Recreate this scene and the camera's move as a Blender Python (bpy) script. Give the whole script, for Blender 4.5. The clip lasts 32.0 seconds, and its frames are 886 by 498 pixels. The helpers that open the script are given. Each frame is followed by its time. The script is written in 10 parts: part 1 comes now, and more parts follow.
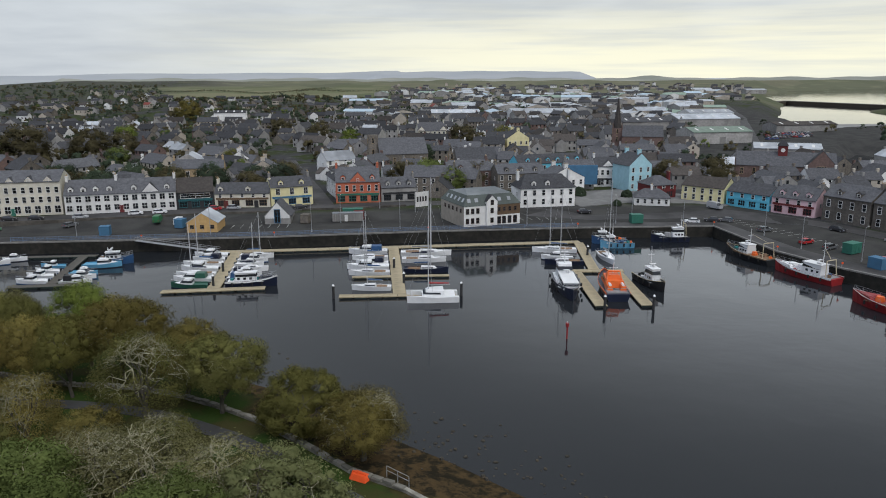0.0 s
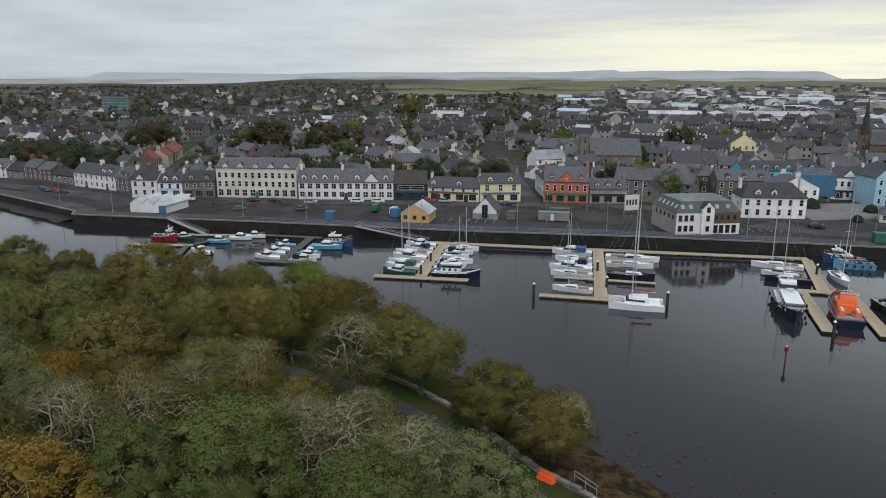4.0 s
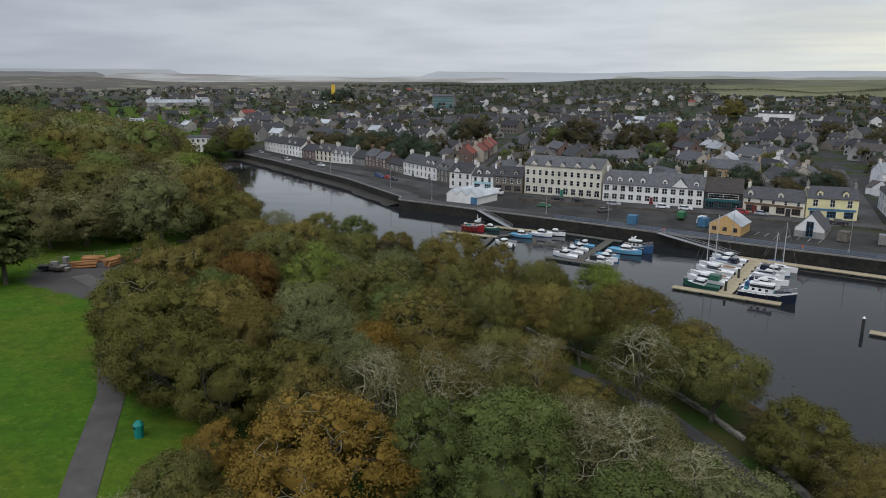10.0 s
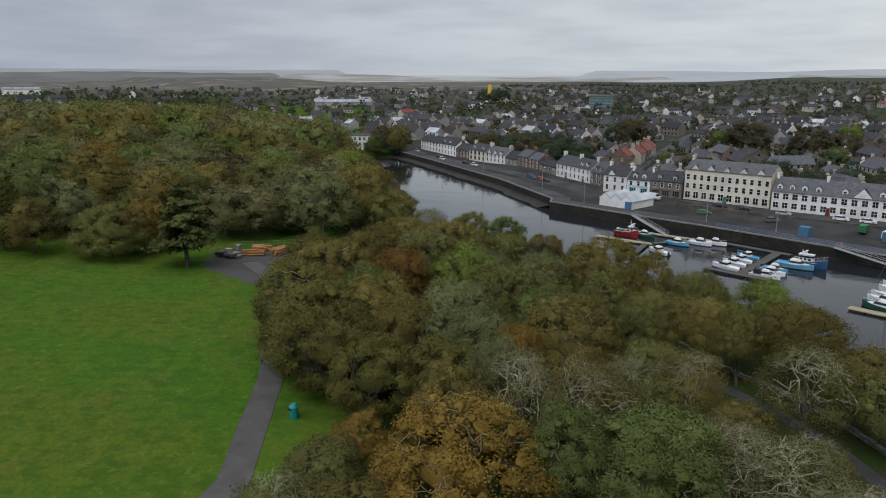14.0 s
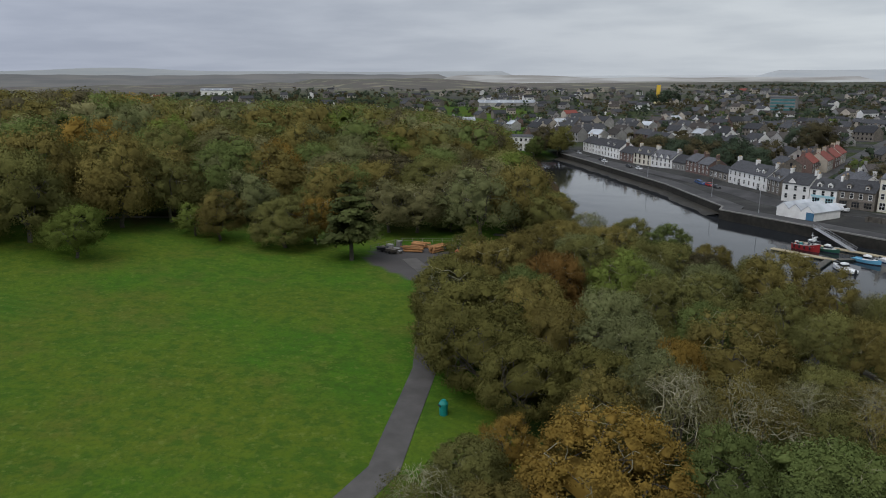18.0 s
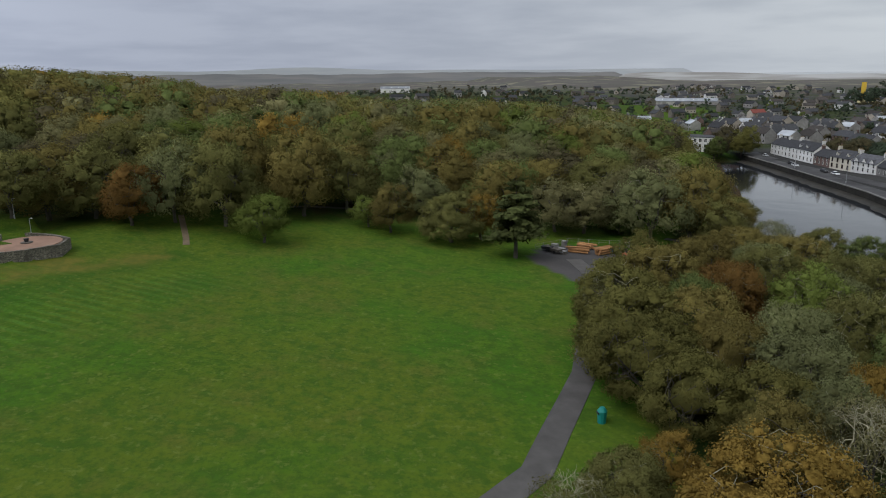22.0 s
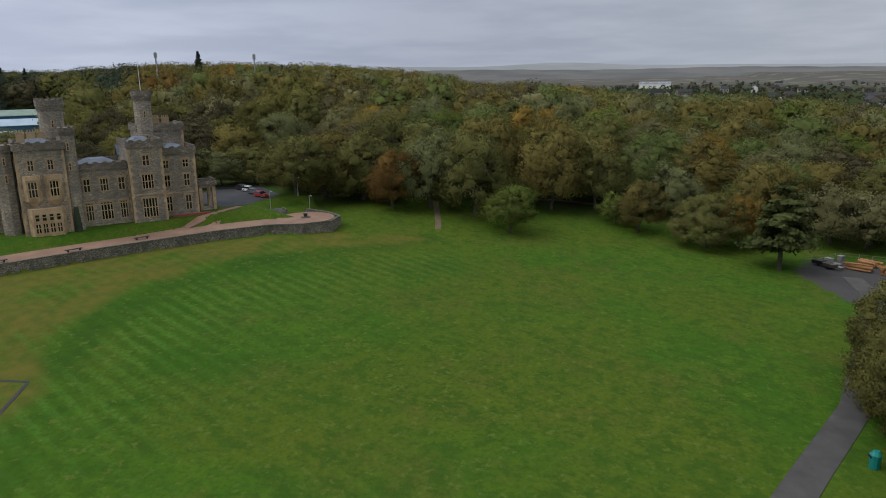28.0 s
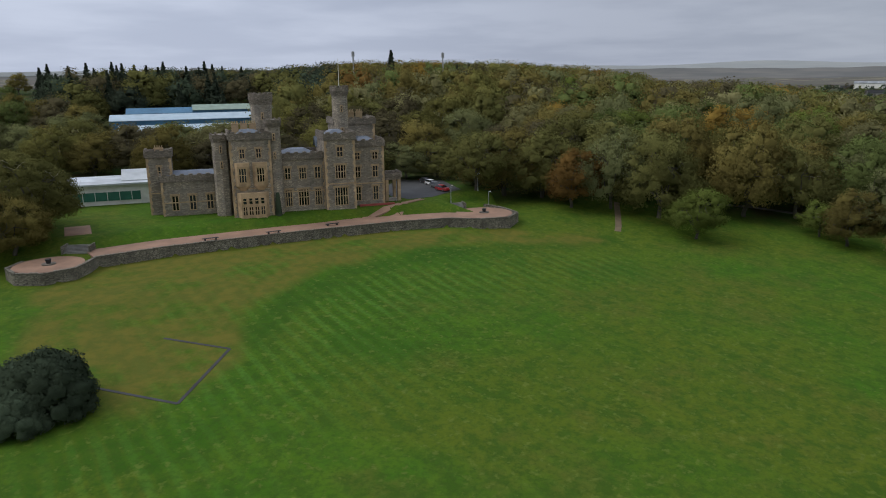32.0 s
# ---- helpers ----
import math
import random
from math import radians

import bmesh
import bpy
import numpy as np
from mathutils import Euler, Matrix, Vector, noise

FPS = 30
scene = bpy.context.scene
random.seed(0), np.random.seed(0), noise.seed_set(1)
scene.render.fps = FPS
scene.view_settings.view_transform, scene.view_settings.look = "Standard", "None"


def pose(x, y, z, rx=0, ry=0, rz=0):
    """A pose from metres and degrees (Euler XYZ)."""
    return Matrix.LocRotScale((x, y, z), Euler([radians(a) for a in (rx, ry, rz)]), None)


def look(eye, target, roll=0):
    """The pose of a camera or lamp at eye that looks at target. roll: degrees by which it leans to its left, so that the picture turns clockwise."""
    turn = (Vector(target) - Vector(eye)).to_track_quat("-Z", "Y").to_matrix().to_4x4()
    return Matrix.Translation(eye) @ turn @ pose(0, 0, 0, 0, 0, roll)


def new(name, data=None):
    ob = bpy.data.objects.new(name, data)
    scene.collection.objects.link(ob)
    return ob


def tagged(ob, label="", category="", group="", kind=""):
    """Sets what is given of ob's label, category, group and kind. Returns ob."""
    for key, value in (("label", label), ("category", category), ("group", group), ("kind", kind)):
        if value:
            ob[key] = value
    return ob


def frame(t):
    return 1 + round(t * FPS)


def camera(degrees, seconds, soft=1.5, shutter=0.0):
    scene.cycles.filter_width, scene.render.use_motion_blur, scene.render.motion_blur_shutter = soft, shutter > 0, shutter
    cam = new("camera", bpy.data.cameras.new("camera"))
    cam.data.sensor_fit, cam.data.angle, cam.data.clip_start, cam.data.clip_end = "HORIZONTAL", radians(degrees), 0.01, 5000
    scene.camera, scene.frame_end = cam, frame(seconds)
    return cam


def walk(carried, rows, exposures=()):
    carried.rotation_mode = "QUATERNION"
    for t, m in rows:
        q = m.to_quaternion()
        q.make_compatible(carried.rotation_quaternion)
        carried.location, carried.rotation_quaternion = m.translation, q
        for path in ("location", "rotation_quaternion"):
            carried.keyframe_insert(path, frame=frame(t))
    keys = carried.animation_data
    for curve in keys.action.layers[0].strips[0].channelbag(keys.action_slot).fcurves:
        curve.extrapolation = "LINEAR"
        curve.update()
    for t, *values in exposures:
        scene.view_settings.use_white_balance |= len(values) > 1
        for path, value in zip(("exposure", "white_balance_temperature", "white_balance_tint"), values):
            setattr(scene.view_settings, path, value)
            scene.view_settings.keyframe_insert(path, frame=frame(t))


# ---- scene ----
# ---------- camera: a drone that turns slowly to its left, 44 m above the water ----------
cam = camera(63.83, 32.0, soft=1.0)
PATH = (
    (0, 0.00, 0.00, 44.00, 13.44, -0.13, 0.00), (0.5, -0.02, 0.04, 43.94, 13.45, -0.07, 2.20), (1, -0.03, 0.07, 43.90, 13.44, -0.01, 4.44),
    (1.5, -0.04, 0.10, 43.87, 13.44, 0.11, 6.53), (2, -0.05, 0.13, 43.85, 13.44, 0.15, 8.29), (2.5, -0.06, 0.15, 43.83, 13.44, 0.19, 10.34),
    (3, -0.07, 0.17, 43.83, 13.45, 0.18, 12.59), (3.5, -0.08, 0.19, 43.83, 13.48, 0.18, 14.71), (5.5, -0.11, 0.26, 43.91, 13.55, 0.23, 22.70),
    (6, -0.12, 0.28, 43.94, 13.57, 0.25, 24.77), (6.5, -0.13, 0.30, 43.98, 13.57, 0.31, 26.68), (7, -0.14, 0.31, 44.02, 13.59, 0.29, 28.68),
    (7.5, -0.16, 0.33, 44.06, 13.62, 0.25, 30.73), (8, -0.17, 0.35, 44.10, 13.61, 0.18, 32.77), (8.5, -0.19, 0.36, 44.15, 13.65, 0.21, 34.79),
    (9, -0.21, 0.38, 44.19, 13.65, 0.26, 36.86), (9.5, -0.23, 0.40, 44.24, 13.66, 0.25, 38.95), (10, -0.25, 0.42, 44.28, 13.66, 0.27, 41.05),
    (10.5, -0.27, 0.44, 44.33, 13.67, 0.29, 43.17), (11, -0.30, 0.46, 44.37, 13.69, 0.30, 44.92), (11.5, -0.33, 0.49, 44.42, 13.72, 0.29, 46.43),
    (12, -0.36, 0.51, 44.46, 13.72, 0.29, 47.69), (12.5, -0.40, 0.54, 44.50, 13.72, 0.28, 48.83), (13, -0.44, 0.56, 44.54, 13.72, 0.21, 50.19),
    (13.5, -0.48, 0.59, 44.57, 13.70, 0.15, 51.73), (14, -0.52, 0.62, 44.60, 13.71, 0.05, 53.32), (14.5, -0.57, 0.65, 44.63, 13.71, -0.06, 54.95),
    (16.5, -0.79, 0.77, 44.72, 13.66, -0.19, 61.27), (17, -0.85, 0.80, 44.73, 13.65, -0.21, 62.88), (17.5, -0.91, 0.83, 44.73, 13.64, -0.24, 64.55),
    (18, -0.98, 0.87, 44.74, 13.63, -0.25, 66.20), (18.5, -1.04, 0.90, 44.74, 13.63, -0.32, 67.86), (19, -1.12, 0.93, 44.73, 13.63, -0.37, 69.50),
    (19.5, -1.19, 0.96, 44.72, 13.63, -0.36, 71.26), (20, -1.26, 0.98, 44.71, 13.63, -0.38, 72.96), (20.5, -1.34, 1.01, 44.69, 13.65, -0.46, 74.61),
    (21, -1.42, 1.04, 44.67, 13.66, -0.48, 76.29), (21.5, -1.50, 1.06, 44.65, 13.68, -0.49, 78.03), (22, -1.58, 1.08, 44.62, 13.69, -0.55, 79.77),
    (22.5, -1.66, 1.09, 44.59, 13.72, -0.57, 81.39), (23, -1.75, 1.11, 44.55, 13.75, -0.62, 83.07), (23.5, -1.83, 1.12, 44.51, 13.79, -0.66, 84.81),
    (24, -1.92, 1.12, 44.47, 13.80, -0.71, 86.55), (24.5, -2.00, 1.12, 44.43, 13.83, -0.67, 88.24), (25, -2.09, 1.12, 44.38, 13.84, -0.63, 89.94),
    (25.5, -2.17, 1.11, 44.33, 13.84, -0.72, 91.63), (27.5, -2.50, 1.00, 44.12, 13.82, -0.66, 98.14), (28, -2.58, 0.95, 44.07, 13.84, -0.66, 99.73),
    (28.5, -2.66, 0.90, 44.01, 13.82, -0.62, 101.31), (29, -2.73, 0.83, 43.96, 13.82, -0.63, 102.96), (29.5, -2.80, 0.76, 43.91, 13.82, -0.67, 104.76),
    (30, -2.87, 0.67, 43.86, 13.81, -0.67, 106.66), (30.5, -2.93, 0.57, 43.81, 13.83, -0.67, 108.49), (31, -2.99, 0.46, 43.77, 13.81, -0.62, 110.28),
    (31.5, -3.04, 0.34, 43.72, 13.80, -0.61, 112.15), (32, -3.09, 0.20, 43.69, 13.80, -0.61, 114.03),
)

import itertools
walk(cam, [(t, pose(x, y, z, 90 - p, 0, a) @ pose(0, 0, 0, 0, 0, r)) for t, x, y, z, p, r, a in PATH],
     exposures=((0, 0.22), (12, 0.2), (22, 0.16), (32, 0.16)))

# ---------- light: an overcast sky, brighter towards the hidden sun ----------
SUN_AZ, SUN_EL = 149.0, 50.0         # degrees: to the right of +y, and up; behind the cloud
BREAK_AZ = 24.0                      # a brighter break under the cloud, low over the sea
world = bpy.data.worlds.new("world")
scene.world = world
world.use_nodes = True


def link(nt, a, b):
    nt.links.new(a, b)


def ranged(nt, sock, a, b, c=0.0, d=1.0, smooth=True):
    n = nt.nodes.new("ShaderNodeMapRange")
    if smooth:
        n.interpolation_type = "SMOOTHSTEP"
    for i, v in enumerate((a, b, c, d)):
        n.inputs[i + 1].default_value = v
    link(nt, sock, n.inputs[0])
    return n.outputs[0]


def maths(nt, op, a, b):
    n = nt.nodes.new("ShaderNodeMath")
    n.operation = op
    for i, v in enumerate((a, b)):
        if isinstance(v, (int, float)):
            n.inputs[i].default_value = v
        else:
            link(nt, v, n.inputs[i])
    return n.outputs[0]


def mixed(nt, fac, a, b):
    n = nt.nodes.new("ShaderNodeMix")
    n.data_type = "RGBA"
    for key, v in (("Factor", fac), ("A", a), ("B", b)):
        if isinstance(v, tuple):
            n.inputs[key].default_value = (*v, 1)
        elif isinstance(v, (int, float)):
            n.inputs[key].default_value = v
        else:
            link(nt, v, n.inputs[key])
    return n.outputs["Result"]


def noisy(nt, vec, scale, detail=4, rough=0.5):
    n = nt.nodes.new("ShaderNodeTexNoise")
    n.inputs["Scale"].default_value, n.inputs["Detail"].default_value, n.inputs["Roughness"].default_value = scale, detail, rough
    link(nt, vec, n.inputs["Vector"])
    return n.outputs["Fac"]


def world_nodes():
    nt = world.node_tree
    nt.nodes.clear()
    N = nt.nodes.new
    out, bg = N("ShaderNodeOutputWorld"), N("ShaderNodeBackground")
    sky = N("ShaderNodeTexSky")
    sky.sky_type, sky.sun_disc = "NISHITA", False
    sky.sun_elevation, sky.sun_rotation = radians(SUN_EL), radians(SUN_AZ)
    sky.dust_density = 4.0
    dim = N("ShaderNodeVectorMath")
    dim.operation = "SCALE"
    dim.inputs["Scale"].default_value = 0.05
    link(nt, sky.outputs[0], dim.inputs[0])
    co = N("ShaderNodeTexCoord").outputs["Generated"]
    sep = N("ShaderNodeSeparateXYZ")
    link(nt, co, sep.inputs[0])
    up = sep.outputs[2]
    # clouds on a flat layer: the direction divided by its height
    hz = maths(nt, "ADD", maths(nt, "MAXIMUM", up, 0.0), 0.10)
    cmb, dv = N("ShaderNodeCombineXYZ"), N("ShaderNodeVectorMath")
    dv.operation = "DIVIDE"
    for i in range(3):
        link(nt, hz, cmb.inputs[i])
    link(nt, co, dv.inputs[0])
    link(nt, cmb.outputs[0], dv.inputs[1])
    cloud = mixed(nt, ranged(nt, noisy(nt, dv.outputs[0], 0.75, 7), 0.34, 0.66), (0.445, 0.485, 0.56), (0.565, 0.605, 0.675))
    # towards the hidden sun: a bright low band with streaks
    dot = N("ShaderNodeVectorMath")
    dot.operation = "DOT_PRODUCT"
    dot.inputs[1].default_value = (math.sin(radians(BREAK_AZ)), math.cos(radians(BREAK_AZ)), 0.0)
    link(nt, co, dot.inputs[0])
    near = ranged(nt, dot.outputs["Value"], 0.6, 1.0)
    st = N("ShaderNodeMapping")
    st.inputs["Scale"].default_value = (3, 3, 60)
    link(nt, co, st.inputs[0])
    streak = ranged(nt, noisy(nt, st.outputs[0], 1.5), 0.3, 0.65, 0.35, 1.0)
    band = maths(nt, "MULTIPLY", maths(nt, "MULTIPLY", near, ranged(nt, up, 0.0, 0.14, 1.0, 0.0)), streak)
    glow = mixed(nt, band, cloud, (0.95, 0.90, 0.68))
    pale = mixed(nt, near, (0.49, 0.53, 0.60), (0.78, 0.80, 0.74))
    glow = mixed(nt, ranged(nt, up, -0.02, 0.10, 0.55, 0.0), glow, pale)
    # bluer cloud away from the break
    tint = N("ShaderNodeVectorMath")
    tint.operation = "MULTIPLY"
    link(nt, mixed(nt, 0.88, dim.outputs[0], glow), tint.inputs[0])
    link(nt, mixed(nt, ranged(nt, dot.outputs["Value"], -0.8, 0.5), (0.97, 1.0, 1.10), (1.0, 1.0, 0.95)), tint.inputs[1])
    link(nt, tint.outputs[0], bg.inputs[0])
    # an overcast sky is brightest overhead
    lift = maths(nt, "ADD", ranged(nt, up, 0.04, 0.35, 1.12, 0.78), ranged(nt, up, 0.5, 0.95, 0.0, 1.25))
    link(nt, maths(nt, "MULTIPLY", lift, maths(nt, "ADD", maths(nt, "ADD", ranged(nt, dot.outputs["Value"], -0.45, 0.7, 0.68, 1.0), ranged(nt, dot.outputs["Value"], -0.97, -0.55, 0.24, 0.0)), maths(nt, "MULTIPLY", ranged(nt, dot.outputs["Value"], -0.8, -0.05, 1.3, 0.0), ranged(nt, up, 0.13, 0.5)))), bg.inputs["Strength"])
    # brighter sky above the view, over and beside the break, added for the water
    thin = maths(nt, "ADD", maths(nt, "MULTIPLY", ranged(nt, dot.outputs["Value"], 0.8, 1.0, -0.12, 1.3), maths(nt, "MULTIPLY", ranged(nt, up, 0.12, 0.28), ranged(nt, up, 0.29, 0.5, 1.0, 0.1))), 1.0)
    side = maths(nt, "MULTIPLY", ranged(nt, dot.outputs["Value"], -0.1, 0.25), ranged(nt, dot.outputs["Value"], 0.6, 0.85, 0.42, 0.0))
    thin = maths(nt, "ADD", thin, maths(nt, "MULTIPLY", side, maths(nt, "MULTIPLY", ranged(nt, up, 0.09, 0.16), ranged(nt, up, 0.35, 0.6, 1.0, 0.0))))
    link(nt, maths(nt, "MULTIPLY", bg.inputs["Strength"].links[0].from_socket, thin), bg.inputs["Strength"])
    link(nt, bg.outputs[0], out.inputs[0])


world_nodes()
sun = new("sun", bpy.data.lights.new("sun", "SUN"))
sun.data.energy, sun.data.angle, sun.data.color = 1.4, radians(40), (1.0, 0.96, 0.9)
sun.matrix_world = look((math.sin(radians(SUN_AZ)), math.cos(radians(SUN_AZ)), math.tan(radians(SUN_EL))), (0, 0, 0))


# ---------- materials ----------
def surf(name, c1, c2=None, scale=1.0, rough=0.8, bump=0.0, bscale=None, metal=0.0, island=0.0, rnd=0.0, coarse=0.0, cscale=0.1, spec=0.3, bdist=0.05):
    """Two colours mixed by noise, coarse stains, fine relief, and variation piece by piece or object by object."""
    m = bpy.data.materials.new(name)
    m.use_nodes = True
    nt = m.node_tree
    bs = nt.nodes["Principled BSDF"]
    bs.inputs["Roughness"].default_value, bs.inputs["Metallic"].default_value = rough, metal
    bs.inputs["Specular IOR Level"].default_value = spec
    c2 = c2 or tuple(v * 0.75 for v in c1)
    co = nt.nodes.new("ShaderNodeTexCoord").outputs["Object"]
    col = mixed(nt, ranged(nt, noisy(nt, co, scale), 0.32, 0.68, smooth=False), c1, c2)
    gains = []
    if coarse:
        gains.append(ranged(nt, noisy(nt, co, cscale, 3), 0.3, 0.7, 1 - coarse, 1 + coarse))
    if island:
        gains.append(ranged(nt, nt.nodes.new("ShaderNodeNewGeometry").outputs["Random Per Island"], 0, 1, 1 - island, 1 + island, False))
    if rnd:
        gains.append(ranged(nt, nt.nodes.new("ShaderNodeObjectInfo").outputs["Random"], 0, 1, 1 - rnd, 1 + rnd, False))
    for g in gains:
        sc = nt.nodes.new("ShaderNodeVectorMath")
        sc.operation = "SCALE"
        link(nt, col, sc.inputs[0])
        link(nt, g, sc.inputs["Scale"])
        col = sc.outputs[0]
    link(nt, col, bs.inputs["Base Color"])
    if bump:
        b = nt.nodes.new("ShaderNodeBump")
        b.inputs["Strength"].default_value, b.inputs["Distance"].default_value = bump, bdist
        link(nt, noisy(nt, co, bscale or scale * 3), b.inputs["Height"])
        link(nt, b.outputs[0], bs.inputs["Normal"])
    return m


def leaf(name, c1, c2):
    """Foliage: colour varies clump by clump and tree by tree, and some light passes through the leaves."""
    m = surf(name, c1, c2, scale=0.55, rough=0.9, island=0.10, rnd=0.2, spec=0.0, coarse=0.2, cscale=0.16)
    nt = m.node_tree
    bs, out = nt.nodes["Principled BSDF"], nt.nodes["Material Output"]
    tr, mix = nt.nodes.new("ShaderNodeBsdfTranslucent"), nt.nodes.new("ShaderNodeMixShader")
    link(nt, bs.inputs["Base Color"].links[0].from_socket, tr.inputs["Color"])
    mix.inputs[0].default_value = 0.3
    link(nt, bs.outputs[0], mix.inputs[1])
    link(nt, tr.outputs[0], mix.inputs[2])
    link(nt, mix.outputs[0], out.inputs["Surface"])
    return m


ASPHALT = surf("asphalt", (0.05, 0.05, 0.051), (0.034, 0.034, 0.035), 0.35, 0.75, 0.2, 8, coarse=0.3, cscale=0.06)
PATHTAR = surf("path_tarmac", (0.088, 0.083, 0.077), (0.062, 0.058, 0.053), 0.4, 0.85, 0.2, 8, coarse=0.2, cscale=0.08)
WETROAD = surf("wet_asphalt", (0.052, 0.051, 0.051), (0.034, 0.033, 0.033), 0.3, 0.75, 0.2, 6, coarse=0.35, cscale=0.09, spec=0.22)
PAVING = surf("paving", (0.15, 0.15, 0.145), (0.11, 0.11, 0.105), 0.6, 0.8, 0.2, 5, coarse=0.2)
QUAYSTONE = surf("quay_stone", (0.026, 0.024, 0.019), (0.010, 0.010, 0.008), 0.9, 0.85, 0.6, 1.6, coarse=0.35, cscale=0.25, island=0.2)
COPING = surf("coping_stone", (0.2, 0.195, 0.18), (0.13, 0.125, 0.115), 0.8, 0.85, 0.3, 4, island=0.15)
SLATE = surf("slate", (0.072, 0.074, 0.079), (0.052, 0.053, 0.057), 1.6, 0.85, 0.35, 5, rnd=0.42, island=0.35, coarse=0.12, cscale=0.9, spec=0.12)
SLATE2 = surf("brown_slate", (0.062, 0.055, 0.050), (0.043, 0.039, 0.036), 1.6, 0.85, 0.35, 5, rnd=0.35, island=0.35, coarse=0.12, cscale=0.9, spec=0.12)
REDTILE = surf("red_tile", (0.22, 0.055, 0.04), (0.15, 0.04, 0.03), 0.9, 0.75, 0.3, 5, rnd=0.2)
SHEETROOF = surf("pale_sheet_roof", (0.34, 0.36, 0.38), (0.24, 0.26, 0.28), 0.3, 0.55, 0.1, 3, rnd=0.35, coarse=0.2)
GREENROOF = surf("green_sheet_roof", (0.19, 0.25, 0.2), (0.14, 0.19, 0.15), 0.4, 0.6, rnd=0.2)
BLUEROOF = surf("blue_sheet_roof", (0.34, 0.43, 0.49), (0.27, 0.35, 0.41), 0.3, 0.5, rnd=0.15)
HARL = {
    "white": surf("white_harl", (0.66, 0.66, 0.64), (0.55, 0.55, 0.53), 0.7, 0.85, 0.2, 8, coarse=0.1, rnd=0.1),
    "cream": surf("cream_harl", (0.56, 0.53, 0.44), (0.47, 0.445, 0.37), 0.7, 0.85, 0.2, 8, coarse=0.1, rnd=0.06),
    "yellow": surf("yellow_harl", (0.62, 0.57, 0.33), (0.55, 0.50, 0.28), 0.7, 0.85, 0.2, 8, coarse=0.1),
    "red": surf("red_paint", (0.42, 0.125, 0.07), (0.35, 0.1, 0.058), 0.7, 0.75, 0.2, 8, coarse=0.12),
    "darkred": surf("dark_red_paint", (0.14, 0.024, 0.024), (0.1, 0.02, 0.02), 0.7, 0.75, 0.2, 8, coarse=0.12),
    "blue": surf("sky_blue_paint", (0.12, 0.46, 0.6), (0.1, 0.38, 0.5), 0.7, 0.75, 0.2, 8, coarse=0.1),
    "paleblue": surf("pale_blue_paint", (0.32, 0.52, 0.58), (0.27, 0.45, 0.5), 0.7, 0.75, 0.2, 8, coarse=0.1),
    "deepblue": surf("deep_blue_sheet", (0.055, 0.15, 0.25), (0.045, 0.12, 0.2), 0.7, 0.7, coarse=0.1),
    "pink": surf("pink_paint", (0.62, 0.43, 0.45), (0.55, 0.38, 0.40), 0.7, 0.8, 0.2, 8, coarse=0.1),
    "grey": surf("grey_harl", (0.27, 0.265, 0.25), (0.2, 0.195, 0.185), 0.7, 0.9, 0.3, 6, coarse=0.2, rnd=0.3),
    "stone": surf("house_stone", (0.17, 0.15, 0.125), (0.1, 0.09, 0.078), 1.4, 0.9, 0.5, 3, coarse=0.2, rnd=0.25),
    "beige": surf("beige_harl", (0.4, 0.36, 0.3), (0.32, 0.29, 0.24), 0.7, 0.9, 0.2, 6, coarse=0.12, rnd=0.2),
    "sand": surf("sandstone", (0.36, 0.27, 0.16), (0.28, 0.21, 0.13), 0.9, 0.9, 0.3, 5, coarse=0.15),
    "brownstone": surf("brown_sandstone", (0.15, 0.1, 0.085), (0.1, 0.068, 0.06), 1.2, 0.9, 0.4, 4, coarse=0.15),
    "black": surf("black_paint", (0.03, 0.03, 0.032), (0.022, 0.022, 0.024), 0.7, 0.6),
    "timber": surf("brown_timber", (0.13, 0.085, 0.05), (0.09, 0.06, 0.036), 1.5, 0.8, 0.3, 6),
    "ochre": surf("ochre_timber", (0.5, 0.33, 0.14), (0.42, 0.27, 0.11), 1.5, 0.8, 0.2, 6),
    "green": surf("shop_green", (0.03, 0.14, 0.1), (0.025, 0.11, 0.08), 0.7, 0.6),
    "teal": surf("teal_glazing", (0.03, 0.12, 0.13), (0.02, 0.08, 0.09), 0.7, 0.3),
}
WINFRAME = surf("white_window_frame", (0.6, 0.6, 0.58), (0.5, 0.5, 0.48), 2, 0.6)
DARKFRAME = surf("brown_window_frame", (0.09, 0.06, 0.045), (0.06, 0.04, 0.03), 2, 0.6)
PANE = surf("window_glass", (0.012, 0.014, 0.016), (0.022, 0.025, 0.029), 0.6, 0.08, rnd=0.5, spec=0.6)
BARK = surf("bark", (0.085, 0.078, 0.062), (0.05, 0.045, 0.036), 1.2, 0.9, 0.4, 5)
TWIG = surf("lichened_twig", (0.30, 0.285, 0.19), (0.20, 0.19, 0.125), 1.5, 0.9, rnd=0.15)
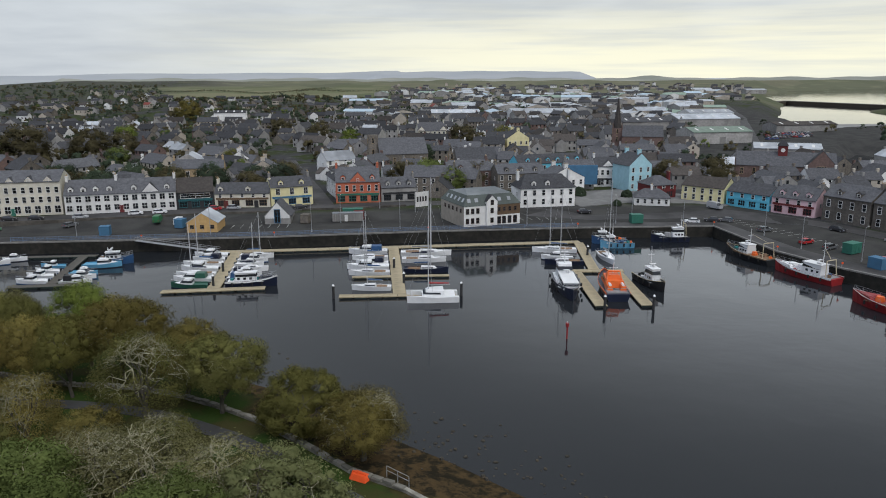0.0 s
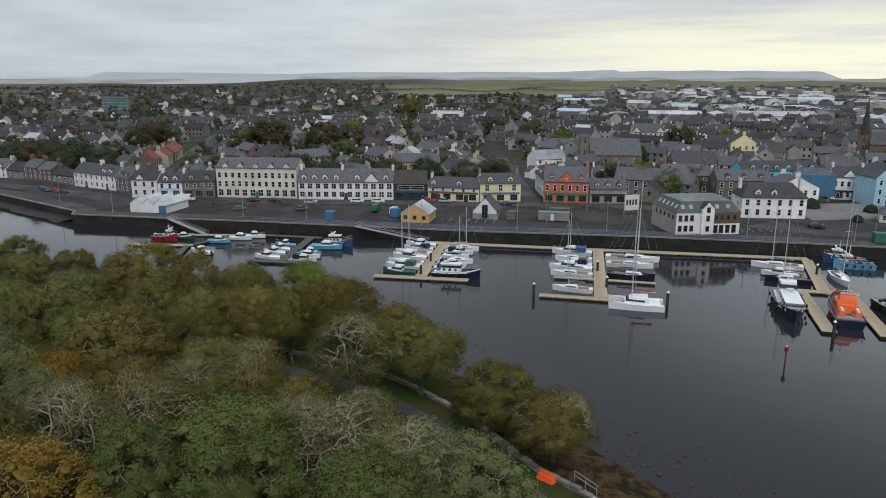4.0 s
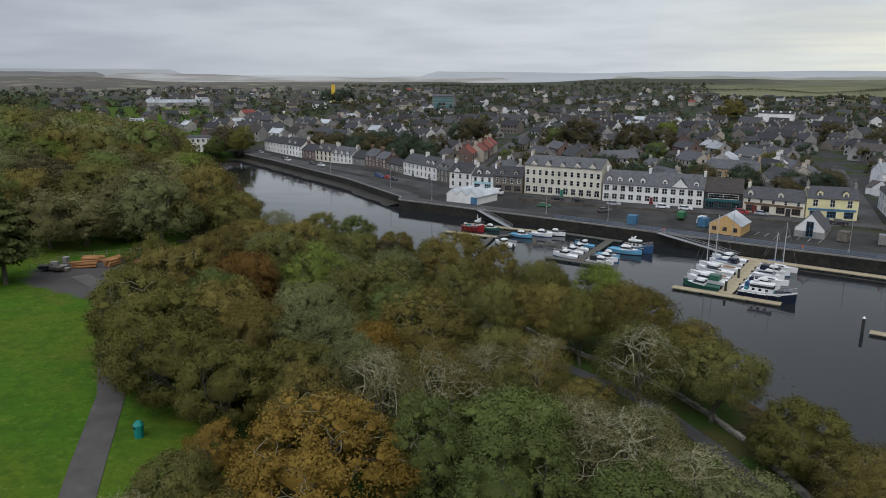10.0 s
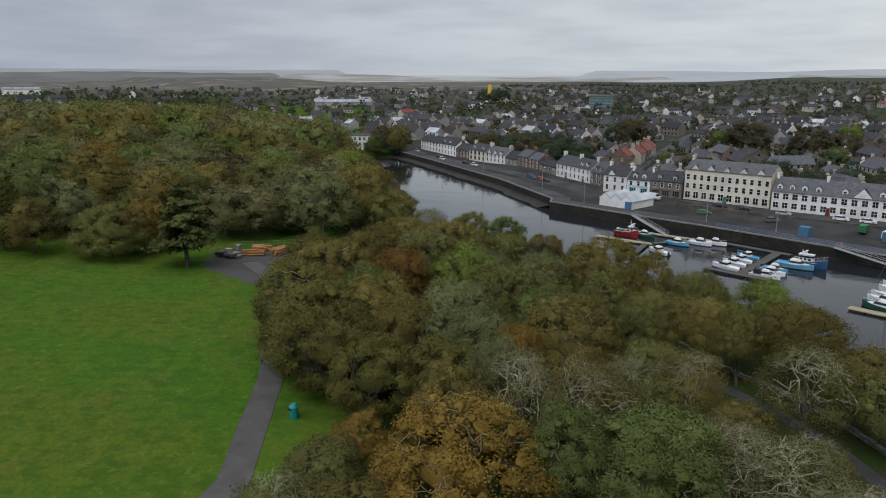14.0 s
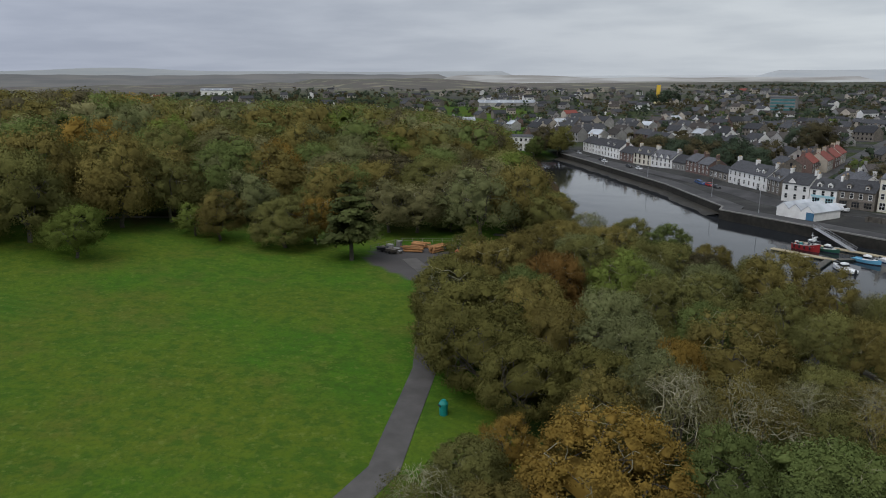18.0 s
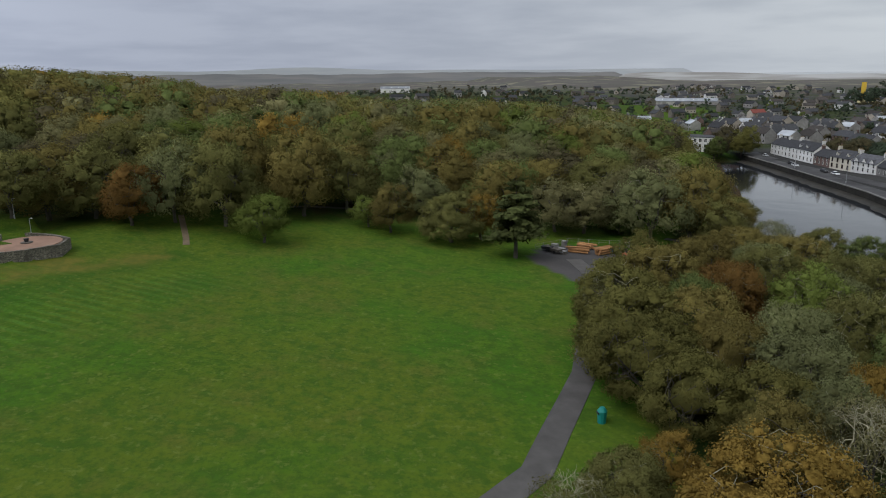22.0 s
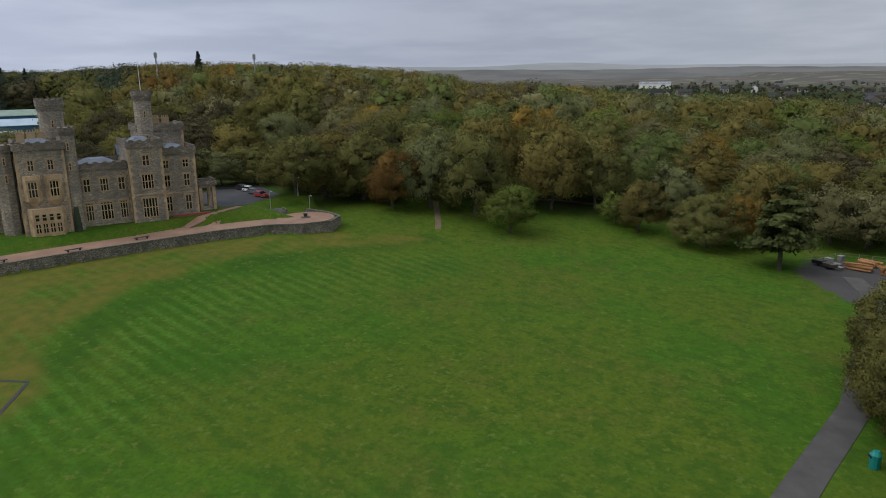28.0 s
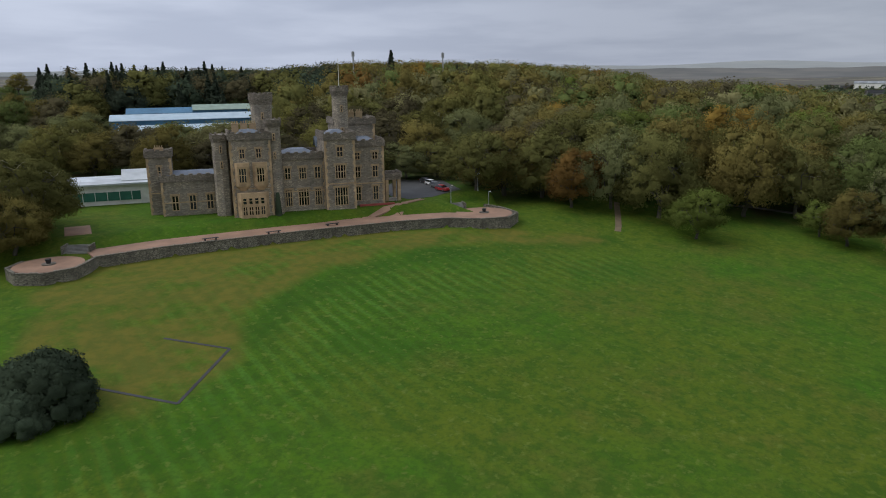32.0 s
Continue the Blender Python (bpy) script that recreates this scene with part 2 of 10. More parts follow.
LEAF = {
    "green": leaf("green_leaves", (0.127, 0.156, 0.051), (0.091, 0.117, 0.037)),
    "bright": leaf("bright_green_leaves", (0.145, 0.180, 0.042), (0.110, 0.142, 0.034)),
    "olive": leaf("olive_leaves", (0.152, 0.150, 0.050), (0.112, 0.112, 0.038)),
    "brown": leaf("brown_autumn_leaves", (0.176, 0.147, 0.046), (0.130, 0.112, 0.037)),
    "orange": leaf("orange_autumn_leaves", (0.237, 0.156, 0.037), (0.174, 0.121, 0.031)),
    "rust": leaf("rust_autumn_leaves", (0.205, 0.122, 0.038), (0.15, 0.092, 0.030)),
    "grey": leaf("thin_olive_grey_leaves", (0.182, 0.172, 0.079), (0.134, 0.129, 0.059)),
    "beech": leaf("dark_beech_leaves", (0.140, 0.132, 0.040), (0.100, 0.097, 0.031)),
    "umber": leaf("dark_umber_leaves", (0.098, 0.086, 0.046), (0.068, 0.061, 0.034)),
    "sage": leaf("sage_leaves", (0.156, 0.165, 0.073), (0.117, 0.128, 0.055)),
    "fir": leaf("fir_needles", (0.056, 0.072, 0.050), (0.040, 0.052, 0.036)),
    "cedar": leaf("cedar_needles", (0.11, 0.128, 0.046), (0.075, 0.09, 0.034)),
    "holly": leaf("dark_shrub_leaves", (0.066, 0.088, 0.056), (0.045, 0.062, 0.040)),
}
STEEL = surf("galvanised_steel", (0.34, 0.35, 0.36), (0.26, 0.27, 0.28), 2, 0.5, metal=0.4)
RUBBER = surf("black_rubber", (0.02, 0.02, 0.02), (0.014, 0.014, 0.014), 2, 0.7)
BLUERAIL = surf("blue_rail_paint", (0.13, 0.19, 0.28), (0.09, 0.14, 0.22), 0.6, 0.6, coarse=0.3)
WHITEPAINT = surf("white_line_paint", (0.42, 0.42, 0.4), (0.28, 0.28, 0.27), 1.2, 0.8)


# ---------- mesh building ----------
class Shape:
    """Collects corners and faces of one mesh."""

    def __init__(self):
        self.v, self.f = [], []

    def add(self, verts, faces):
        n = len(self.v)
        self.v.extend(tuple(p) for p in verts)
        self.f.extend(tuple(i + n for i in f) for f in faces)
        return self

    def box(self, x0, y0, z0, x1, y1, z1):
        return self.add([(x0, y0, z0), (x1, y0, z0), (x1, y1, z0), (x0, y1, z0), (x0, y0, z1), (x1, y0, z1), (x1, y1, z1), (x0, y1, z1)],
                        [(0, 3, 2, 1), (4, 5, 6, 7), (0, 1, 5, 4), (1, 2, 6, 5), (2, 3, 7, 6), (3, 0, 4, 7)])

    def prism(self, ring, z0, z1, ring2=None):
        """A solid from one outline at z0 to another at z1 (anticlockwise from above)."""
        n = len(ring)
        top = ring2 or ring
        self.add([(x, y, z0) for x, y in ring] + [(x, y, z1) for x, y in top],
                 [tuple(range(n - 1, -1, -1)), tuple(range(n, 2 * n))] + [(i, (i + 1) % n, n + (i + 1) % n, n + i) for i in range(n)])
        return self

    def tube(self, a, b, r0, r1, n=5):
        a, b = Vector(a), Vector(b)
        d = (b - a).normalized() if (b - a).length > 1e-6 else Vector((0, 0, 1))
        u = d.cross(Vector((0, 0, 1)) if abs(d.z) < 0.95 else Vector((1, 0, 0))).normalized()
        w = d.cross(u)
        vs = []
        for p, r in ((a, r0), (b, r1)):
            for i in range(n):
                t = 2 * math.pi * i / n
                vs.append(p + (u * math.cos(t) + w * math.sin(t)) * r)
        self.add(vs, [(i, (i + 1) % n, n + (i + 1) % n, n + i) for i in range(n)] + [tuple(range(n - 1, -1, -1)), tuple(range(n, 2 * n))])
        return self

    def mesh(self, name, material=None):
        me = bpy.data.meshes.new(name)
        me.from_pydata(self.v, [], self.f)
        if material:
            me.materials.append(material)
        return me


def part(name, shape, material, parent=None, label="", at=None):
    """One mesh object under a thing or under a part."""
    me = shape.mesh(name, material) if isinstance(shape, Shape) else shape
    ob = new(name, me)
    if parent:
        ob.parent = parent
    if at is not None:
        ob.matrix_basis = at
    if label:
        ob["label"] = label
    return ob


def thing(name, m, label, category, group="", kind=""):
    if len(label.split()) < 4:
        label += " standing in the town"
    ob = new(name)
    ob.empty_display_size = 0.2
    ob.matrix_basis = m
    return tagged(ob, label, category, group, kind)


def ring(cx, cy, r, n=8, ph=0.0):
    return [(cx + r * math.cos(2 * math.pi * i / n + ph), cy + r * math.sin(2 * math.pi * i / n + ph)) for i in range(n)]


# ---------- the lie of the land ----------
WATER = [(230, -120), (120, -20), (60, 36), (14, 68), (3, 78), (-6, 85), (-18, 96), (-29, 102), (-38, 111), (-57, 126), (-92, 132), (-130, 125),
         (-165, 124), (-182, 129), (-204, 140), (-250, 166), (-300, 188), (-335, 206), (-338, 221), (-300, 213), (-221, 194), (-174, 177), (-170, 172), (-138, 175.6),
         (-112, 179), (-79, 182), (-45, 185.5), (-4, 192), (38, 196.5), (77, 198.5), (81, 168), (88, 152), (110, 118), (170, 60), (330, -120)]
BAY = [[(190, 345), (196, 318), (330, 250), (420, 330), (330, 400), (250, 404), (240, 425)],
       [(300, 600), (430, 616), (900, 640), (900, 980), (570, 930), (445, 1016), (400, 900)],
       [(480, 1040), (600, 975), (1400, 1030), (3400, 2600), (3400, 3300), (1900, 3000), (1250, 2850), (700, 1700)]]


def inside(px, py, poly):
    r = np.zeros(px.shape, bool)
    for (x1, y1), (x2, y2) in zip(poly, poly[1:] + poly[:1]):
        c = (y1 > py) != (y2 > py)
        r ^= c & (px < (x2 - x1) * (py - y1) / ((y2 - y1) or 1e-9) + x1)
    return r


def edge_distance(px, py, line, closed=True):
    d = np.full(px.shape, 1e9)
    pairs = list(zip(line, line[1:])) + ([(line[-1], line[0])] if closed else [])
    for (x1, y1), (x2, y2) in pairs:
        dx, dy = x2 - x1, y2 - y1
        t = np.clip(((px - x1) * dx + (py - y1) * dy) / (dx * dx + dy * dy), 0, 1)
        d = np.minimum(d, np.hypot(px - x1 - t * dx, py - y1 - t * dy))
    return d


def step(a, b, x):
    t = np.clip((x - a) / (b - a), 0, 1)
    return t * t * (3 - 2 * t)


QUAY = WATER[18:]                     # the built side of the harbour
TERRACE = [(-81.3, -112.9), (-77.1, -111.2), (-75.4, -107.0), (-77.1, -102.8), (-81.3, -101.1), (-85.0, -102.4), (-87.8, -104.0), (-99, -98.0), (-116, -84.9), (-134, -69.4), (-141.5, -60.6), (-143.5, -53.5), (-147.5, -48.5), (-153, -48.5), (-157, -53), (-160, -59),
           (-170, -60), (-190, -78), (-196, -104), (-160, -150), (-120, -170), (-84, -150)]
HX, HY = -0.42, -0.907                # up the lawn, to the castle


def ground_z(px, py):
    px, py = np.asarray(px, float), np.asarray(py, float)
    dw = edge_distance(px, py, WATER)
    wet = inside(px, py, WATER)
    for b in BAY:
        wet = wet | inside(px, py, b)
    az = np.degrees(np.arctan2(-px, py))
    dist = np.hypot(px, py)
    # the town side
    town = 3.0 + 1.15 * step(19, 24, dw) + 0.009 * np.maximum(dw - 40, 0)
    town = np.minimum(town, 16) + 19 * step(1100, 3300, dist) - 28 * step(1500, 2900, dist) * step(27, 36, az) * (1 - step(60, 68, az))
    town = np.where(dw < 2.5, -3.0, town)
    # the park side
    s = np.clip((px + 70) * HX + (py - 30) * HY, 0, 400)
    lawn = 3.6 + 7.9 * (np.minimum(s, 108) / 108.0) ** 1.5
    beach = np.clip(-0.5 + dw * 0.16, -2, 3.6)
    park = np.where(s > 0, lawn, 3.6)
    park = np.minimum(park, np.where(dw < 12, beach + np.maximum(dw - 9, 0) * 1.2, 50))
    park = park + 5 * step(150, 320, dist) * step(55, 75, az) + 14 * step(190 + 130 * step(122, 132, az), 540, dist) * step(84, 112, az)
    park = park + 7 * step(300, 520, dist) * step(97, 108, az) - 22 * step(540, 820, dist) * step(80, 110, az)
    back = (az > 150) | (az < -60)
    park = np.where(back, np.minimum(park, 20), park)
    side = inside(px, py, [(-330, 212), (-300, 195), (-182, 140), (-92, 140), (-38, 120), (14, 80), (120, 0), (280, -130), (280, -900), (-9000, -2500), (-9000, 1627), (-700, 420)])
    z = np.where(side, park, town)
    ter = inside(px, py, TERRACE)
    dt = edge_distance(px, py, TERRACE[:16], False)
    z = np.where(ter & (dt > 0.9), 13.2 + 1.8 * step(6.6, 10.5, dt), z)
    z = np.where(wet, np.maximum(-3.0, -0.2 - 0.15 * dw), z)
    far = 3 * noise_field(px, py)
    return np.where(wet | ter, z, z + far * step(300, 900, dist))


def noise_field(px, py):
    return np.sin(px * 0.011 + 1.3) * np.cos(py * 0.0093) + 0.6 * np.sin(px * 0.0231 + py * 0.017) + 0.4 * np.cos(px * 0.041 - py * 0.037)


def gz(x, y):
    return float(ground_z(np.array([x]), np.array([y]))[0])


def spaced(lo, hi, fine, out):
    """Grid lines: even between lo and hi, then wider and wider out to the horizon."""
    mid = list(np.arange(lo, hi + fine, fine))
    a, b, s = lo, hi, fine
    while a > -out or b < out:
        s *= 1.13
        a, b = a - s, b + s
        mid = ([max(a, -out)] if mid[0] > -out else []) + mid + ([min(b, out)] if mid[-1] < out else [])
    return np.array(mid)


PARKPATH = [(-32, -20), (-54, 8), (-66.5, 22.7), (-74.4, 27.5), (-82.7, 32.7), (-90, 37.2), (-101, 42), (-116, 49), (-130, 55.5), (-140, 57.5), (-150, 58)]
SHOREPATH = [(10, 44), (-3, 57), (-13.5, 66.5), (-19.5, 71.5), (-25, 75.5), (-34, 80.5), (-42, 83), (-53, 84.6), (-66, 88.5), (-80, 97), (-100, 106), (-130, 108), (-150, 100), (-165, 88)]


# the dry upper bank under the terrace, and the strip of longer grass below it
DRYLAND = [(-150, -29), (-142, -38.5), (-133, -52), (-123, -60), (-108, -65.5), (-96, -68), (-86, -67), (-78, -64.5), (-70, -59.5), (-60, -56.5), (-54, -60), (-57, -80), (-74, -100), (-88, -104), (-104, -94), (-134, -69), (-146, -48)]
DARKSTRIP = [(-152, -27), (-142, -35), (-131, -47), (-121, -56), (-108, -62), (-96, -64.5), (-86, -63.5), (-77, -61)]
FIELD = [(-445, 1147), (-85, 1083), (-154, 2145), (-760, 1960)]


def ground_mesh():
    xs, ys = spaced(-235, 130, 1.6, 3400), spaced(-135, 265, 1.6, 3400)
    gx, gy = np.meshgrid(xs, ys)
    px, py = gx.ravel(), gy.ravel()
    z = ground_z(px, py)
    nx, ny = len(xs), len(ys)
    idx = np.arange(nx * ny).reshape(ny, nx)
    faces = np.stack([idx[:-1, :-1], idx[:-1, 1:], idx[1:, 1:], idx[1:, :-1]], -1).reshape(-1, 4)
    me = bpy.data.meshes.new("ground")
    me.from_pydata(np.stack([px, py, z], 1).tolist(), [], faces.tolist())
    az, dist = np.degrees(np.arctan2(-px, py)), np.hypot(px, py)
    dw = edge_distance(px, py, WATER)
    park = inside(px, py, [(-330, 212), (-300, 195), (-182, 140), (-92, 140), (-38, 120), (14, 80), (120, 0), (280, -130), (280, -900), (-9000, -2500), (-9000, 1627), (-700, 420)])
    s = (px + 70) * HX + (py - 30) * HY
    masks = {
        "park": park * 1.0,
        "beach": park * np.maximum(1 - step(5.5, 9, dw), inside(px, py, [(3, 58), (-3.8, 64), (-9.8, 67.6), (-16.5, 73.8), (-24, 80), (-29, 102), (14, 68), (60, 36)])),
        "yard": 1.0 * (inside(px, py, [(-128, 58), (-134, 52), (-152, 47.5), (-163, 55), (-160, 70), (-146, 75), (-136, 72)])),
        "wood": park * np.maximum(step(176, 200, dist) * step(62, 70, az), inside(px, py, [(30, 30), (-55, 36), (-90, 44), (-128, 66), (-140, 78), (-175, 95), (-175, 120), (-60, 116), (-28, 92), (14, 62)])),
        "dry": park * np.maximum(step(-1.6, 1.6, np.where(inside(px, py, DRYLAND), 1, -1) * edge_distance(px, py, DRYLAND) + 1.2 * noise_field(px * 9, py * 9)), np.exp(-(((px + 147) / 4.0) ** 2 + ((py + 34) / 3.0) ** 2))),
        "strip": park * np.exp(-((edge_distance(px, py, DARKSTRIP, False) + 0.8 * noise_field(px * 11, py * 8)) / 2.9) ** 4),
        "stripes": park * np.maximum(step(93, 100, az) * np.exp(-((edge_distance(px, py, DARKSTRIP, False) - 11) / 11.0) ** 2) * step(-146, -132, px), np.exp(-(((px + 46) / 13) ** 2 + ((py + 53) / 11) ** 2))),
        "quay": (~park) * np.maximum(1 - step(26, 34, dw), inside(px, py, [(95, 290), (160, 290), (430, 420), (430, 700), (340, 900), (200, 640), (120, 440)])),
        "far": step(900, 1900, dist) * (1 - 0.8 * step(14, 20, az) * (1 - step(42, 50, az))),
        "fields": np.maximum(step(700, 800, dist) * inside(px, py, FIELD), 0.65 * step(1000, 1300, dist) * (1 - step(12, 20, az))),
    }
    for k, v in masks.items():
        at = me.attributes.new(k, "FLOAT", "POINT")
        at.data.foreach_set("value", np.clip(v, 0, 1).astype(np.float32))
    for p in me.polygons:
        p.use_smooth = True
    return me


STRIPE, MOW = 0.125, -149.0        # mowing stripes: two metres wide, slantwise up the bank


def ground_material():
    m = bpy.data.materials.new("ground")
    m.use_nodes = True
    nt = m.node_tree
    bs = nt.nodes["Principled BSDF"]
    bs.inputs["Roughness"].default_value, bs.inputs["Specular IOR Level"].default_value = 0.95, 0.04
    co = nt.nodes.new("ShaderNodeTexCoord").outputs["Object"]

    def attr(k):
        a = nt.nodes.new("ShaderNodeAttribute")
        a.attribute_name = k
        return a.outputs["Fac"]

    fine, mid, big = noisy(nt, co, 1.6, 5, 0.65), noisy(nt, co, 0.16, 5, 0.6), noisy(nt, co, 0.028, 4)
    # mown grass: two greens, yellowed drifts, mowing stripes, worn specks
    grass = mixed(nt, ranged(nt, mid, 0.35, 0.65), (0.039, 0.102, 0.0090), (0.058, 0.116, 0.0103))
    grass = mixed(nt, ranged(nt, big, 0.40, 0.60, 0, 0.85), grass, (0.078, 0.102, 0.0115))
    grass = mixed(nt, ranged(nt, noisy(nt, co, 0.075, 5, 0.65), 0.48, 0.66, 0, 0.6), grass, (0.088, 0.089, 0.0180))
    grass = mixed(nt, ranged(nt, noisy(nt, co, 0.42, 5, 0.65), 0.44, 0.64, 0, 0.75), grass, (0.033, 0.072, 0.0090))
    wave = nt.nodes.new("ShaderNodeTexWave")
    wave.inputs["Scale"].default_value, wave.inputs["Distortion"].default_value, wave.inputs["Detail"].default_value = STRIPE, 1.6, 2
    turn = nt.nodes.new("ShaderNodeMapping")
    turn.inputs["Rotation"].default_value = (0, 0, radians(MOW))
    link(nt, co, turn.inputs[0])
    link(nt, turn.outputs[0], wave.inputs["Vector"])
    lane = maths(nt, "ADD", maths(nt, "MULTIPLY", attr("stripes"), 0.6), 0.1)
    worn = ranged(nt, noisy(nt, co, 0.1, 4, 0.6), 0.3, 0.62, 0.35, 1.0)
    grass = mixed(nt, maths(nt, "MULTIPLY", maths(nt, "MULTIPLY", ranged(nt, wave.outputs["Fac"], 0.5, 0.95, 0.0, 0.75), lane), worn), grass, (0.067, 0.163, 0.0232))
    grass = mixed(nt, maths(nt, "MULTIPLY", maths(nt, "MULTIPLY", ranged(nt, wave.outputs["Fac"], 0.5, 0.05, 0.0, 0.75), lane), worn), grass, (0.024, 0.075, 0.0077))
    patch = maths(nt, "MULTIPLY", ranged(nt, noisy(nt, co, 0.05, 5, 0.6), 0.48, 0.58), ranged(nt, attr("stripes"), 0.0, 0.6, 0.25, 0.8))
    grass = mixed(nt, maths(nt, "MULTIPLY", patch, 0.6), grass, (0.027, 0.077, 0.0077))
    grass = mixed(nt, maths(nt, "MULTIPLY", attr("strip"), maths(nt, "MULTIPLY", worn, 0.75)), grass, (0.024, 0.067, 0.0077))
    grass = mixed(nt, ranged(nt, fine, 0.4, 0.68, 0.0, 0.6), grass, (0.034, 0.067, 0.0103))
    grass = mixed(nt, ranged(nt, noisy(nt, co, 0.9, 4, 0.6), 0.56, 0.7, 0.0, 0.55), grass, (0.106, 0.136, 0.0258))
    dry = maths(nt, "MULTIPLY", attr("dry"), ranged(nt, noisy(nt, co, 0.13, 5, 0.7), 0.34, 0.56, 0.15, 1.0))
    straw = mixed(nt, ranged(nt, noisy(nt, co, 0.5, 4, 0.6), 0.35, 0.65), (0.117, 0.102, 0.0206), (0.084, 0.089, 0.0180))
    grass = mixed(nt, maths(nt, "MULTIPLY", dry, 0.85), grass, straw)
    woods = mixed(nt, ranged(nt, mid, 0.4, 0.6), (0.026, 0.048, 0.011), (0.042, 0.04, 0.015))
    col = mixed(nt, maths(nt, "MULTIPLY", attr("wood"), ranged(nt, mid, 0.2, 0.45, 0.55, 1)), grass, woods)
    weed = mixed(nt, ranged(nt, noisy(nt, co, 0.7, 6, 0.7), 0.4, 0.6), (0.016, 0.014, 0.009), (0.062, 0.042, 0.02))
    col = mixed(nt, attr("beach"), col, weed)
    yard = mixed(nt, mid, (0.085, 0.08, 0.078), (0.05, 0.048, 0.047))
    col = mixed(nt, attr("yard"), col, yard)
    # town ground: tarmac, gardens and yards; farther off, fields and moor
    town = mixed(nt, ranged(nt, noisy(nt, co, 0.045, 4, 0.6), 0.42, 0.56), (0.042, 0.042, 0.044), (0.03, 0.04, 0.014))
    town = mixed(nt, ranged(nt, noisy(nt, co, 0.2, 3), 0.55, 0.7, 0, 0.6), town, (0.095, 0.092, 0.085))
    moor = mixed(nt, ranged(nt, noisy(nt, co, 0.004, 6, 0.65), 0.42, 0.58), (0.10, 0.09, 0.082), (0.095, 0.094, 0.078))
    moor = mixed(nt, ranged(nt, noisy(nt, co, 0.012, 4), 0.52, 0.66, 0, 0.9), moor, (0.185, 0.172, 0.125))
    vor = nt.nodes.new("ShaderNodeTexVoronoi")
    vor.inputs["Scale"].default_value = 0.006
    link(nt, co, vor.inputs["Vector"])
    sepc = nt.nodes.new("ShaderNodeSeparateColor")
    link(nt, vor.outputs["Color"], sepc.inputs[0])
    field = mixed(nt, sepc.outputs[0], (0.085, 0.098, 0.052), (0.145, 0.142, 0.085))
    tar = mixed(nt, ranged(nt, noisy(nt, co, 0.12, 5, 0.6), 0.35, 0.65), (0.052, 0.052, 0.049), (0.034, 0.034, 0.033))
    town = mixed(nt, attr("quay"), town, tar)
    town = mixed(nt, attr("fields"), mixed(nt, attr("far"), town, moor), field)
    col = mixed(nt, attr("park"), town, mixed(nt, attr("far"), col, moor))
    link(nt, col, bs.inputs["Base Color"])
    b = nt.nodes.new("ShaderNodeBump")
    b.inputs["Strength"].default_value, b.inputs["Distance"].default_value = 0.5, 0.12
    link(nt, noisy(nt, co, 2.2, 4, 0.7), b.inputs["Height"])
    link(nt, b.outputs[0], bs.inputs["Normal"])
    return m


g_me = ground_mesh()
g_me.materials.append(ground_material())
ground = tagged(new("ground", g_me), "mown park grass, town ground and far moor in one sheet", "ground", kind="structure")


def water_material():
    m = bpy.data.materials.new("harbour_water")
    m.use_nodes = True
    nt = m.node_tree
    bs = nt.nodes["Principled BSDF"]
    co = nt.nodes.new("ShaderNodeTexCoord").outputs["Object"]
    link(nt, mixed(nt, noisy(nt, co, 0.02, 4), (0.010, 0.012, 0.014), (0.016, 0.018, 0.021)), bs.inputs["Base Color"])
    bs.inputs["IOR"].default_value = 1.33
    link(nt, ranged(nt, noisy(nt, co, 0.014, 5, 0.6), 0.35, 0.65, 0.015, 0.05), bs.inputs["Roughness"])
    b1 = nt.nodes.new("ShaderNodeBump")
    b1.inputs["Strength"].default_value, b1.inputs["Distance"].default_value = 0.22, 0.05
    link(nt, noisy(nt, co, 0.8, 4, 0.6), b1.inputs["Height"])
    b2 = nt.nodes.new("ShaderNodeBump")
    b2.inputs["Strength"].default_value, b2.inputs["Distance"].default_value = 0.2, 0.3
    link(nt, noisy(nt, co, 0.09, 3), b2.inputs["Height"])
    link(nt, b1.outputs[0], b2.inputs["Normal"])
    link(nt, b2.outputs[0], bs.inputs["Normal"])
    return m


water = part("water", Shape().add([(-700, -400, 0), (3400, -400, 0), (3400, 3400, 0), (-700, 3400, 0)], [(0, 1, 2, 3)]), water_material())
tagged(water, "calm dark harbour water reflecting the grey sky", "water", kind="structure")


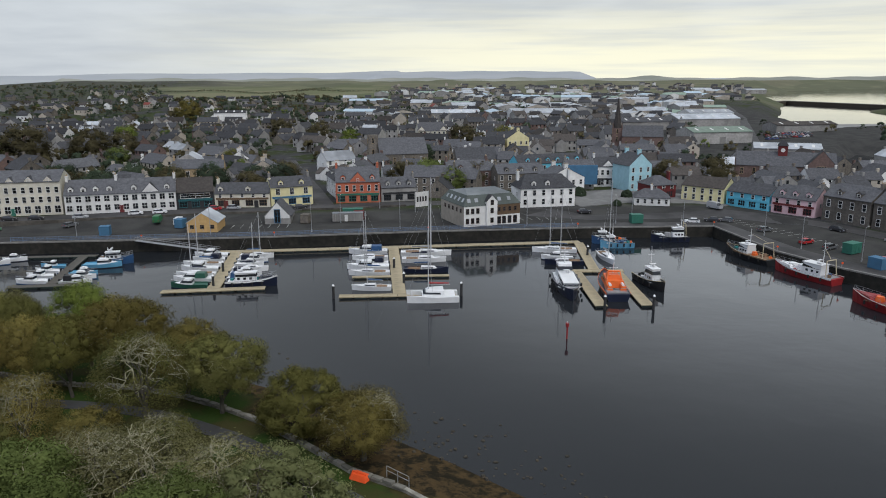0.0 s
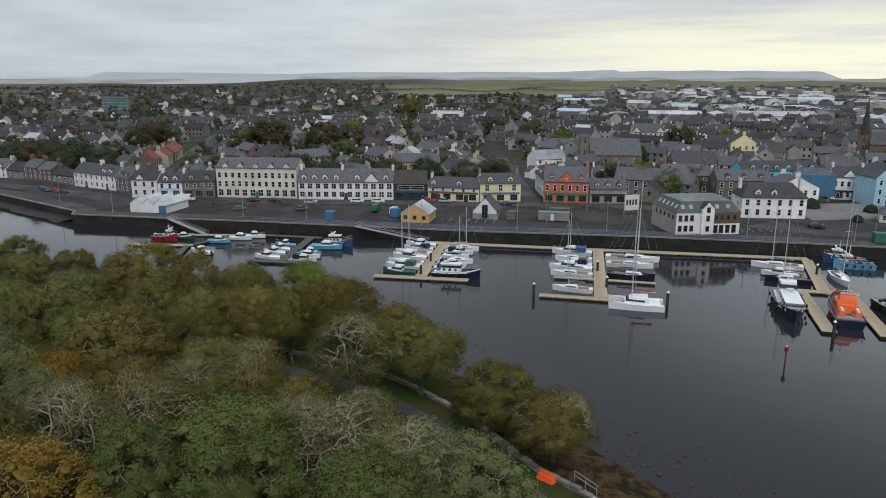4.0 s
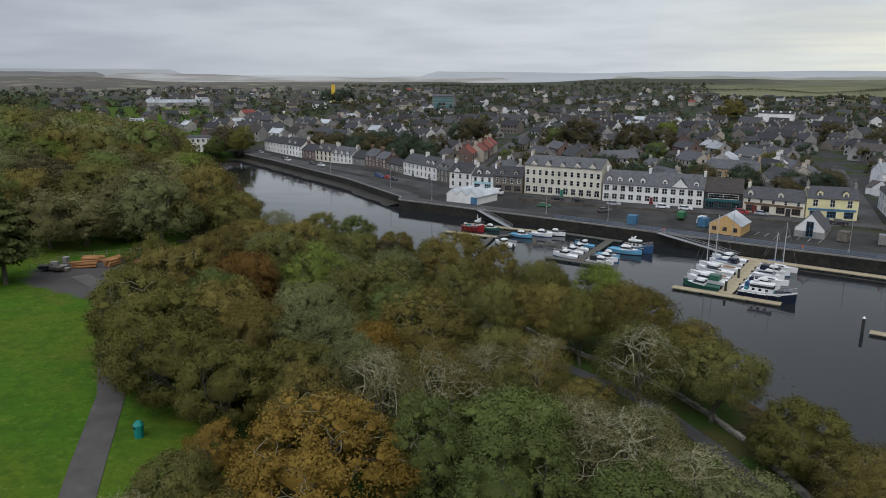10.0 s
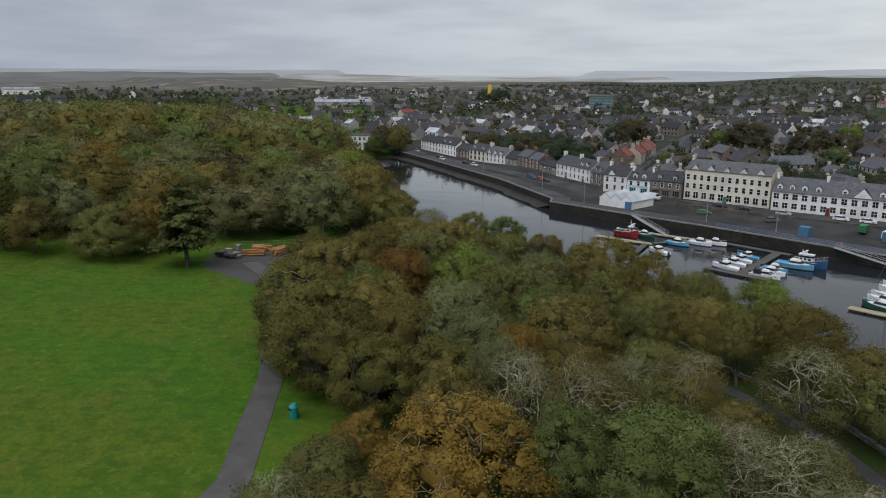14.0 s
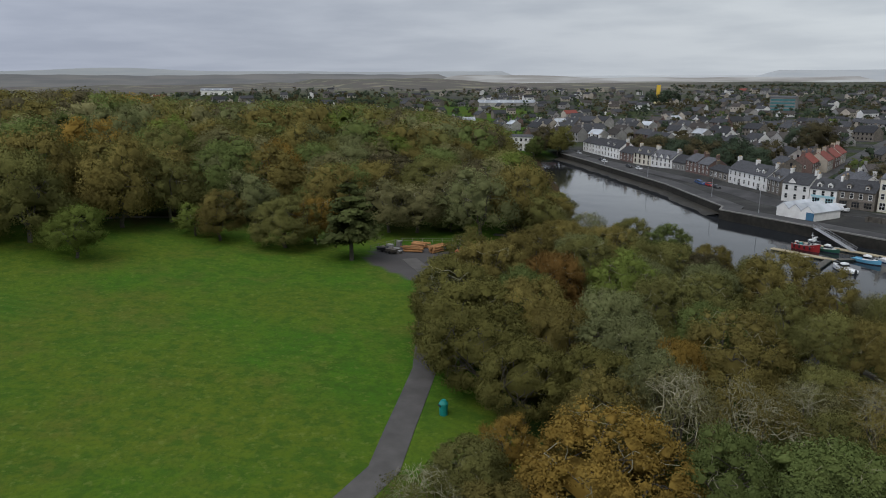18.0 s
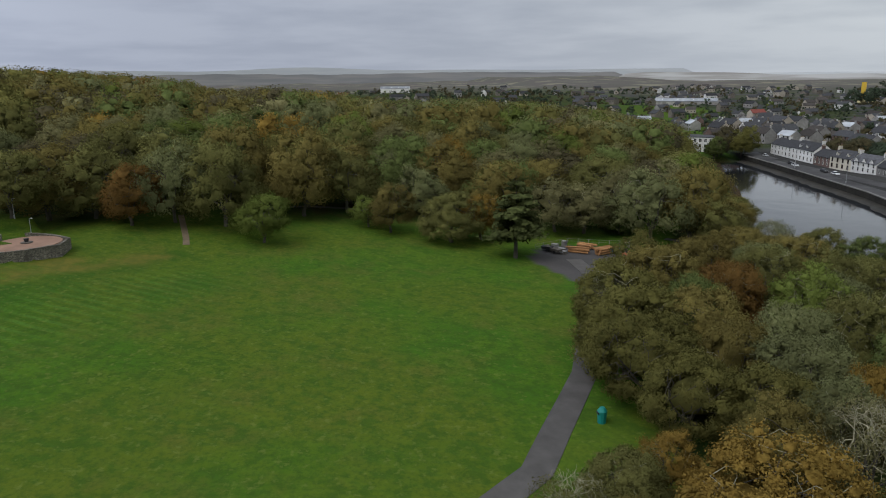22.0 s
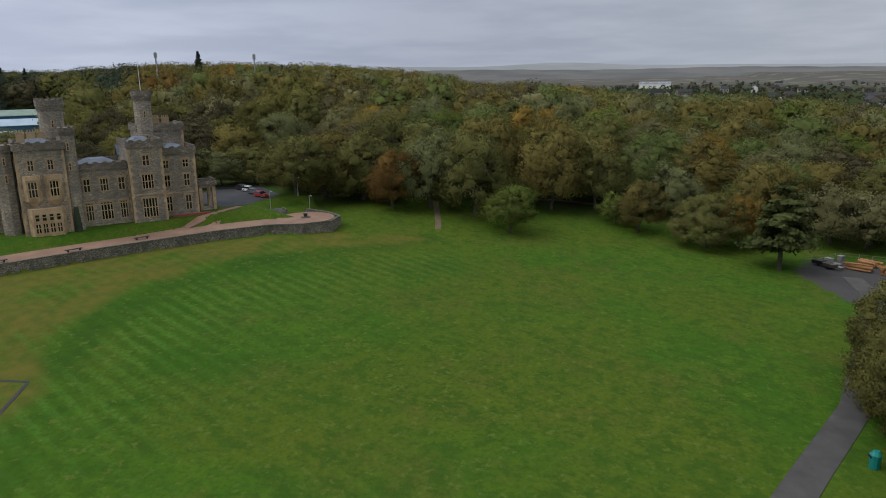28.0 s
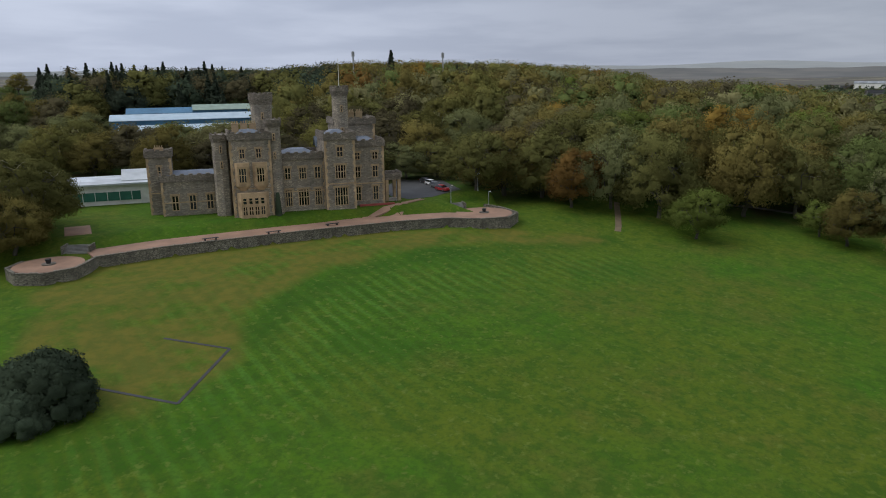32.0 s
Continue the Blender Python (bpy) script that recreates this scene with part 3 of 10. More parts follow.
# ---------- far hills: a plain ring of distance ----------
def hills():
    """Layers of distance beyond the ground sheet, each a band between two heights over the horizon: sea, tidal flats, moor and hills."""
    # air haze is put into the colour, lifted by a faint emission
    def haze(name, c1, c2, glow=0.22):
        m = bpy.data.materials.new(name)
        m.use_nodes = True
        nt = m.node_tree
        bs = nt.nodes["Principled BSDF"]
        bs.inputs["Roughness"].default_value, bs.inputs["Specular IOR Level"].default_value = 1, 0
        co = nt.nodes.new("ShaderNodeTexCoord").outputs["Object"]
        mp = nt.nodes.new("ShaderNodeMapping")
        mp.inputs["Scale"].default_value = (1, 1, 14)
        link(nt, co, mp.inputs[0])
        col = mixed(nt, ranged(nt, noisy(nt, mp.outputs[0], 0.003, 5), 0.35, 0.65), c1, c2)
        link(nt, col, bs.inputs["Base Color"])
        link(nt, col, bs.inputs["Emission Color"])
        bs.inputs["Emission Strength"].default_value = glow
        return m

    def layer(dist, a0, a1, low, top, material, label):
        n = int((a1 - a0) * 1.6) + 2
        vs, fs = [], []
        for i in range(n):
            deg = a0 + (a1 - a0) * i / (n - 1)
            a = math.radians(deg)
            ends = min(1.0, (deg - a0) / 2.5, (a1 - deg) / 2.5)
            el = low + (top(deg) - low) * max(0.0, ends) ** 0.7
            for d, z in ((dist, 44 + dist * math.tan(math.radians(low))), (dist + 40, 44 + (dist + 40) * math.tan(math.radians(el))), (dist + 160, 0)):
                vs.append((-d * math.sin(a), d * math.cos(a), z))
            if i:
                k = 3 * i
                fs += [(k, k - 3, k - 2, k + 1), (k + 1, k - 2, k - 1, k + 2)]
        tagged(part("backdrop", Shape().add(vs, fs), material), label, "hills", kind="structure")

    def bump(deg, mid, w, h):
        return h * math.exp(-((deg - mid) / w) ** 2)

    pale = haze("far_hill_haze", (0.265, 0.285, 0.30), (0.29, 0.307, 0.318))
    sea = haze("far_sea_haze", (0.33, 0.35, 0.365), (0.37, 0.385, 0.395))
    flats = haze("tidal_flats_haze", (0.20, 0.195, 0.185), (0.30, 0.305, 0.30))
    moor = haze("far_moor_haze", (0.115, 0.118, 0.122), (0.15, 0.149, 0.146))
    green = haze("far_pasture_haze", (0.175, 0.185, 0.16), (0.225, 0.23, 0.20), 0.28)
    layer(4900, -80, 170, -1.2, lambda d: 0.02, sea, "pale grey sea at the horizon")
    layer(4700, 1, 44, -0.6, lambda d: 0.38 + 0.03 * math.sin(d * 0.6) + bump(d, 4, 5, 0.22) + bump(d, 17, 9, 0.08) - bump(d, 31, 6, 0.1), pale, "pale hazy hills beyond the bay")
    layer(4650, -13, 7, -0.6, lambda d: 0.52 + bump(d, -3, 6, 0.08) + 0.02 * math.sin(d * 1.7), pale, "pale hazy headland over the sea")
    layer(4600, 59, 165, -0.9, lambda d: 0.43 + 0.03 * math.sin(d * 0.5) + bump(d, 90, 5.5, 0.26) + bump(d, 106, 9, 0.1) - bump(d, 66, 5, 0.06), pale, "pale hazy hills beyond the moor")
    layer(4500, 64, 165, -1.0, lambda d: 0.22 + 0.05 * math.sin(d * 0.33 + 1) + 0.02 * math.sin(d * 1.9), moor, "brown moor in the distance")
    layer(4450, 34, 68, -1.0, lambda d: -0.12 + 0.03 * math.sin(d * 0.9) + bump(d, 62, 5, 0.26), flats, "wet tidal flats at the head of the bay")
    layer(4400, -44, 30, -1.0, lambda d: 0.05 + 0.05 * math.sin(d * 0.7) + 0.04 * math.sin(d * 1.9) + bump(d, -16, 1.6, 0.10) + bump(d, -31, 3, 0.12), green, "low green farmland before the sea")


hills()


# ---------- quay, streets, car parks ----------
def along(line, off):
    """The line moved sideways (positive: to the left of its direction), corners mitred."""
    out = []
    for i, p in enumerate(line):
        a, b = line[max(i - 1, 0)], line[min(i + 1, len(line) - 1)]
        n = Vector((0.0, 0.0))
        for q, r in ((a, p), (p, b)):
            d = Vector((r[0] - q[0], r[1] - q[1]))
            if d.length:
                d.normalize()
                n += Vector((-d.y, d.x))
        n.normalize()
        out.append((p[0] + n.x * off, p[1] + n.y * off))
    return out


def strip(line, o0, o1, z0, z1, lift=0.0):
    """A solid band beside a line, between two side offsets and two heights; its top follows the ground if lift is given."""
    A, B = along(line, o0), along(line, o1)
    s = Shape()
    vs = []
    for (ax, ay), (bx, by) in zip(A, B):
        za, zb = (gz(ax, ay) + lift, gz(bx, by) + lift) if lift else (z1, z1)
        vs += [(ax, ay, z0 if not lift else za - 0.3), (bx, by, z0 if not lift else zb - 0.3), (bx, by, zb), (ax, ay, za)]
    fs = []
    for i in range(len(A) - 1):
        k = 4 * i
        fs += [(k + 2, k + 3, k + 7, k + 6), (k + 3, k, k + 4, k + 7), (k + 1, k + 2, k + 6, k + 5), (k, k + 1, k + 5, k + 4)]
    n = len(vs)
    fs += [(0, 1, 2, 3), (n - 1, n - 2, n - 3, n - 4)]
    s.add(vs, fs)
    return s


def fine(line, d):
    out = [line[0]]
    for a, b in zip(line, line[1:]):
        L = math.hypot(b[0] - a[0], b[1] - a[1])
        k = max(1, int(L / d))
        out += [(a[0] + (b[0] - a[0]) * i / k, a[1] + (b[1] - a[1]) * i / k) for i in range(1, k + 1)]
    return out


QEDGE = QUAY[:-1]                      # from the bridge, round the harbour head, to the fish quay
# the quay wall and its promenade; land is on the left of the line
quay = part("quay", strip(QEDGE, -0.0, 7.0, -3.0, 3.15), QUAYSTONE)
tagged(quay, "dark weed-stained stone quay wall", "quay", kind="structure")
prom = part("pavement", strip(QEDGE, 0.55, 7.0, 3.1, 3.19), WETROAD)
tagged(prom, "wet grey promenade along the quay", "pavement", kind="structure")
part("coping", strip(QEDGE, -0.12, 0.55, 2.9, 3.26), COPING, quay)
FRONT = QEDGE[7:14]
RIVERWALL = QEDGE[:4]
mud = Shape()
A, B, C = along(fine(RIVERWALL, 6), 0.5), along(fine(RIVERWALL, 6), -3.2), along(fine(RIVERWALL, 6), -6.0)
mrng = random.Random(6)
for k in range(len(A)):
    w0, w1 = mrng.uniform(-0.8, 0.8), mrng.uniform(-1.2, 1.2)
    mud.v += [(*A[k], 0.75), (B[k][0] + w0, B[k][1] + w0, 0.32), (C[k][0] + w1, C[k][1] + w1, -0.35)]
    if k:
        a = 3 * k
        mud.f += [(a - 3, a - 2, a + 1, a), (a - 2, a - 1, a + 2, a + 1)]
tagged(part("mud_bank", mud, surf("dark_mud", (0.032, 0.028, 0.02), (0.016, 0.015, 0.012), 0.5, 0.6, 0.5, 3, coarse=0.3)), "dark weedy mud at the foot of the river wall", "mud", kind="structure")


def road(name, line, w, material, label, z=0.05):
    return tagged(part(name, strip(fine(line, 4), -w / 2, w / 2, 0, 0, lift=z), material), label, "road", kind="structure")


STREET = [(-352, 232), (-300, 219), (-250, 214), (-222, 210), (-190, 202), (-172, 196), (-150, 199), (-128, 205), (-100, 211), (-78, 218), (-52, 221), (-30, 227), (-8, 232), (14, 232)]
road("road", STREET, 8.0, WETROAD, "wet grey street along the house fronts", 0.06)
road("road", [(14, 232), (28, 218), (45, 212), (66, 214), (86, 216), (98, 206), (108, 192), (118, 172), (140, 140)], 8.0, WETROAD, "wet grey street round the harbour head", 0.07)
road("road", [(-38, 228), (-48, 262), (-60, 300), (-75, 350)], 5.5, WETROAD, "narrow wet street between the houses", 0.08)
road("road", [(-176, 208), (-205, 262), (-250, 350), (-300, 450), (-330, 520)], 6.5, WETROAD, "long street running up through the town", 0.08)
road("road", [(190, 440), (235, 560), (290, 700), (350, 900)], 9.0, WETROAD, "grey road to the ferry terminal", 0.09)
road("park_path", PARKPATH, 3.6, PATHTAR, "grey tarmac path across the park", 0.07)
road("park_path", [(-194, 19), (-198.5, 10), (-199, 0), (-196, -12)], 1.8, PATHTAR, "narrow path at the edge of the wood", 0.07)
road("park_path", SHOREPATH, 2.2, ASPHALT, "dark tarmac path along the shore", 0.06)

# sea wall along the park's shore
SEASTONE = surf("sea_wall_stone", (0.235, 0.225, 0.195), (0.075, 0.072, 0.055), 0.9, 0.9, 0.6, 3, rnd=0.35, coarse=0.4, cscale=0.35)
SEAWALL = [(3, 58), (-3.8, 64), (-9.8, 67.6), (-16.5, 73.8), (-22, 78.6), (-27.3, 82.2), (-33.5, 85.6), (-41, 88.5), (-52.5, 89.8), (-64, 93.5), (-78, 103), (-100, 112), (-130, 114)]
seawall = part("wall_shore", strip(fine(SEAWALL, 3), -0.26, 0.26, 0.2, 3.95), SEASTONE)
tagged(seawall, "low grey stone sea wall with flat coping", "wall", kind="structure")
wall_rng = random.Random(12)
SEACOPE = [Shape().prism([(-0.62, -0.36 - a), (0.6, -0.33), (0.62, 0.32 + a), (-0.6, 0.36)], 0, h, [(-0.58, -0.3), (0.56, -0.28), (0.57, 0.28), (-0.55, 0.3)]).mesh("coping_stone", SEASTONE) for a, h in ((0.0, 0.16), (0.06, 0.22), (0.03, 0.12), (-0.03, 0.27))]
for (ax, ay), (bx, by) in zip(SEAWALL[1:9], SEAWALL[2:10]):
    L = math.hypot(bx - ax, by - ay)
    for k in range(int(L / 1.25)):
        f = (k + 0.5) / int(L / 1.25)
        if wall_rng.random() < 0.93:
            part("coping_stone", SEACOPE[wall_rng.randrange(4)], None, seawall, at=pose(ax + (bx - ax) * f, ay + (by - ay) * f, 3.94, wall_rng.uniform(-3, 3), wall_rng.uniform(-3, 3), math.degrees(math.atan2(by - ay, bx - ax)) + wall_rng.uniform(-4, 4)))

# retaining wall between the lower car park and the street
STREETWALL = surf("street_wall_stone", (0.085, 0.078, 0.066), (0.045, 0.041, 0.035), 1.2, 0.9, 0.4, 3, coarse=0.3, cscale=0.3)
RETAIN = [(-137, 196), (-112, 201.5), (-84, 209), (-66, 213.5), (-52, 215)]
rw = part("wall_street", strip(RETAIN, -0.25, 0.25, 2.6, 4.75), STREETWALL)
tagged(rw, "dark stone retaining wall below the street", "wall", kind="structure")
rw2 = part("wall_street", strip([(-44, 219), (-30, 221), (-12, 226)], -0.25, 0.25, 2.6, 4.75), STREETWALL)
tagged(rw2, "dark stone retaining wall below the street", "wall", kind="structure")
for k in range(22):
    t = k / 21
    a, b = Vector(RETAIN[0]), Vector(RETAIN[-2])
    p = a.lerp(b, t)
    part("buttress", Shape().box(-0.35, -0.55, -0.6, 0.35, 0, 1.3), STREETWALL, rw, at=pose(p.x + 0.1, p.y - 0.15 + 1.2 * math.sin(3.14 * t), 3.2, 0, 0, 13))


def lines(name, x, y, ang, n, pitch, length, label):
    """Parking bay lines, painted 4 mm above the tarmac."""
    ob = thing(name, pose(x, y, 0, 0, 0, ang), label, "road marking", kind="structure")
    me = Shape().box(-0.06, 0, 0, 0.06, length, 0.006).mesh("bay_line", WHITEPAINT)
    for i in range(n):
        q = ob.matrix_basis @ Vector((i * pitch, length / 2, 0))
        part("bay_line", me, None, ob, at=pose(i * pitch, 0, gz(q.x, q.y) + 0.03))


lines("bay_markings", -60, 197, 4, 7, 2.6, 4.8, "faded white parking bay lines")
lines("bay_markings", 84, 205, -66, 16, 2.6, 4.6, "white angled parking bay lines on the quay")
lines("bay_markings", 24, 208, 10, 12, 2.6, 4.6, "white parking bay lines by the promenade")

tagged(part("pavement", Shape().prism([(44, 224), (60, 231), (82, 230), (90, 224), (99, 232), (72, 262), (50, 256), (40, 240)], 3.0, 4.36), PAVING), "grey paved square behind the harbour head", "pavement", kind="structure")

# railings along the promenade: posts and panels
rail_post = Shape().box(-0.05, -0.05, 0, 0.05, 0.05, 1.15).mesh("post", BLUERAIL)
rail_bar = Shape()
for zz in (0.25, 0.62, 1.05):
    rail_bar.box(0.05, -0.03, zz, 2.95, 0.03, zz + 0.07)
for i in range(14):
    rail_bar.box(0.2 + i * 0.2, -0.012, 0.3, 0.224 + i * 0.2, 0.012, 1.05)
rail_bar = rail_bar.mesh("rail_panel", BLUERAIL)


def railing(line, off, z, label):
    ob = thing("railing", pose(0, 0, 0), label, "railing", "railings on the quay")
    L = along(line, off)
    for a, b in zip(L, L[1:]):
        d = Vector((b[0] - a[0], b[1] - a[1]))
        n = max(1, int(d.length / 3.0))
        ang = math.degrees(math.atan2(d.y, d.x))
        for i in range(n):
            m = pose(a[0] + d.x * i / n, a[1] + d.y * i / n, z, 0, 0, ang)
            part("post", rail_post, None, ob, at=m)
            part("rail_panel", rail_bar, None, ob, at=m @ Matrix.Diagonal((d.length / n / 3.0, 1, 1, 1)))


railing(QEDGE[6:11], 0.9, 3.2, "blue-grey steel railing along the promenade edge")


# ---------- houses ----------
MESHES = {}


def shared(key, make):
    if key not in MESHES:
        MESHES[key] = make()
    return MESHES[key]


def lattice(xs, zs, y0, y1):
    """A frame with bars in one piece: between the cuts in xs and zs every odd cell is open."""
    s, idx = Shape(), {}
    nx, nz = len(xs) - 1, len(zs) - 1

    def v(i, j, k):
        if (i, j, k) not in idx:
            idx[(i, j, k)] = len(s.v)
            s.v.append((xs[i], (y0, y1)[k], zs[j]))
        return idx[(i, j, k)]

    def solid(i, j):
        return 0 <= i < nx and 0 <= j < nz and (i % 2 == 0 or j % 2 == 0)

    for i in range(nx):
        for j in range(nz):
            if not solid(i, j):
                continue
            s.f += [(v(i, j, 0), v(i + 1, j, 0), v(i + 1, j + 1, 0), v(i, j + 1, 0)), (v(i, j, 1), v(i, j + 1, 1), v(i + 1, j + 1, 1), v(i + 1, j, 1))]
            for di, dj, a, b in ((-1, 0, (0, 0), (0, 1)), (1, 0, (1, 1), (1, 0)), (0, -1, (1, 0), (0, 0)), (0, 1, (0, 1), (1, 1))):
                if not solid(i + di, j + dj):
                    s.f.append((v(i + a[0], j + a[1], 1), v(i + b[0], j + b[1], 1), v(i + b[0], j + b[1], 0), v(i + a[0], j + a[1], 0)))
    return s


def window_meshes(w, h, frame_mat, bars=1):
    def fr():
        t, hb = (0.19, 0.085) if frame_mat.name.startswith("castle") else (0.11, 0.04)
        xs = [-w / 2, -w / 2 + t]
        for k in range(bars):
            x = -w / 2 + w * (k + 1) / (bars + 1)
            xs += [x - hb, x + hb]
        return lattice(xs + [w / 2 - t, w / 2], [-0.1, 0.04, h * 0.5 - hb * 0.8, h * 0.5 + hb * 0.8, h - t, h], -0.09, 0.05).mesh("window", frame_mat)

    def pn():
        return Shape().box(-w / 2 + 0.1, -0.03, 0.02, w / 2 - 0.1, 0.02, h - 0.1).mesh("pane", PANE)

    return shared(("wf", w, h, frame_mat.name, bars), fr), shared(("wp", w, h), pn)


def window(parent, x, y, z, w, h, turn=0.0, frame_mat=None, bars=0, name="window"):
    f, p = window_meshes(round(w, 1), round(h, 1), frame_mat or WINFRAME, bars)
    ob = part(name, f, None, parent, at=pose(x, y, z, 0, 0, turn))
    part("pane", p, None, ob)
    return ob


def door(parent, x, y, z, w, h, material, turn=0.0):
    me = shared(("door", w, h, material.name), lambda: Shape().box(-w / 2, -0.06, 0, w / 2, 0.04, h).box(-w / 2 - 0.12, -0.1, 0, -w / 2, 0.04, h + 0.12).box(w / 2, -0.1, 0, w / 2 + 0.12, 0.04, h + 0.12).box(-w / 2, -0.1, h, w / 2, 0.04, h + 0.12).mesh("door", material))
    return part("door", me, None, parent, at=pose(x, y, z, 0, 0, turn))


def gable_body(w, d, e, r, hip=0.0, along_x=True):
    """Walls of a house with gable ends (ridge along x, or along y)."""
    s = Shape()
    b = -1.5
    if along_x:
        h = d * 0.5 * hip
        s.add([(0, 0, b), (w, 0, b), (w, d, b), (0, d, b), (0, 0, e), (w, 0, e), (w, d, e), (0, d, e), (h, d / 2, r), (w - h, d / 2, r)],
              [(0, 1, 5, 4), (2, 3, 7, 6), (1, 2, 6, 9, 5) if not hip else (1, 2, 6, 5), (3, 0, 4, 8, 7) if not hip else (3, 0, 4, 7), (4, 5, 9, 8), (6, 7, 8, 9), (3, 2, 1, 0)] + ([(5, 6, 9), (7, 4, 8)] if hip else []))
    else:
        s.add([(0, 0, b), (w, 0, b), (w, d, b), (0, d, b), (0, 0, e), (w, 0, e), (w, d, e), (0, d, e), (w / 2, 0, r), (w / 2, d, r)],
              [(0, 1, 5, 8, 4), (2, 3, 7, 9, 6), (1, 2, 6, 5), (3, 0, 4, 7), (4, 8, 9, 7), (5, 6, 9, 8), (3, 2, 1, 0)])
    return s


def gable_roof(w, d, e, r, t=0.16, over=0.3, side=0.06, hip=0.0, along_x=True):
    """Two thick slopes with eaves; hip > 0 slopes the ends too."""
    if not along_x:
        s = gable_roof(d, w, e, r, t, over, side, 0.0, True)
        s.v = [(w - y, x, z) for x, y, z in s.v]
        return s
    s = Shape()
    k = (r - e) / (d / 2)
    z0 = e - over * k
    h = d * 0.5 * hip
    x0, x1 = (-side, w + side) if not hip else (-over, w + over)
    rx0, rx1 = (x0, x1) if not hip else (h, w - h)
    lo = [(x0, -over, z0), (x1, -over, z0), (rx1, d / 2, r), (rx0, d / 2, r), (x1, d + over, z0), (x0, d + over, z0)]
    up = [(x, y, z + t) for x, y, z in lo]
    s.add(lo + up, [(6, 7, 8, 9), (9, 8, 10, 11), (0, 3, 2, 1), (3, 5, 4, 2), (0, 1, 7, 6), (4, 5, 11, 10)] +
          ([(1, 2, 8, 7), (2, 4, 10, 8), (3, 0, 6, 9), (5, 3, 9, 11)] if not hip else [(7, 10, 8), (11, 6, 9), (1, 4, 10, 7), (5, 0, 6, 11)]))
    return s




def chimney(parent, x, y, z, mat, w=1.1, d=0.6, h=1.5, pots=3):
    s = Shape().box(-w / 2, -d / 2, -1.5, w / 2, d / 2, h).box(-w / 2 - 0.08, -d / 2 - 0.08, h - 0.25, w / 2 + 0.08, d / 2 + 0.08, h - 0.05)
    c = part("chimney", shared(("chim", w, d, h, mat.name), lambda: s.mesh("chimney", mat)), None, parent, at=pose(x, y, z))
    pot = shared("pot", lambda: Shape().prism(ring(0, 0, 0.13, 6), 0, 0.5, ring(0, 0, 0.1, 6)).mesh("chimney_pot", HARL["sand"]))
    for i in range(pots):
        part("chimney_pot", pot, None, c, at=pose((-w / 2 + w * (i + 0.5) / pots) if w > d else 0, 0 if w > d else (-d / 2 + d * (i + 0.5) / pots), h))


def dormer(parent, x, y, z, w, h, wall, roof, depth=2.2):
    s = gable_body(w, depth, h, h + w * 0.42, along_x=False)
    s.v = [(a, b, max(c, 0)) for a, b, c in s.v]
    d = part("dormer", shared(("dorm", w, h, depth, wall.name), lambda: s.mesh("dormer", wall)), None, parent, at=pose(x - w / 2, y, z))
    part("dormer_roof", shared(("dormr", w, h, depth, roof.name), lambda: gable_roof(w, depth, h, h + w * 0.42, 0.1, 0.15, 0.1, along_x=False).mesh("dormer_roof", roof)), None, d)
    f, p = window_meshes(round(w * 0.68, 1), round(h * 0.85, 1), WINFRAME, 0)
    o = part("window", f, None, d, at=pose(w / 2, 0, 0.1))
    part("pane", p, None, o)


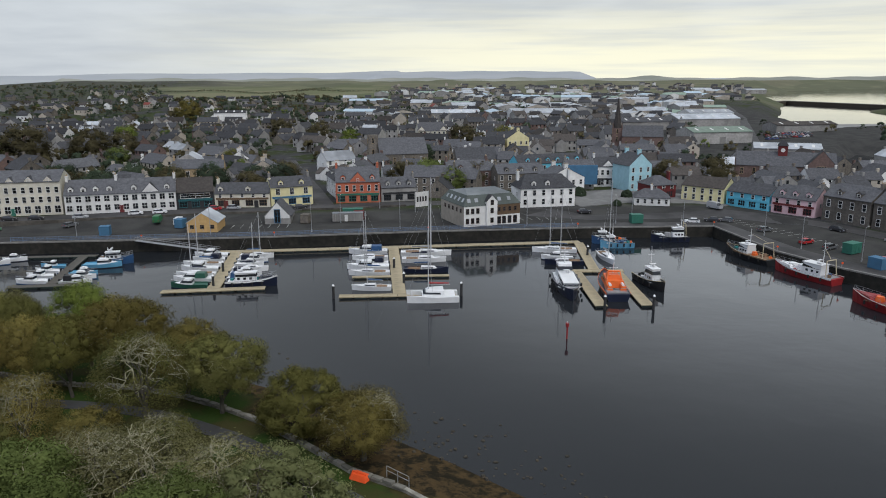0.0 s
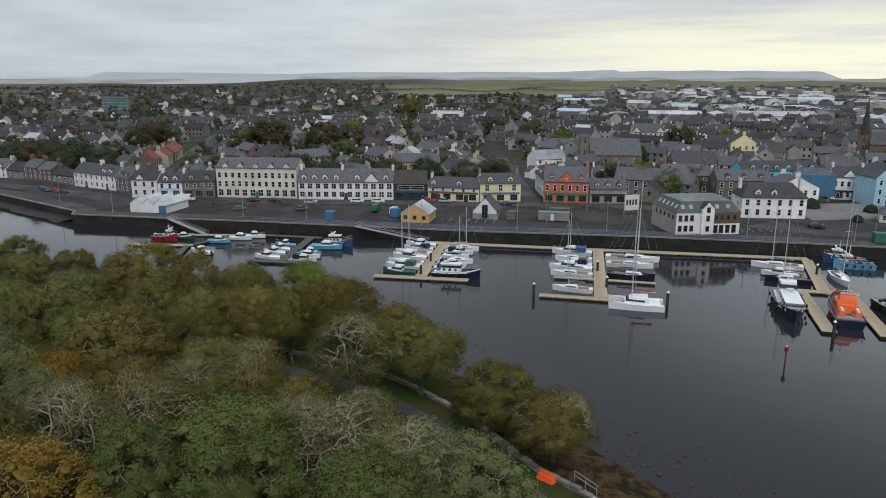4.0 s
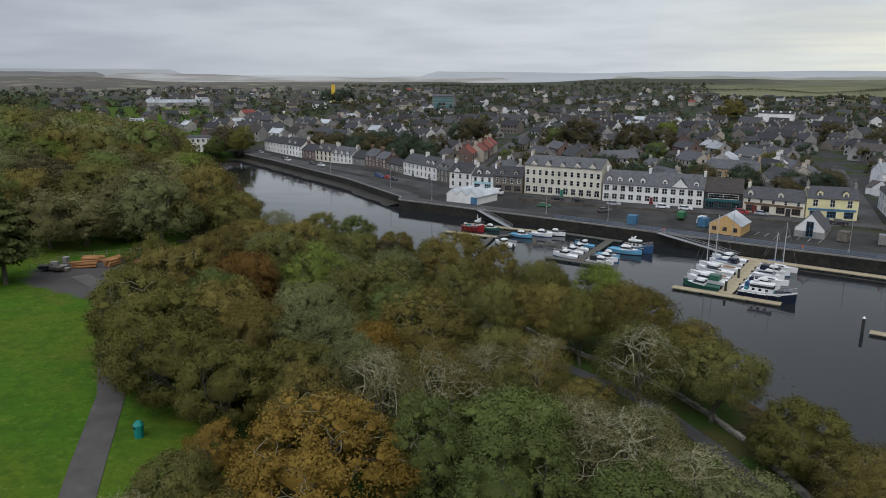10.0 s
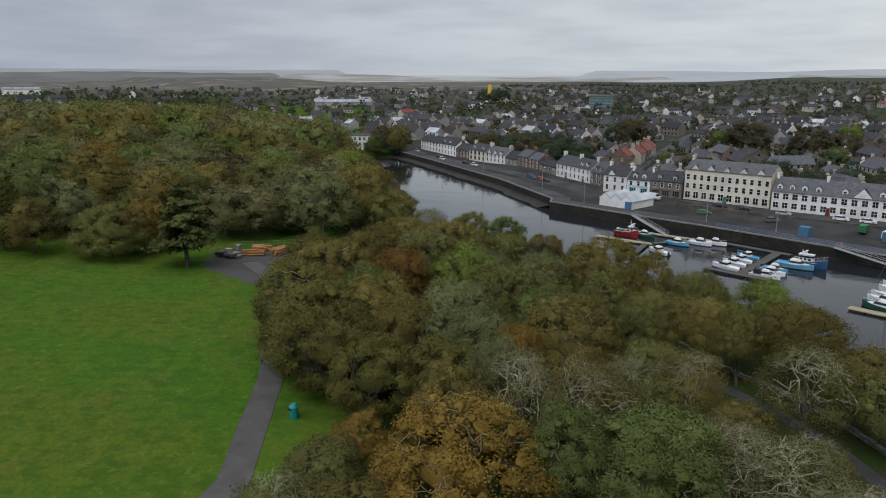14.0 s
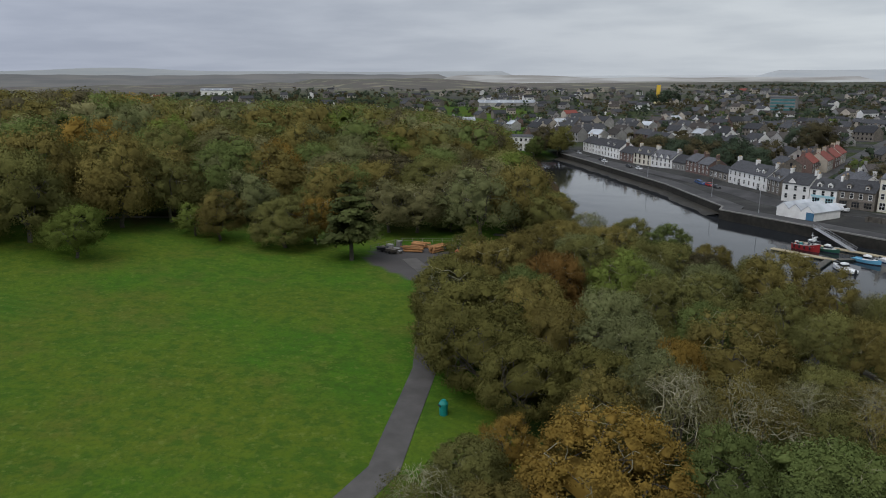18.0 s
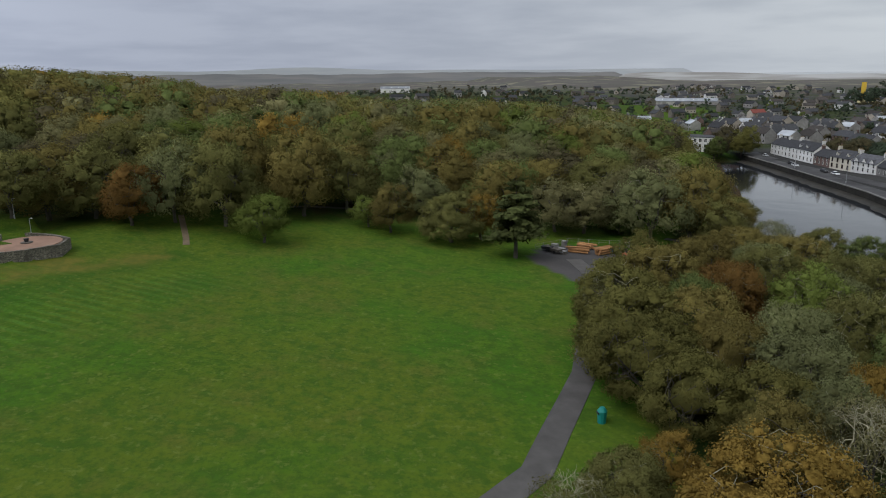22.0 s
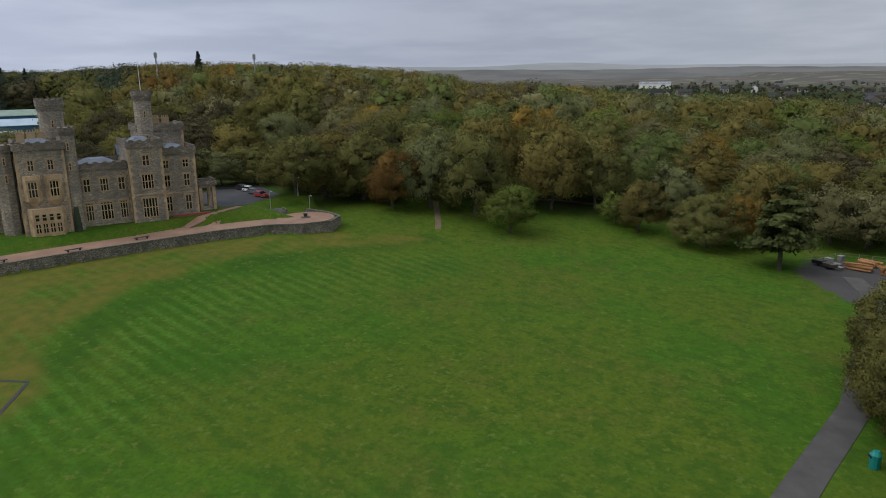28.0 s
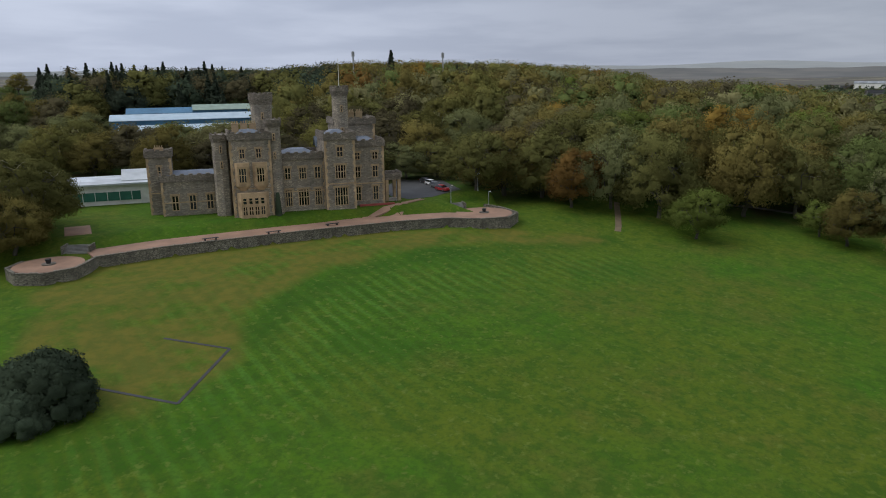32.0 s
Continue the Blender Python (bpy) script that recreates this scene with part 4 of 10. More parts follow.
def house(a, b, depth, eave, ridge, wall, roof=None, rows=(), doors=(), dormers=(), chimneys=(0, 1), hip=0.0, along_x=True, label="", base=None, sill="white",
          gables=(), shop=None, frame_mat=None, trim=None, win=(1.0, 1.5), skylights=0, name="house", category="house", group="houses of the town", ends=True):
    """A house whose front runs from a to b (left to right, seen from the harbour)."""
    roof = roof or SLATE
    wm = HARL[wall]
    ang = math.degrees(math.atan2(b[1] - a[1], b[0] - a[0]))
    w = math.hypot(b[0] - a[0], b[1] - a[1])
    base = gz((a[0] + b[0]) / 2, (a[1] + b[1]) / 2) if base is None else base
    ob = thing(name, pose(a[0], a[1], base, 0, 0, ang), label or "%s house with a slate roof" % wall, category, group)
    part("wall", gable_body(w, depth, eave, ridge, hip, along_x), wm, ob)
    part("roof", gable_roof(w, depth, eave, ridge, hip=hip, along_x=along_x), roof, ob)
    fm = frame_mat or WINFRAME
    for z, n, ww, hh in rows:
        ww, hh = (ww, hh) if ww > 3 else (min(ww * 1.25, w / n * 0.72), hh * 1.22)
        for i in range(n):
            window(ob, w * (i + 0.5) / n, -0.02, z, ww, hh, 0, fm, 1 if ww > 1.3 else 0)
    for fx, mat in doors:
        door(ob, w * fx, -0.02, 0, 1.1, 2.1, HARL[mat])
    slope = (ridge - eave) / (depth / 2)
    for fx in dormers:
        dormer(ob, w * fx, 0.75, eave + 0.75 * slope - 0.25, 1.5, 1.35, wm, roof)
    for fx, gw in gables:                                    # a gable that rises from the front wall
        gh = gw * 0.55
        s = Shape().add([(-gw / 2, -0.12, eave - 0.4), (gw / 2, -0.12, eave - 0.4), (gw / 2, -0.12, eave + 0.2), (0, -0.12, eave + 0.2 + gh), (-gw / 2, -0.12, eave + 0.2),
                         (-gw / 2, 2.6, eave - 0.4), (gw / 2, 2.6, eave - 0.4), (gw / 2, 2.6, eave + 0.2), (0, 2.6, eave + 0.2 + gh), (-gw / 2, 2.6, eave + 0.2)],
                        [(0, 1, 2, 3, 4), (9, 8, 7, 6, 5), (1, 6, 7, 2), (5, 0, 4, 9), (0, 5, 6, 1), (2, 7, 8, 3), (3, 8, 9, 4)])
        g = part("gable", s, wm, ob, at=pose(w * fx, 0, 0))
        rs = Shape()
        for sg in (-1, 1):
            rs.add([(sg * (gw / 2 + 0.1), -0.05, eave + 0.16), (0, -0.05, eave + 0.26 + gh), (0, 2.6, eave + 0.26 + gh), (sg * (gw / 2 + 0.1), 2.6, eave + 0.16),
                    (sg * (gw / 2 + 0.1), -0.05, eave + 0.28), (0, -0.05, eave + 0.4 + gh), (0, 2.6, eave + 0.4 + gh), (sg * (gw / 2 + 0.1), 2.6, eave + 0.28)],
                   [(0, 1, 2, 3), (4, 7, 6, 5), (0, 4, 5, 1), (3, 2, 6, 7), (0, 3, 7, 4)])
        part("gable_roof", rs, roof, g)
        f, p = window_meshes(0.9, 1.2, fm, 0)
        part("window", f, None, g, at=pose(0, -0.14, eave - 0.1))
    for i, fx in enumerate(chimneys):
        x = min(max(w * fx, 0.45), w - 0.45)
        if along_x:
            chimney(ob, x, depth / 2, ridge - 0.15, wm if wall not in ("blue", "pink", "yellow") else HARL["grey"], 0.7, 1.5, 1.5, 3)
        else:
            chimney(ob, w / 2, 0.5 + (depth - 1) * fx, ridge - 0.15, wm, 1.5, 0.7, 1.5, 3)
    if shop:
        s = Shape().box(0.4, -0.16, 2.55, w - 0.4, 0.0, 3.15)
        part("shop_sign", s, HARL[shop], ob)
        for i in range(max(2, int(w / 3.5))):
            n = max(2, int(w / 3.5))
            window(ob, w * (i + 0.5) / n, -0.03, 0.6, min(2.4, w / n - 0.8), 1.8, 0, HARL[shop], 2, "shop_window")
    for i in range(skylights):
        s = slope
        yy = depth * 0.27
        m = pose(w * (i + 0.7) / (skylights + 0.4), yy, eave + yy * s + 0.18, math.degrees(math.atan(s)))
        sk = part("skylight", shared("skyf", lambda: Shape().box(-0.45, -0.6, -0.05, 0.45, 0.6, 0.06).mesh("skylight", STEEL)), None, ob, at=m)
        part("pane", shared("skyp", lambda: Shape().box(-0.36, -0.5, 0.02, 0.36, 0.5, 0.075).mesh("pane", surf("skylight_glass", (0.3, 0.33, 0.36), (0.2, 0.22, 0.25), 1, 0.15))), None, sk)
    if trim:
        part("band", Shape().box(-0.05, -0.05, 2.9, w + 0.05, 0.0, 3.1), HARL[trim], ob)
    if ends and along_x:                                    # a window or two in the end walls
        for xx, tn in ((-0.02, -90), (w + 0.02, 90)):
            window(ob, xx, depth * 0.35, eave * 0.55, 0.8, 1.2, tn, fm)
    return ob




def rows(n, e, ww=1.0, hh=1.4, storeys=2):
    return [(0.9 + k * (e - 0.5) / storeys, n, ww, hh) for k in range(storeys)]


# the harbour front, from the harbour head leftwards; numbers are the front's two feet
house((-114.5, 212.5), (-83.8, 221), 9.5, 6.0, 9.8, "white", rows=rows(12, 6.0, 1.35, 1.5), doors=((0.5, "darkred"),), dormers=(0.06, 0.17, 0.28, 0.4, 0.62, 0.92), gables=((0.77, 4.6),), chimneys=(0, 0.45, 1),
      label="long white rendered hotel with dormers and a front gable", name="hotel", category="hotel", ends=False)
house((-83.6, 221), (-73.0, 224.4), 11, 5.4, 9.2, "black", SLATE2, rows=[(3.4, 1, 9.0, 1.5)], chimneys=(), shop="teal", label="dark modern building with a steep black roof and long glazing", ends=False)
house((-72.6, 224), (-55.4, 225.2), 8.5, 4.6, 7.4, "cream", rows=[(3.2, 5, 0.8, 1.0)], doors=((0.2, "darkred"), (0.75, "black")), shop="timber", dormers=(0.1, 0.6), label="low cream row of shops under a dark slate roof", ends=False)
house((-55.0, 225.4), (-42.6, 230.6), 9.5, 6.2, 8.9, "yellow", rows=[(3.7, 3, 1.1, 1.7)], shop="deepblue", dormers=(0.25, 0.75), label="pale yellow bank building with a blue shop sign", ends=False)
red = house((-35.2, 231.8), (-20.8, 233.9), 12, 7.0, 11.2, "red", rows=[(3.9, 6, 0.9, 1.6)], shop="green", gables=((0.5, 5.2),), dormers=(0.17, 0.83), chimneys=(0, 1), trim="darkred",
            label="orange-red painted building with a curly front gable", ends=True)
for k in range(4):
    window(red, -0.03, 2.2 + 2.6 * k, 3.9, 0.9, 1.6, -90)
house((-20.4, 234), (-8.8, 237), 9, 4.8, 7.6, "grey", shop="black", dormers=(0.2, 0.5, 0.8), chimneys=(1,), label="grey shop with three pointed dormers", ends=False)
house((-42.4, 258), (-36.0, 239), 8, 6.2, 9.4, "white", rows=rows(4, 6.2), chimneys=(0, 1), dormers=(0.3, 0.7), label="white house in the side street with black trim")


def modern():
    """The new corner block: white render, timber, and a green mansard with skylights."""
    ob = thing("apartment_block", pose(5.9, 196.9, 3.12, 0, 0, 23), "white and timber corner block under a green mansard roof", "building", "houses of the town")
    w, d, e, r = 17.9, 16.5, 5.9, 8.8
    part("wall", Shape().box(0, 0, -0.5, w, d, e), HARL["beige"], ob)
    part("front_wall", Shape().box(0, -0.06, -0.5, w * 0.55, 0.0, e), HARL["white"], ob)
    part("timber_cladding", Shape().box(w * 0.55, -0.1, 2.9, w, 0.0, e), HARL["timber"], ob)
    part("front_wall", Shape().box(w * 0.55, -0.06, -0.5, w, 0.0, 2.9), HARL["white"], ob)
    part("mansard", Shape().prism([(-0.2, -0.2), (w + 0.2, -0.2), (w + 0.2, d + 0.2), (-0.2, d + 0.2)], e, r, [(1.9, 1.9), (w - 1.9, 1.9), (w - 1.9, d - 1.9), (1.9, d - 1.9)]), surf("mansard_green", (0.06, 0.075, 0.068), (0.045, 0.055, 0.05), 0.8, 0.6, coarse=0.2), ob)
    part("roof", Shape().prism([(1.9, 1.9), (w - 1.9, 1.9), (w - 1.9, d - 1.9), (1.9, d - 1.9)], r, r + 1.1, [(4, 8), (w - 4, 8), (w - 4, d - 8), (4, d - 8)]), surf("grey_flat_roof", (0.15, 0.165, 0.17), (0.11, 0.125, 0.13), 0.5, 0.6, coarse=0.2), ob)
    g = part("gable", gable_body(3.4, 2.6, e + 1.2, e + 2.9, along_x=False), HARL["white"], ob, at=pose(w * 0.38, -0.7, 0))
    part("gable_roof", gable_roof(3.4, 2.6, e + 1.2, e + 2.9, 0.12, 0.1, 0.1, along_x=False), HARL["black"], g)
    for zz in (1.0, 3.8, 6.1):
        window(g, 1.7, -0.02, zz, 1.0, 1.4, 0, DARKFRAME)
    for zz in (1.0, 3.8):
        for fx in (0.06, 0.15, 0.24):
            window(ob, w * fx, -0.09, zz, 1.0, 1.5, 0, DARKFRAME)
    for fx in (0.62, 0.71, 0.81, 0.91):
        window(ob, w * fx, -0.1, 0.4, 1.2, 2.1, 0, DARKFRAME)
        window(ob, w * fx, -0.13, 4.0, 0.9, 1.2, 0, DARKFRAME)
    for k in range(5):
        window(ob, -0.03, 2 + 2.8 * k, 4.0, 0.9, 1.1, -90, DARKFRAME)
    for k in range(5):
        m = pose(0.85, 2.5 + 2.7 * k, e + 1.5, 0, -57.5, 0)
        part("skylight", shared("skym", lambda: Shape().box(-0.6, -0.5, -0.03, 0.6, 0.5, 0.06).mesh("skylight", SHEETROOF)), None, ob, at=m)
    for k in range(4):
        m = pose((1.9, 4.2, 11.5, 14.6)[k], 0.86, e + 1.5, 57.5, 0, 0)
        part("skylight", shared("skyn", lambda: Shape().box(-0.5, -0.6, -0.03, 0.5, 0.6, 0.06).mesh("skylight", SHEETROOF)), None, ob, at=m)


modern()
house((24.6, 222.7), (42.5, 226.6), 10, 6.2, 9.8, "white", rows=rows(6, 6.2, 1.0, 1.5), dormers=(0.25, 0.5), chimneys=(0, 1), hip=0.6, label="white corner hotel with a hipped slate roof", name="hotel", category="hotel")
house((61.9, 227.3), (72.7, 225.1), 8, 2.6, 4.9, "white", rows=[(0.7, 5, 0.8, 1.2)], hip=0.8, chimneys=(0.5,), label="small white single-storey cottage with a hipped roof", name="cottage", category="cottage", ends=False)
house((67.1, 255.2), (76.2, 259.1), 10, 9.3, 13.4, "paleblue", rows=rows(3, 9.3, 0.9, 1.4, 3), along_x=False, chimneys=(0.1, 0.9), label="tall pale blue house with its gable to the street")
house((70.6, 239.4), (79.8, 241.7), 9, 4.6, 7.2, "darkred", rows=[(3.0, 3, 0.9, 1.2)], shop="darkred", hip=0.8, chimneys=(1,), label="dark red public house with a hipped roof", ends=False)
house((80.6, 238.1), (91.0, 227.9), 9, 5.1, 8.0, "yellow", rows=[(3.0, 5, 0.9, 1.3), (0.7, 5, 0.9, 1.4)], chimneys=(0, 1), label="bright yellow harbour house under brown slates", roof=SLATE2)
house((91.5, 227.2), (100.0, 215.2), 9, 4.8, 7.6, "blue", rows=[(3.0, 4, 0.9, 1.2)], shop="blue", chimneys=(0, 1), label="sky-blue harbour house with shopfronts")
house((100.4, 214.6), (108.6, 204.4), 9, 5.0, 8.2, "pink", rows=[(3.1, 4, 0.9, 1.2)], shop="darkred", dormers=(0.2, 0.5, 0.8), chimneys=(0, 1), label="pink harbour house with three dormers")
house((109.6, 202.5), (116.0, 190.0), 10, 7.2, 10.4, "stone", rows=rows(4, 7.2, 1.0, 1.6), dormers=(0.3, 0.7), chimneys=(0, 1), label="dark stone house of two tall storeys")
house((116.4, 189.4), (124, 174), 10, 7.2, 10.4, "stone", rows=rows(5, 7.2, 1.0, 1.6), dormers=(0.2, 0.5, 0.8), chimneys=(0, 1), label="dark stone house of two tall storeys")
house((124.4, 173.4), (134, 156), 10, 7.0, 10.2, "stone", rows=rows(5, 7.2, 1.0, 1.6), chimneys=(0, 1), label="dark stone house beside the fish quay")
house((57.0, 266.5), (67.0, 266.5), 10, 7.6, 10.6, "white", rows=rows(5, 7.6, 0.9, 1.5), gables=((0.5, 3.6),), shop="black", chimneys=(0, 1), label="white house with black trim and a front gable")
house((44.9, 260), (55.5, 260), 9, 8.0, 10.4, "grey", rows=rows(4, 8.0, 0.9, 1.4, 3), chimneys=(0,), label="house behind blue scaffold sheeting")
part("sheeting", Shape().box(44.4, 257.6, 6.5, 56.2, 258.6, 13.5), HARL["deepblue"])
tagged(bpy.data.objects["sheeting"], "blue debris sheeting hung on scaffolding", "sheeting")
# left of the hotel
house((-142.7, 207.8), (-115.6, 213.4), 11, 10.2, 13.0, "cream", rows=[(0.7, 10, 1.4, 1.8), (3.9, 12, 0.95, 1.5), (6.8, 12, 0.95, 1.5)], gables=((0.12, 2.4), (0.31, 2.4), (0.5, 2.0), (0.69, 2.4), (0.88, 2.4)), chimneys=(0,), label="four-storey cream hotel with a row of small gables",
      name="hotel", category="hotel", doors=((0.5, "green"),), ends=False)
house((-153.2, 203.8), (-143.0, 206.8), 9, 5.6, 8.6, "stone", rows=[(3.3, 4, 0.9, 1.4)], shop="stone", dormers=(0.25, 0.75), label="grey stone shop with dormers", ends=False)
house((-161.4, 201.4), (-153.5, 203.6), 9, 5.2, 8.0, "white", rows=[(3.1, 3, 0.9, 1.3)], shop="paleblue", dormers=(0.3, 0.7), label="white house with a pale blue shopfront", ends=False)
house((-170.5, 199.4), (-161.6, 201.2), 9, 6.0, 9.0, "white", rows=rows(3, 6.0, 0.9, 1.4), gables=((0.35, 2.6),), label="white gabled house on the corner")
house((-184.6, 208.2), (-176.6, 205.4), 9, 5.0, 8.6, "stone", rows=rows(3, 5.0, 0.9, 1.2), dormers=(0.3, 0.7), label="grey stone house with dormers", ends=False)
house((-208.9, 214.5), (-184.9, 208.4), 8, 5.4, 8.6, "white", rows=rows(8, 5.4, 0.8, 1.2), doors=((0.3, "black"), (0.8, "black")), chimneys=(0, 0.5, 1), dormers=(0.7, 0.85), label="long white terrace of small houses", roof=SLATE)
house((-224, 219.2), (-209.5, 214.8), 7, 3.4, 5.2, "stone", rows=[(0.8, 4, 1.4, 1.5)], chimneys=(0,), label="low dark stone shop", ends=False)
house((-232.6, 221.0), (-224.4, 219.4), 8, 4.6, 7.2, "brownstone", rows=rows(3, 4.6, 0.8, 1.1), chimneys=(0, 1), label="faded brownish-pink terraced house")
house((-241.5, 222.8), (-232.9, 221.1), 8, 5.0, 7.8, "brownstone", rows=rows(3, 5.0, 0.8, 1.2), chimneys=(0, 1), label="brown stone house of two storeys")
house((-252, 224.5), (-242.0, 222.9), 7, 3.4, 6.4, "grey", rows=[(0.8, 3, 0.9, 1.2)], chimneys=(0,), label="low grey house under a steep dark roof")
house((-267.7, 225.6), (-252.6, 224.7), 8, 4.6, 7.6, "white", rows=rows(5, 4.6, 0.9, 1.2), gables=((0.2, 2.4), (0.5, 2.4), (0.8, 2.4)), chimneys=(0, 1), label="white house with three pointed dormers")
house((-282.3, 227.0), (-268.0, 225.7), 8, 5.4, 8.4, "cream", rows=rows(4, 5.4, 0.9, 1.4), dormers=(0.25, 0.75), chimneys=(0, 1), label="cream house with two dormers", frame_mat=DARKFRAME)
house((-296.4, 229.6), (-282.8, 227.2), 8, 4.4, 7.2, "brownstone", rows=rows(4, 4.4, 0.9, 1.1), chimneys=(0, 1), label="brown stone house with a shopfront")
house((-318, 233.8), (-296.8, 229.8), 9, 5.8, 9.2, "white", rows=rows(6, 5.8, 0.9, 1.3), chimneys=(0, 1), dormers=(0.3, 0.6), label="white house with a tall gable end")
house((-342, 239), (-318.4, 234), 9, 5.4, 8.4, "white", rows=rows(6, 5.4, 0.9, 1.3), chimneys=(0, 0.5, 1), label="white terrace near the bridge")

# huts and sheds on the quay
hut = house((-70.4, 191.6), (-62.2, 192.2), 9.5, 2.6, 5.2, "ochre", SHEETROOF, rows=[(1.0, 3, 0.9, 0.8)], along_x=False, chimneys=(), base=3.1, label="ochre timber hut with a pale metal roof", name="hut", category="hut", group="huts on the quay", frame_mat=DARKFRAME)
hut2 = house((-51.8, 203), (-44.4, 203.4), 8, 2.4, 6.4, "grey", SLATE, along_x=False, chimneys=(), base=3.1, label="grey boathouse with a steep slate roof and glazed gable", name="hut", category="hut", group="huts on the quay")
part("gable_board", Shape().add([(0.2, -0.06, 1.6), (7.2, -0.06, 1.6), (7.2, -0.06, 2.3), (3.7, -0.06, 6.1), (0.2, -0.06, 2.3), (0.2, 0, 1.6), (7.2, 0, 1.6), (7.2, 0, 2.3), (3.7, 0, 6.1), (0.2, 0, 2.3)], [(0, 1, 2, 3, 4), (0, 5, 6, 1), (1, 6, 7, 2), (2, 7, 8, 3), (3, 8, 9, 4), (4, 9, 5, 0)]), HARL["white"], hut2)
window(hut2, 3.7, -0.09, 0.3, 1.8, 4.0, 0, HARL["deepblue"], 1)
for k in range(3):
    sh = house((-156.0 + 4.1 * k, 181 + 0.3 * k), (-151.9 + 4.1 * k, 181.3 + 0.3 * k), 12.5, 2.5, 4.1, "white", SHEETROOF, along_x=False, chimneys=(), base=3.15, label="white boat shed bay with a pale pitched roof", name="shed", category="shed", group="white boat sheds")
    if k == 2:
        door(sh, 3.0, -0.02, 0, 2.2, 2.2, HARL["deepblue"])


# ---------- the rest of the town ----------
def far_house(kind):
    """Plain small house meshes seen from far off: walls, roof and chimneys in one, with windows cut in as panes."""
    w, d, e, r, wall, roof = kind
    me = Shape()
    me.v, me.f = [], []
    a = gable_body(w, d, e, r)
    b = gable_roof(w, d, e, r, 0.15, 0.25)
    if w > 10.5:                                        # a lower wing towards the front or the back
        w2, d2, e2 = w * 0.42, 5.5, max(2.5, e - 0.9)
        dx, dy = w * 0.08, (-3.2 if int(w * 10) % 2 else d - 2.3)
        for big, small in ((a, gable_body(w2, d2, e2, e2 + w2 * 0.36, 0.0, False)), (b, gable_roof(w2, d2, e2, e2 + w2 * 0.36, 0.12, 0.2, along_x=False))):
            big.add([(v[0] + dx, v[1] + dy, v[2]) for v in small.v], small.f)
    c = Shape().box(0.1, d / 2 - 0.5, r - 0.6, 0.8, d / 2 + 0.5, r + 1.1).box(w - 0.8, d / 2 - 0.5, r - 0.6, w - 0.1, d / 2 + 0.5, r + 1.1)
    p = Shape()
    n = max(2, int(w / 2.6))
    for y0, y1 in ((-0.05, 0.02), (d - 0.02, d + 0.05)):
        for i in range(n):
            for z in ((0.9, e - 1.6) if e > 4.4 else (0.9,)):
                x = w * (i + 0.5) / n
                p.box(x - 0.45, y0, z, x + 0.45, y1, z + 1.25)
    return a, b, c, p


TOWN_KINDS = []
trng = random.Random(3)
for i in range(26):
    TOWN_KINDS.append((trng.uniform(8, 17), trng.uniform(6.5, 9), trng.choice((2.8, 4.8, 5.2, 5.6)), 0, trng.choice(("grey", "grey", "stone", "stone", "stone", "beige", "beige", "white", "grey", "grey", "white", "brownstone")), trng.choice(("slate", "slate", "slate", "slate2", "slate2", "slate", "slate", "sheet" if i % 9 == 0 else "slate"))))
ROOFS = {"slate": SLATE, "slate2": SLATE2, "sheet": SHEETROOF, "red": REDTILE, "green": GREENROOF, "blue": BLUEROOF}
town_meshes = []
win_unit = Shape().box(-0.45, -0.05, 0, 0.45, 0.03, 1.25).mesh("window", PANE)
for w, d, e, _, wall, roof in TOWN_KINDS:
    r = e + d * trng.uniform(0.32, 0.42)
    a, b, c, p = far_house((w, d, e, r, wall, roof))
    ch = Shape().box(-0.35, -0.5, -0.6, 0.35, 0.5, 1.1).box(-0.42, -0.57, 0.85, 0.42, 0.57, 1.0).mesh("chimney", HARL[wall])
    town_meshes.append((w, d, e, r, a, b, c, p, a.mesh("wall", HARL[wall]), b.mesh("roof", ROOFS[roof]), ch, wall, roof))
PLOTS = [((b.matrix_basis.translation.x), (b.matrix_basis.translation.y)) for b in scene.objects if b.get("category") in ("house", "hotel", "cottage", "building")]
BELT = [(-232, 236), (-241, 243), (-250, 238), (-258, 247), (-267, 240), (-276, 246), (-284, 241), (-293, 250), (-301, 246), (-226, 246), (-246, 256), (-270, 258), (-288, 262), (-212, 232), (-306, 262), (-232, 260)]
TAKEN = [(x, y, 15.0) for x, y in PLOTS] + [(100, 410, 26), (-32, 335, 22), (-5, 320, 18)] + [(x, y, 5.0) for x, y in BELT]
ROADS = [[(-38, 228), (-48, 262), (-60, 300), (-75, 350), (-90, 420)], [(-176, 208), (-205, 262), (-250, 350), (-300, 450), (-330, 520), (-400, 680)], [(190, 440), (235, 560), (290, 700), (350, 900)], [(14, 240), (40, 300), (70, 380)]]


def free(x, y, rad):
    return all((x - a) ** 2 + (y - b) ** 2 > (rad + c) ** 2 * 0.8 for a, b, c in TAKEN)


SPOTS = []


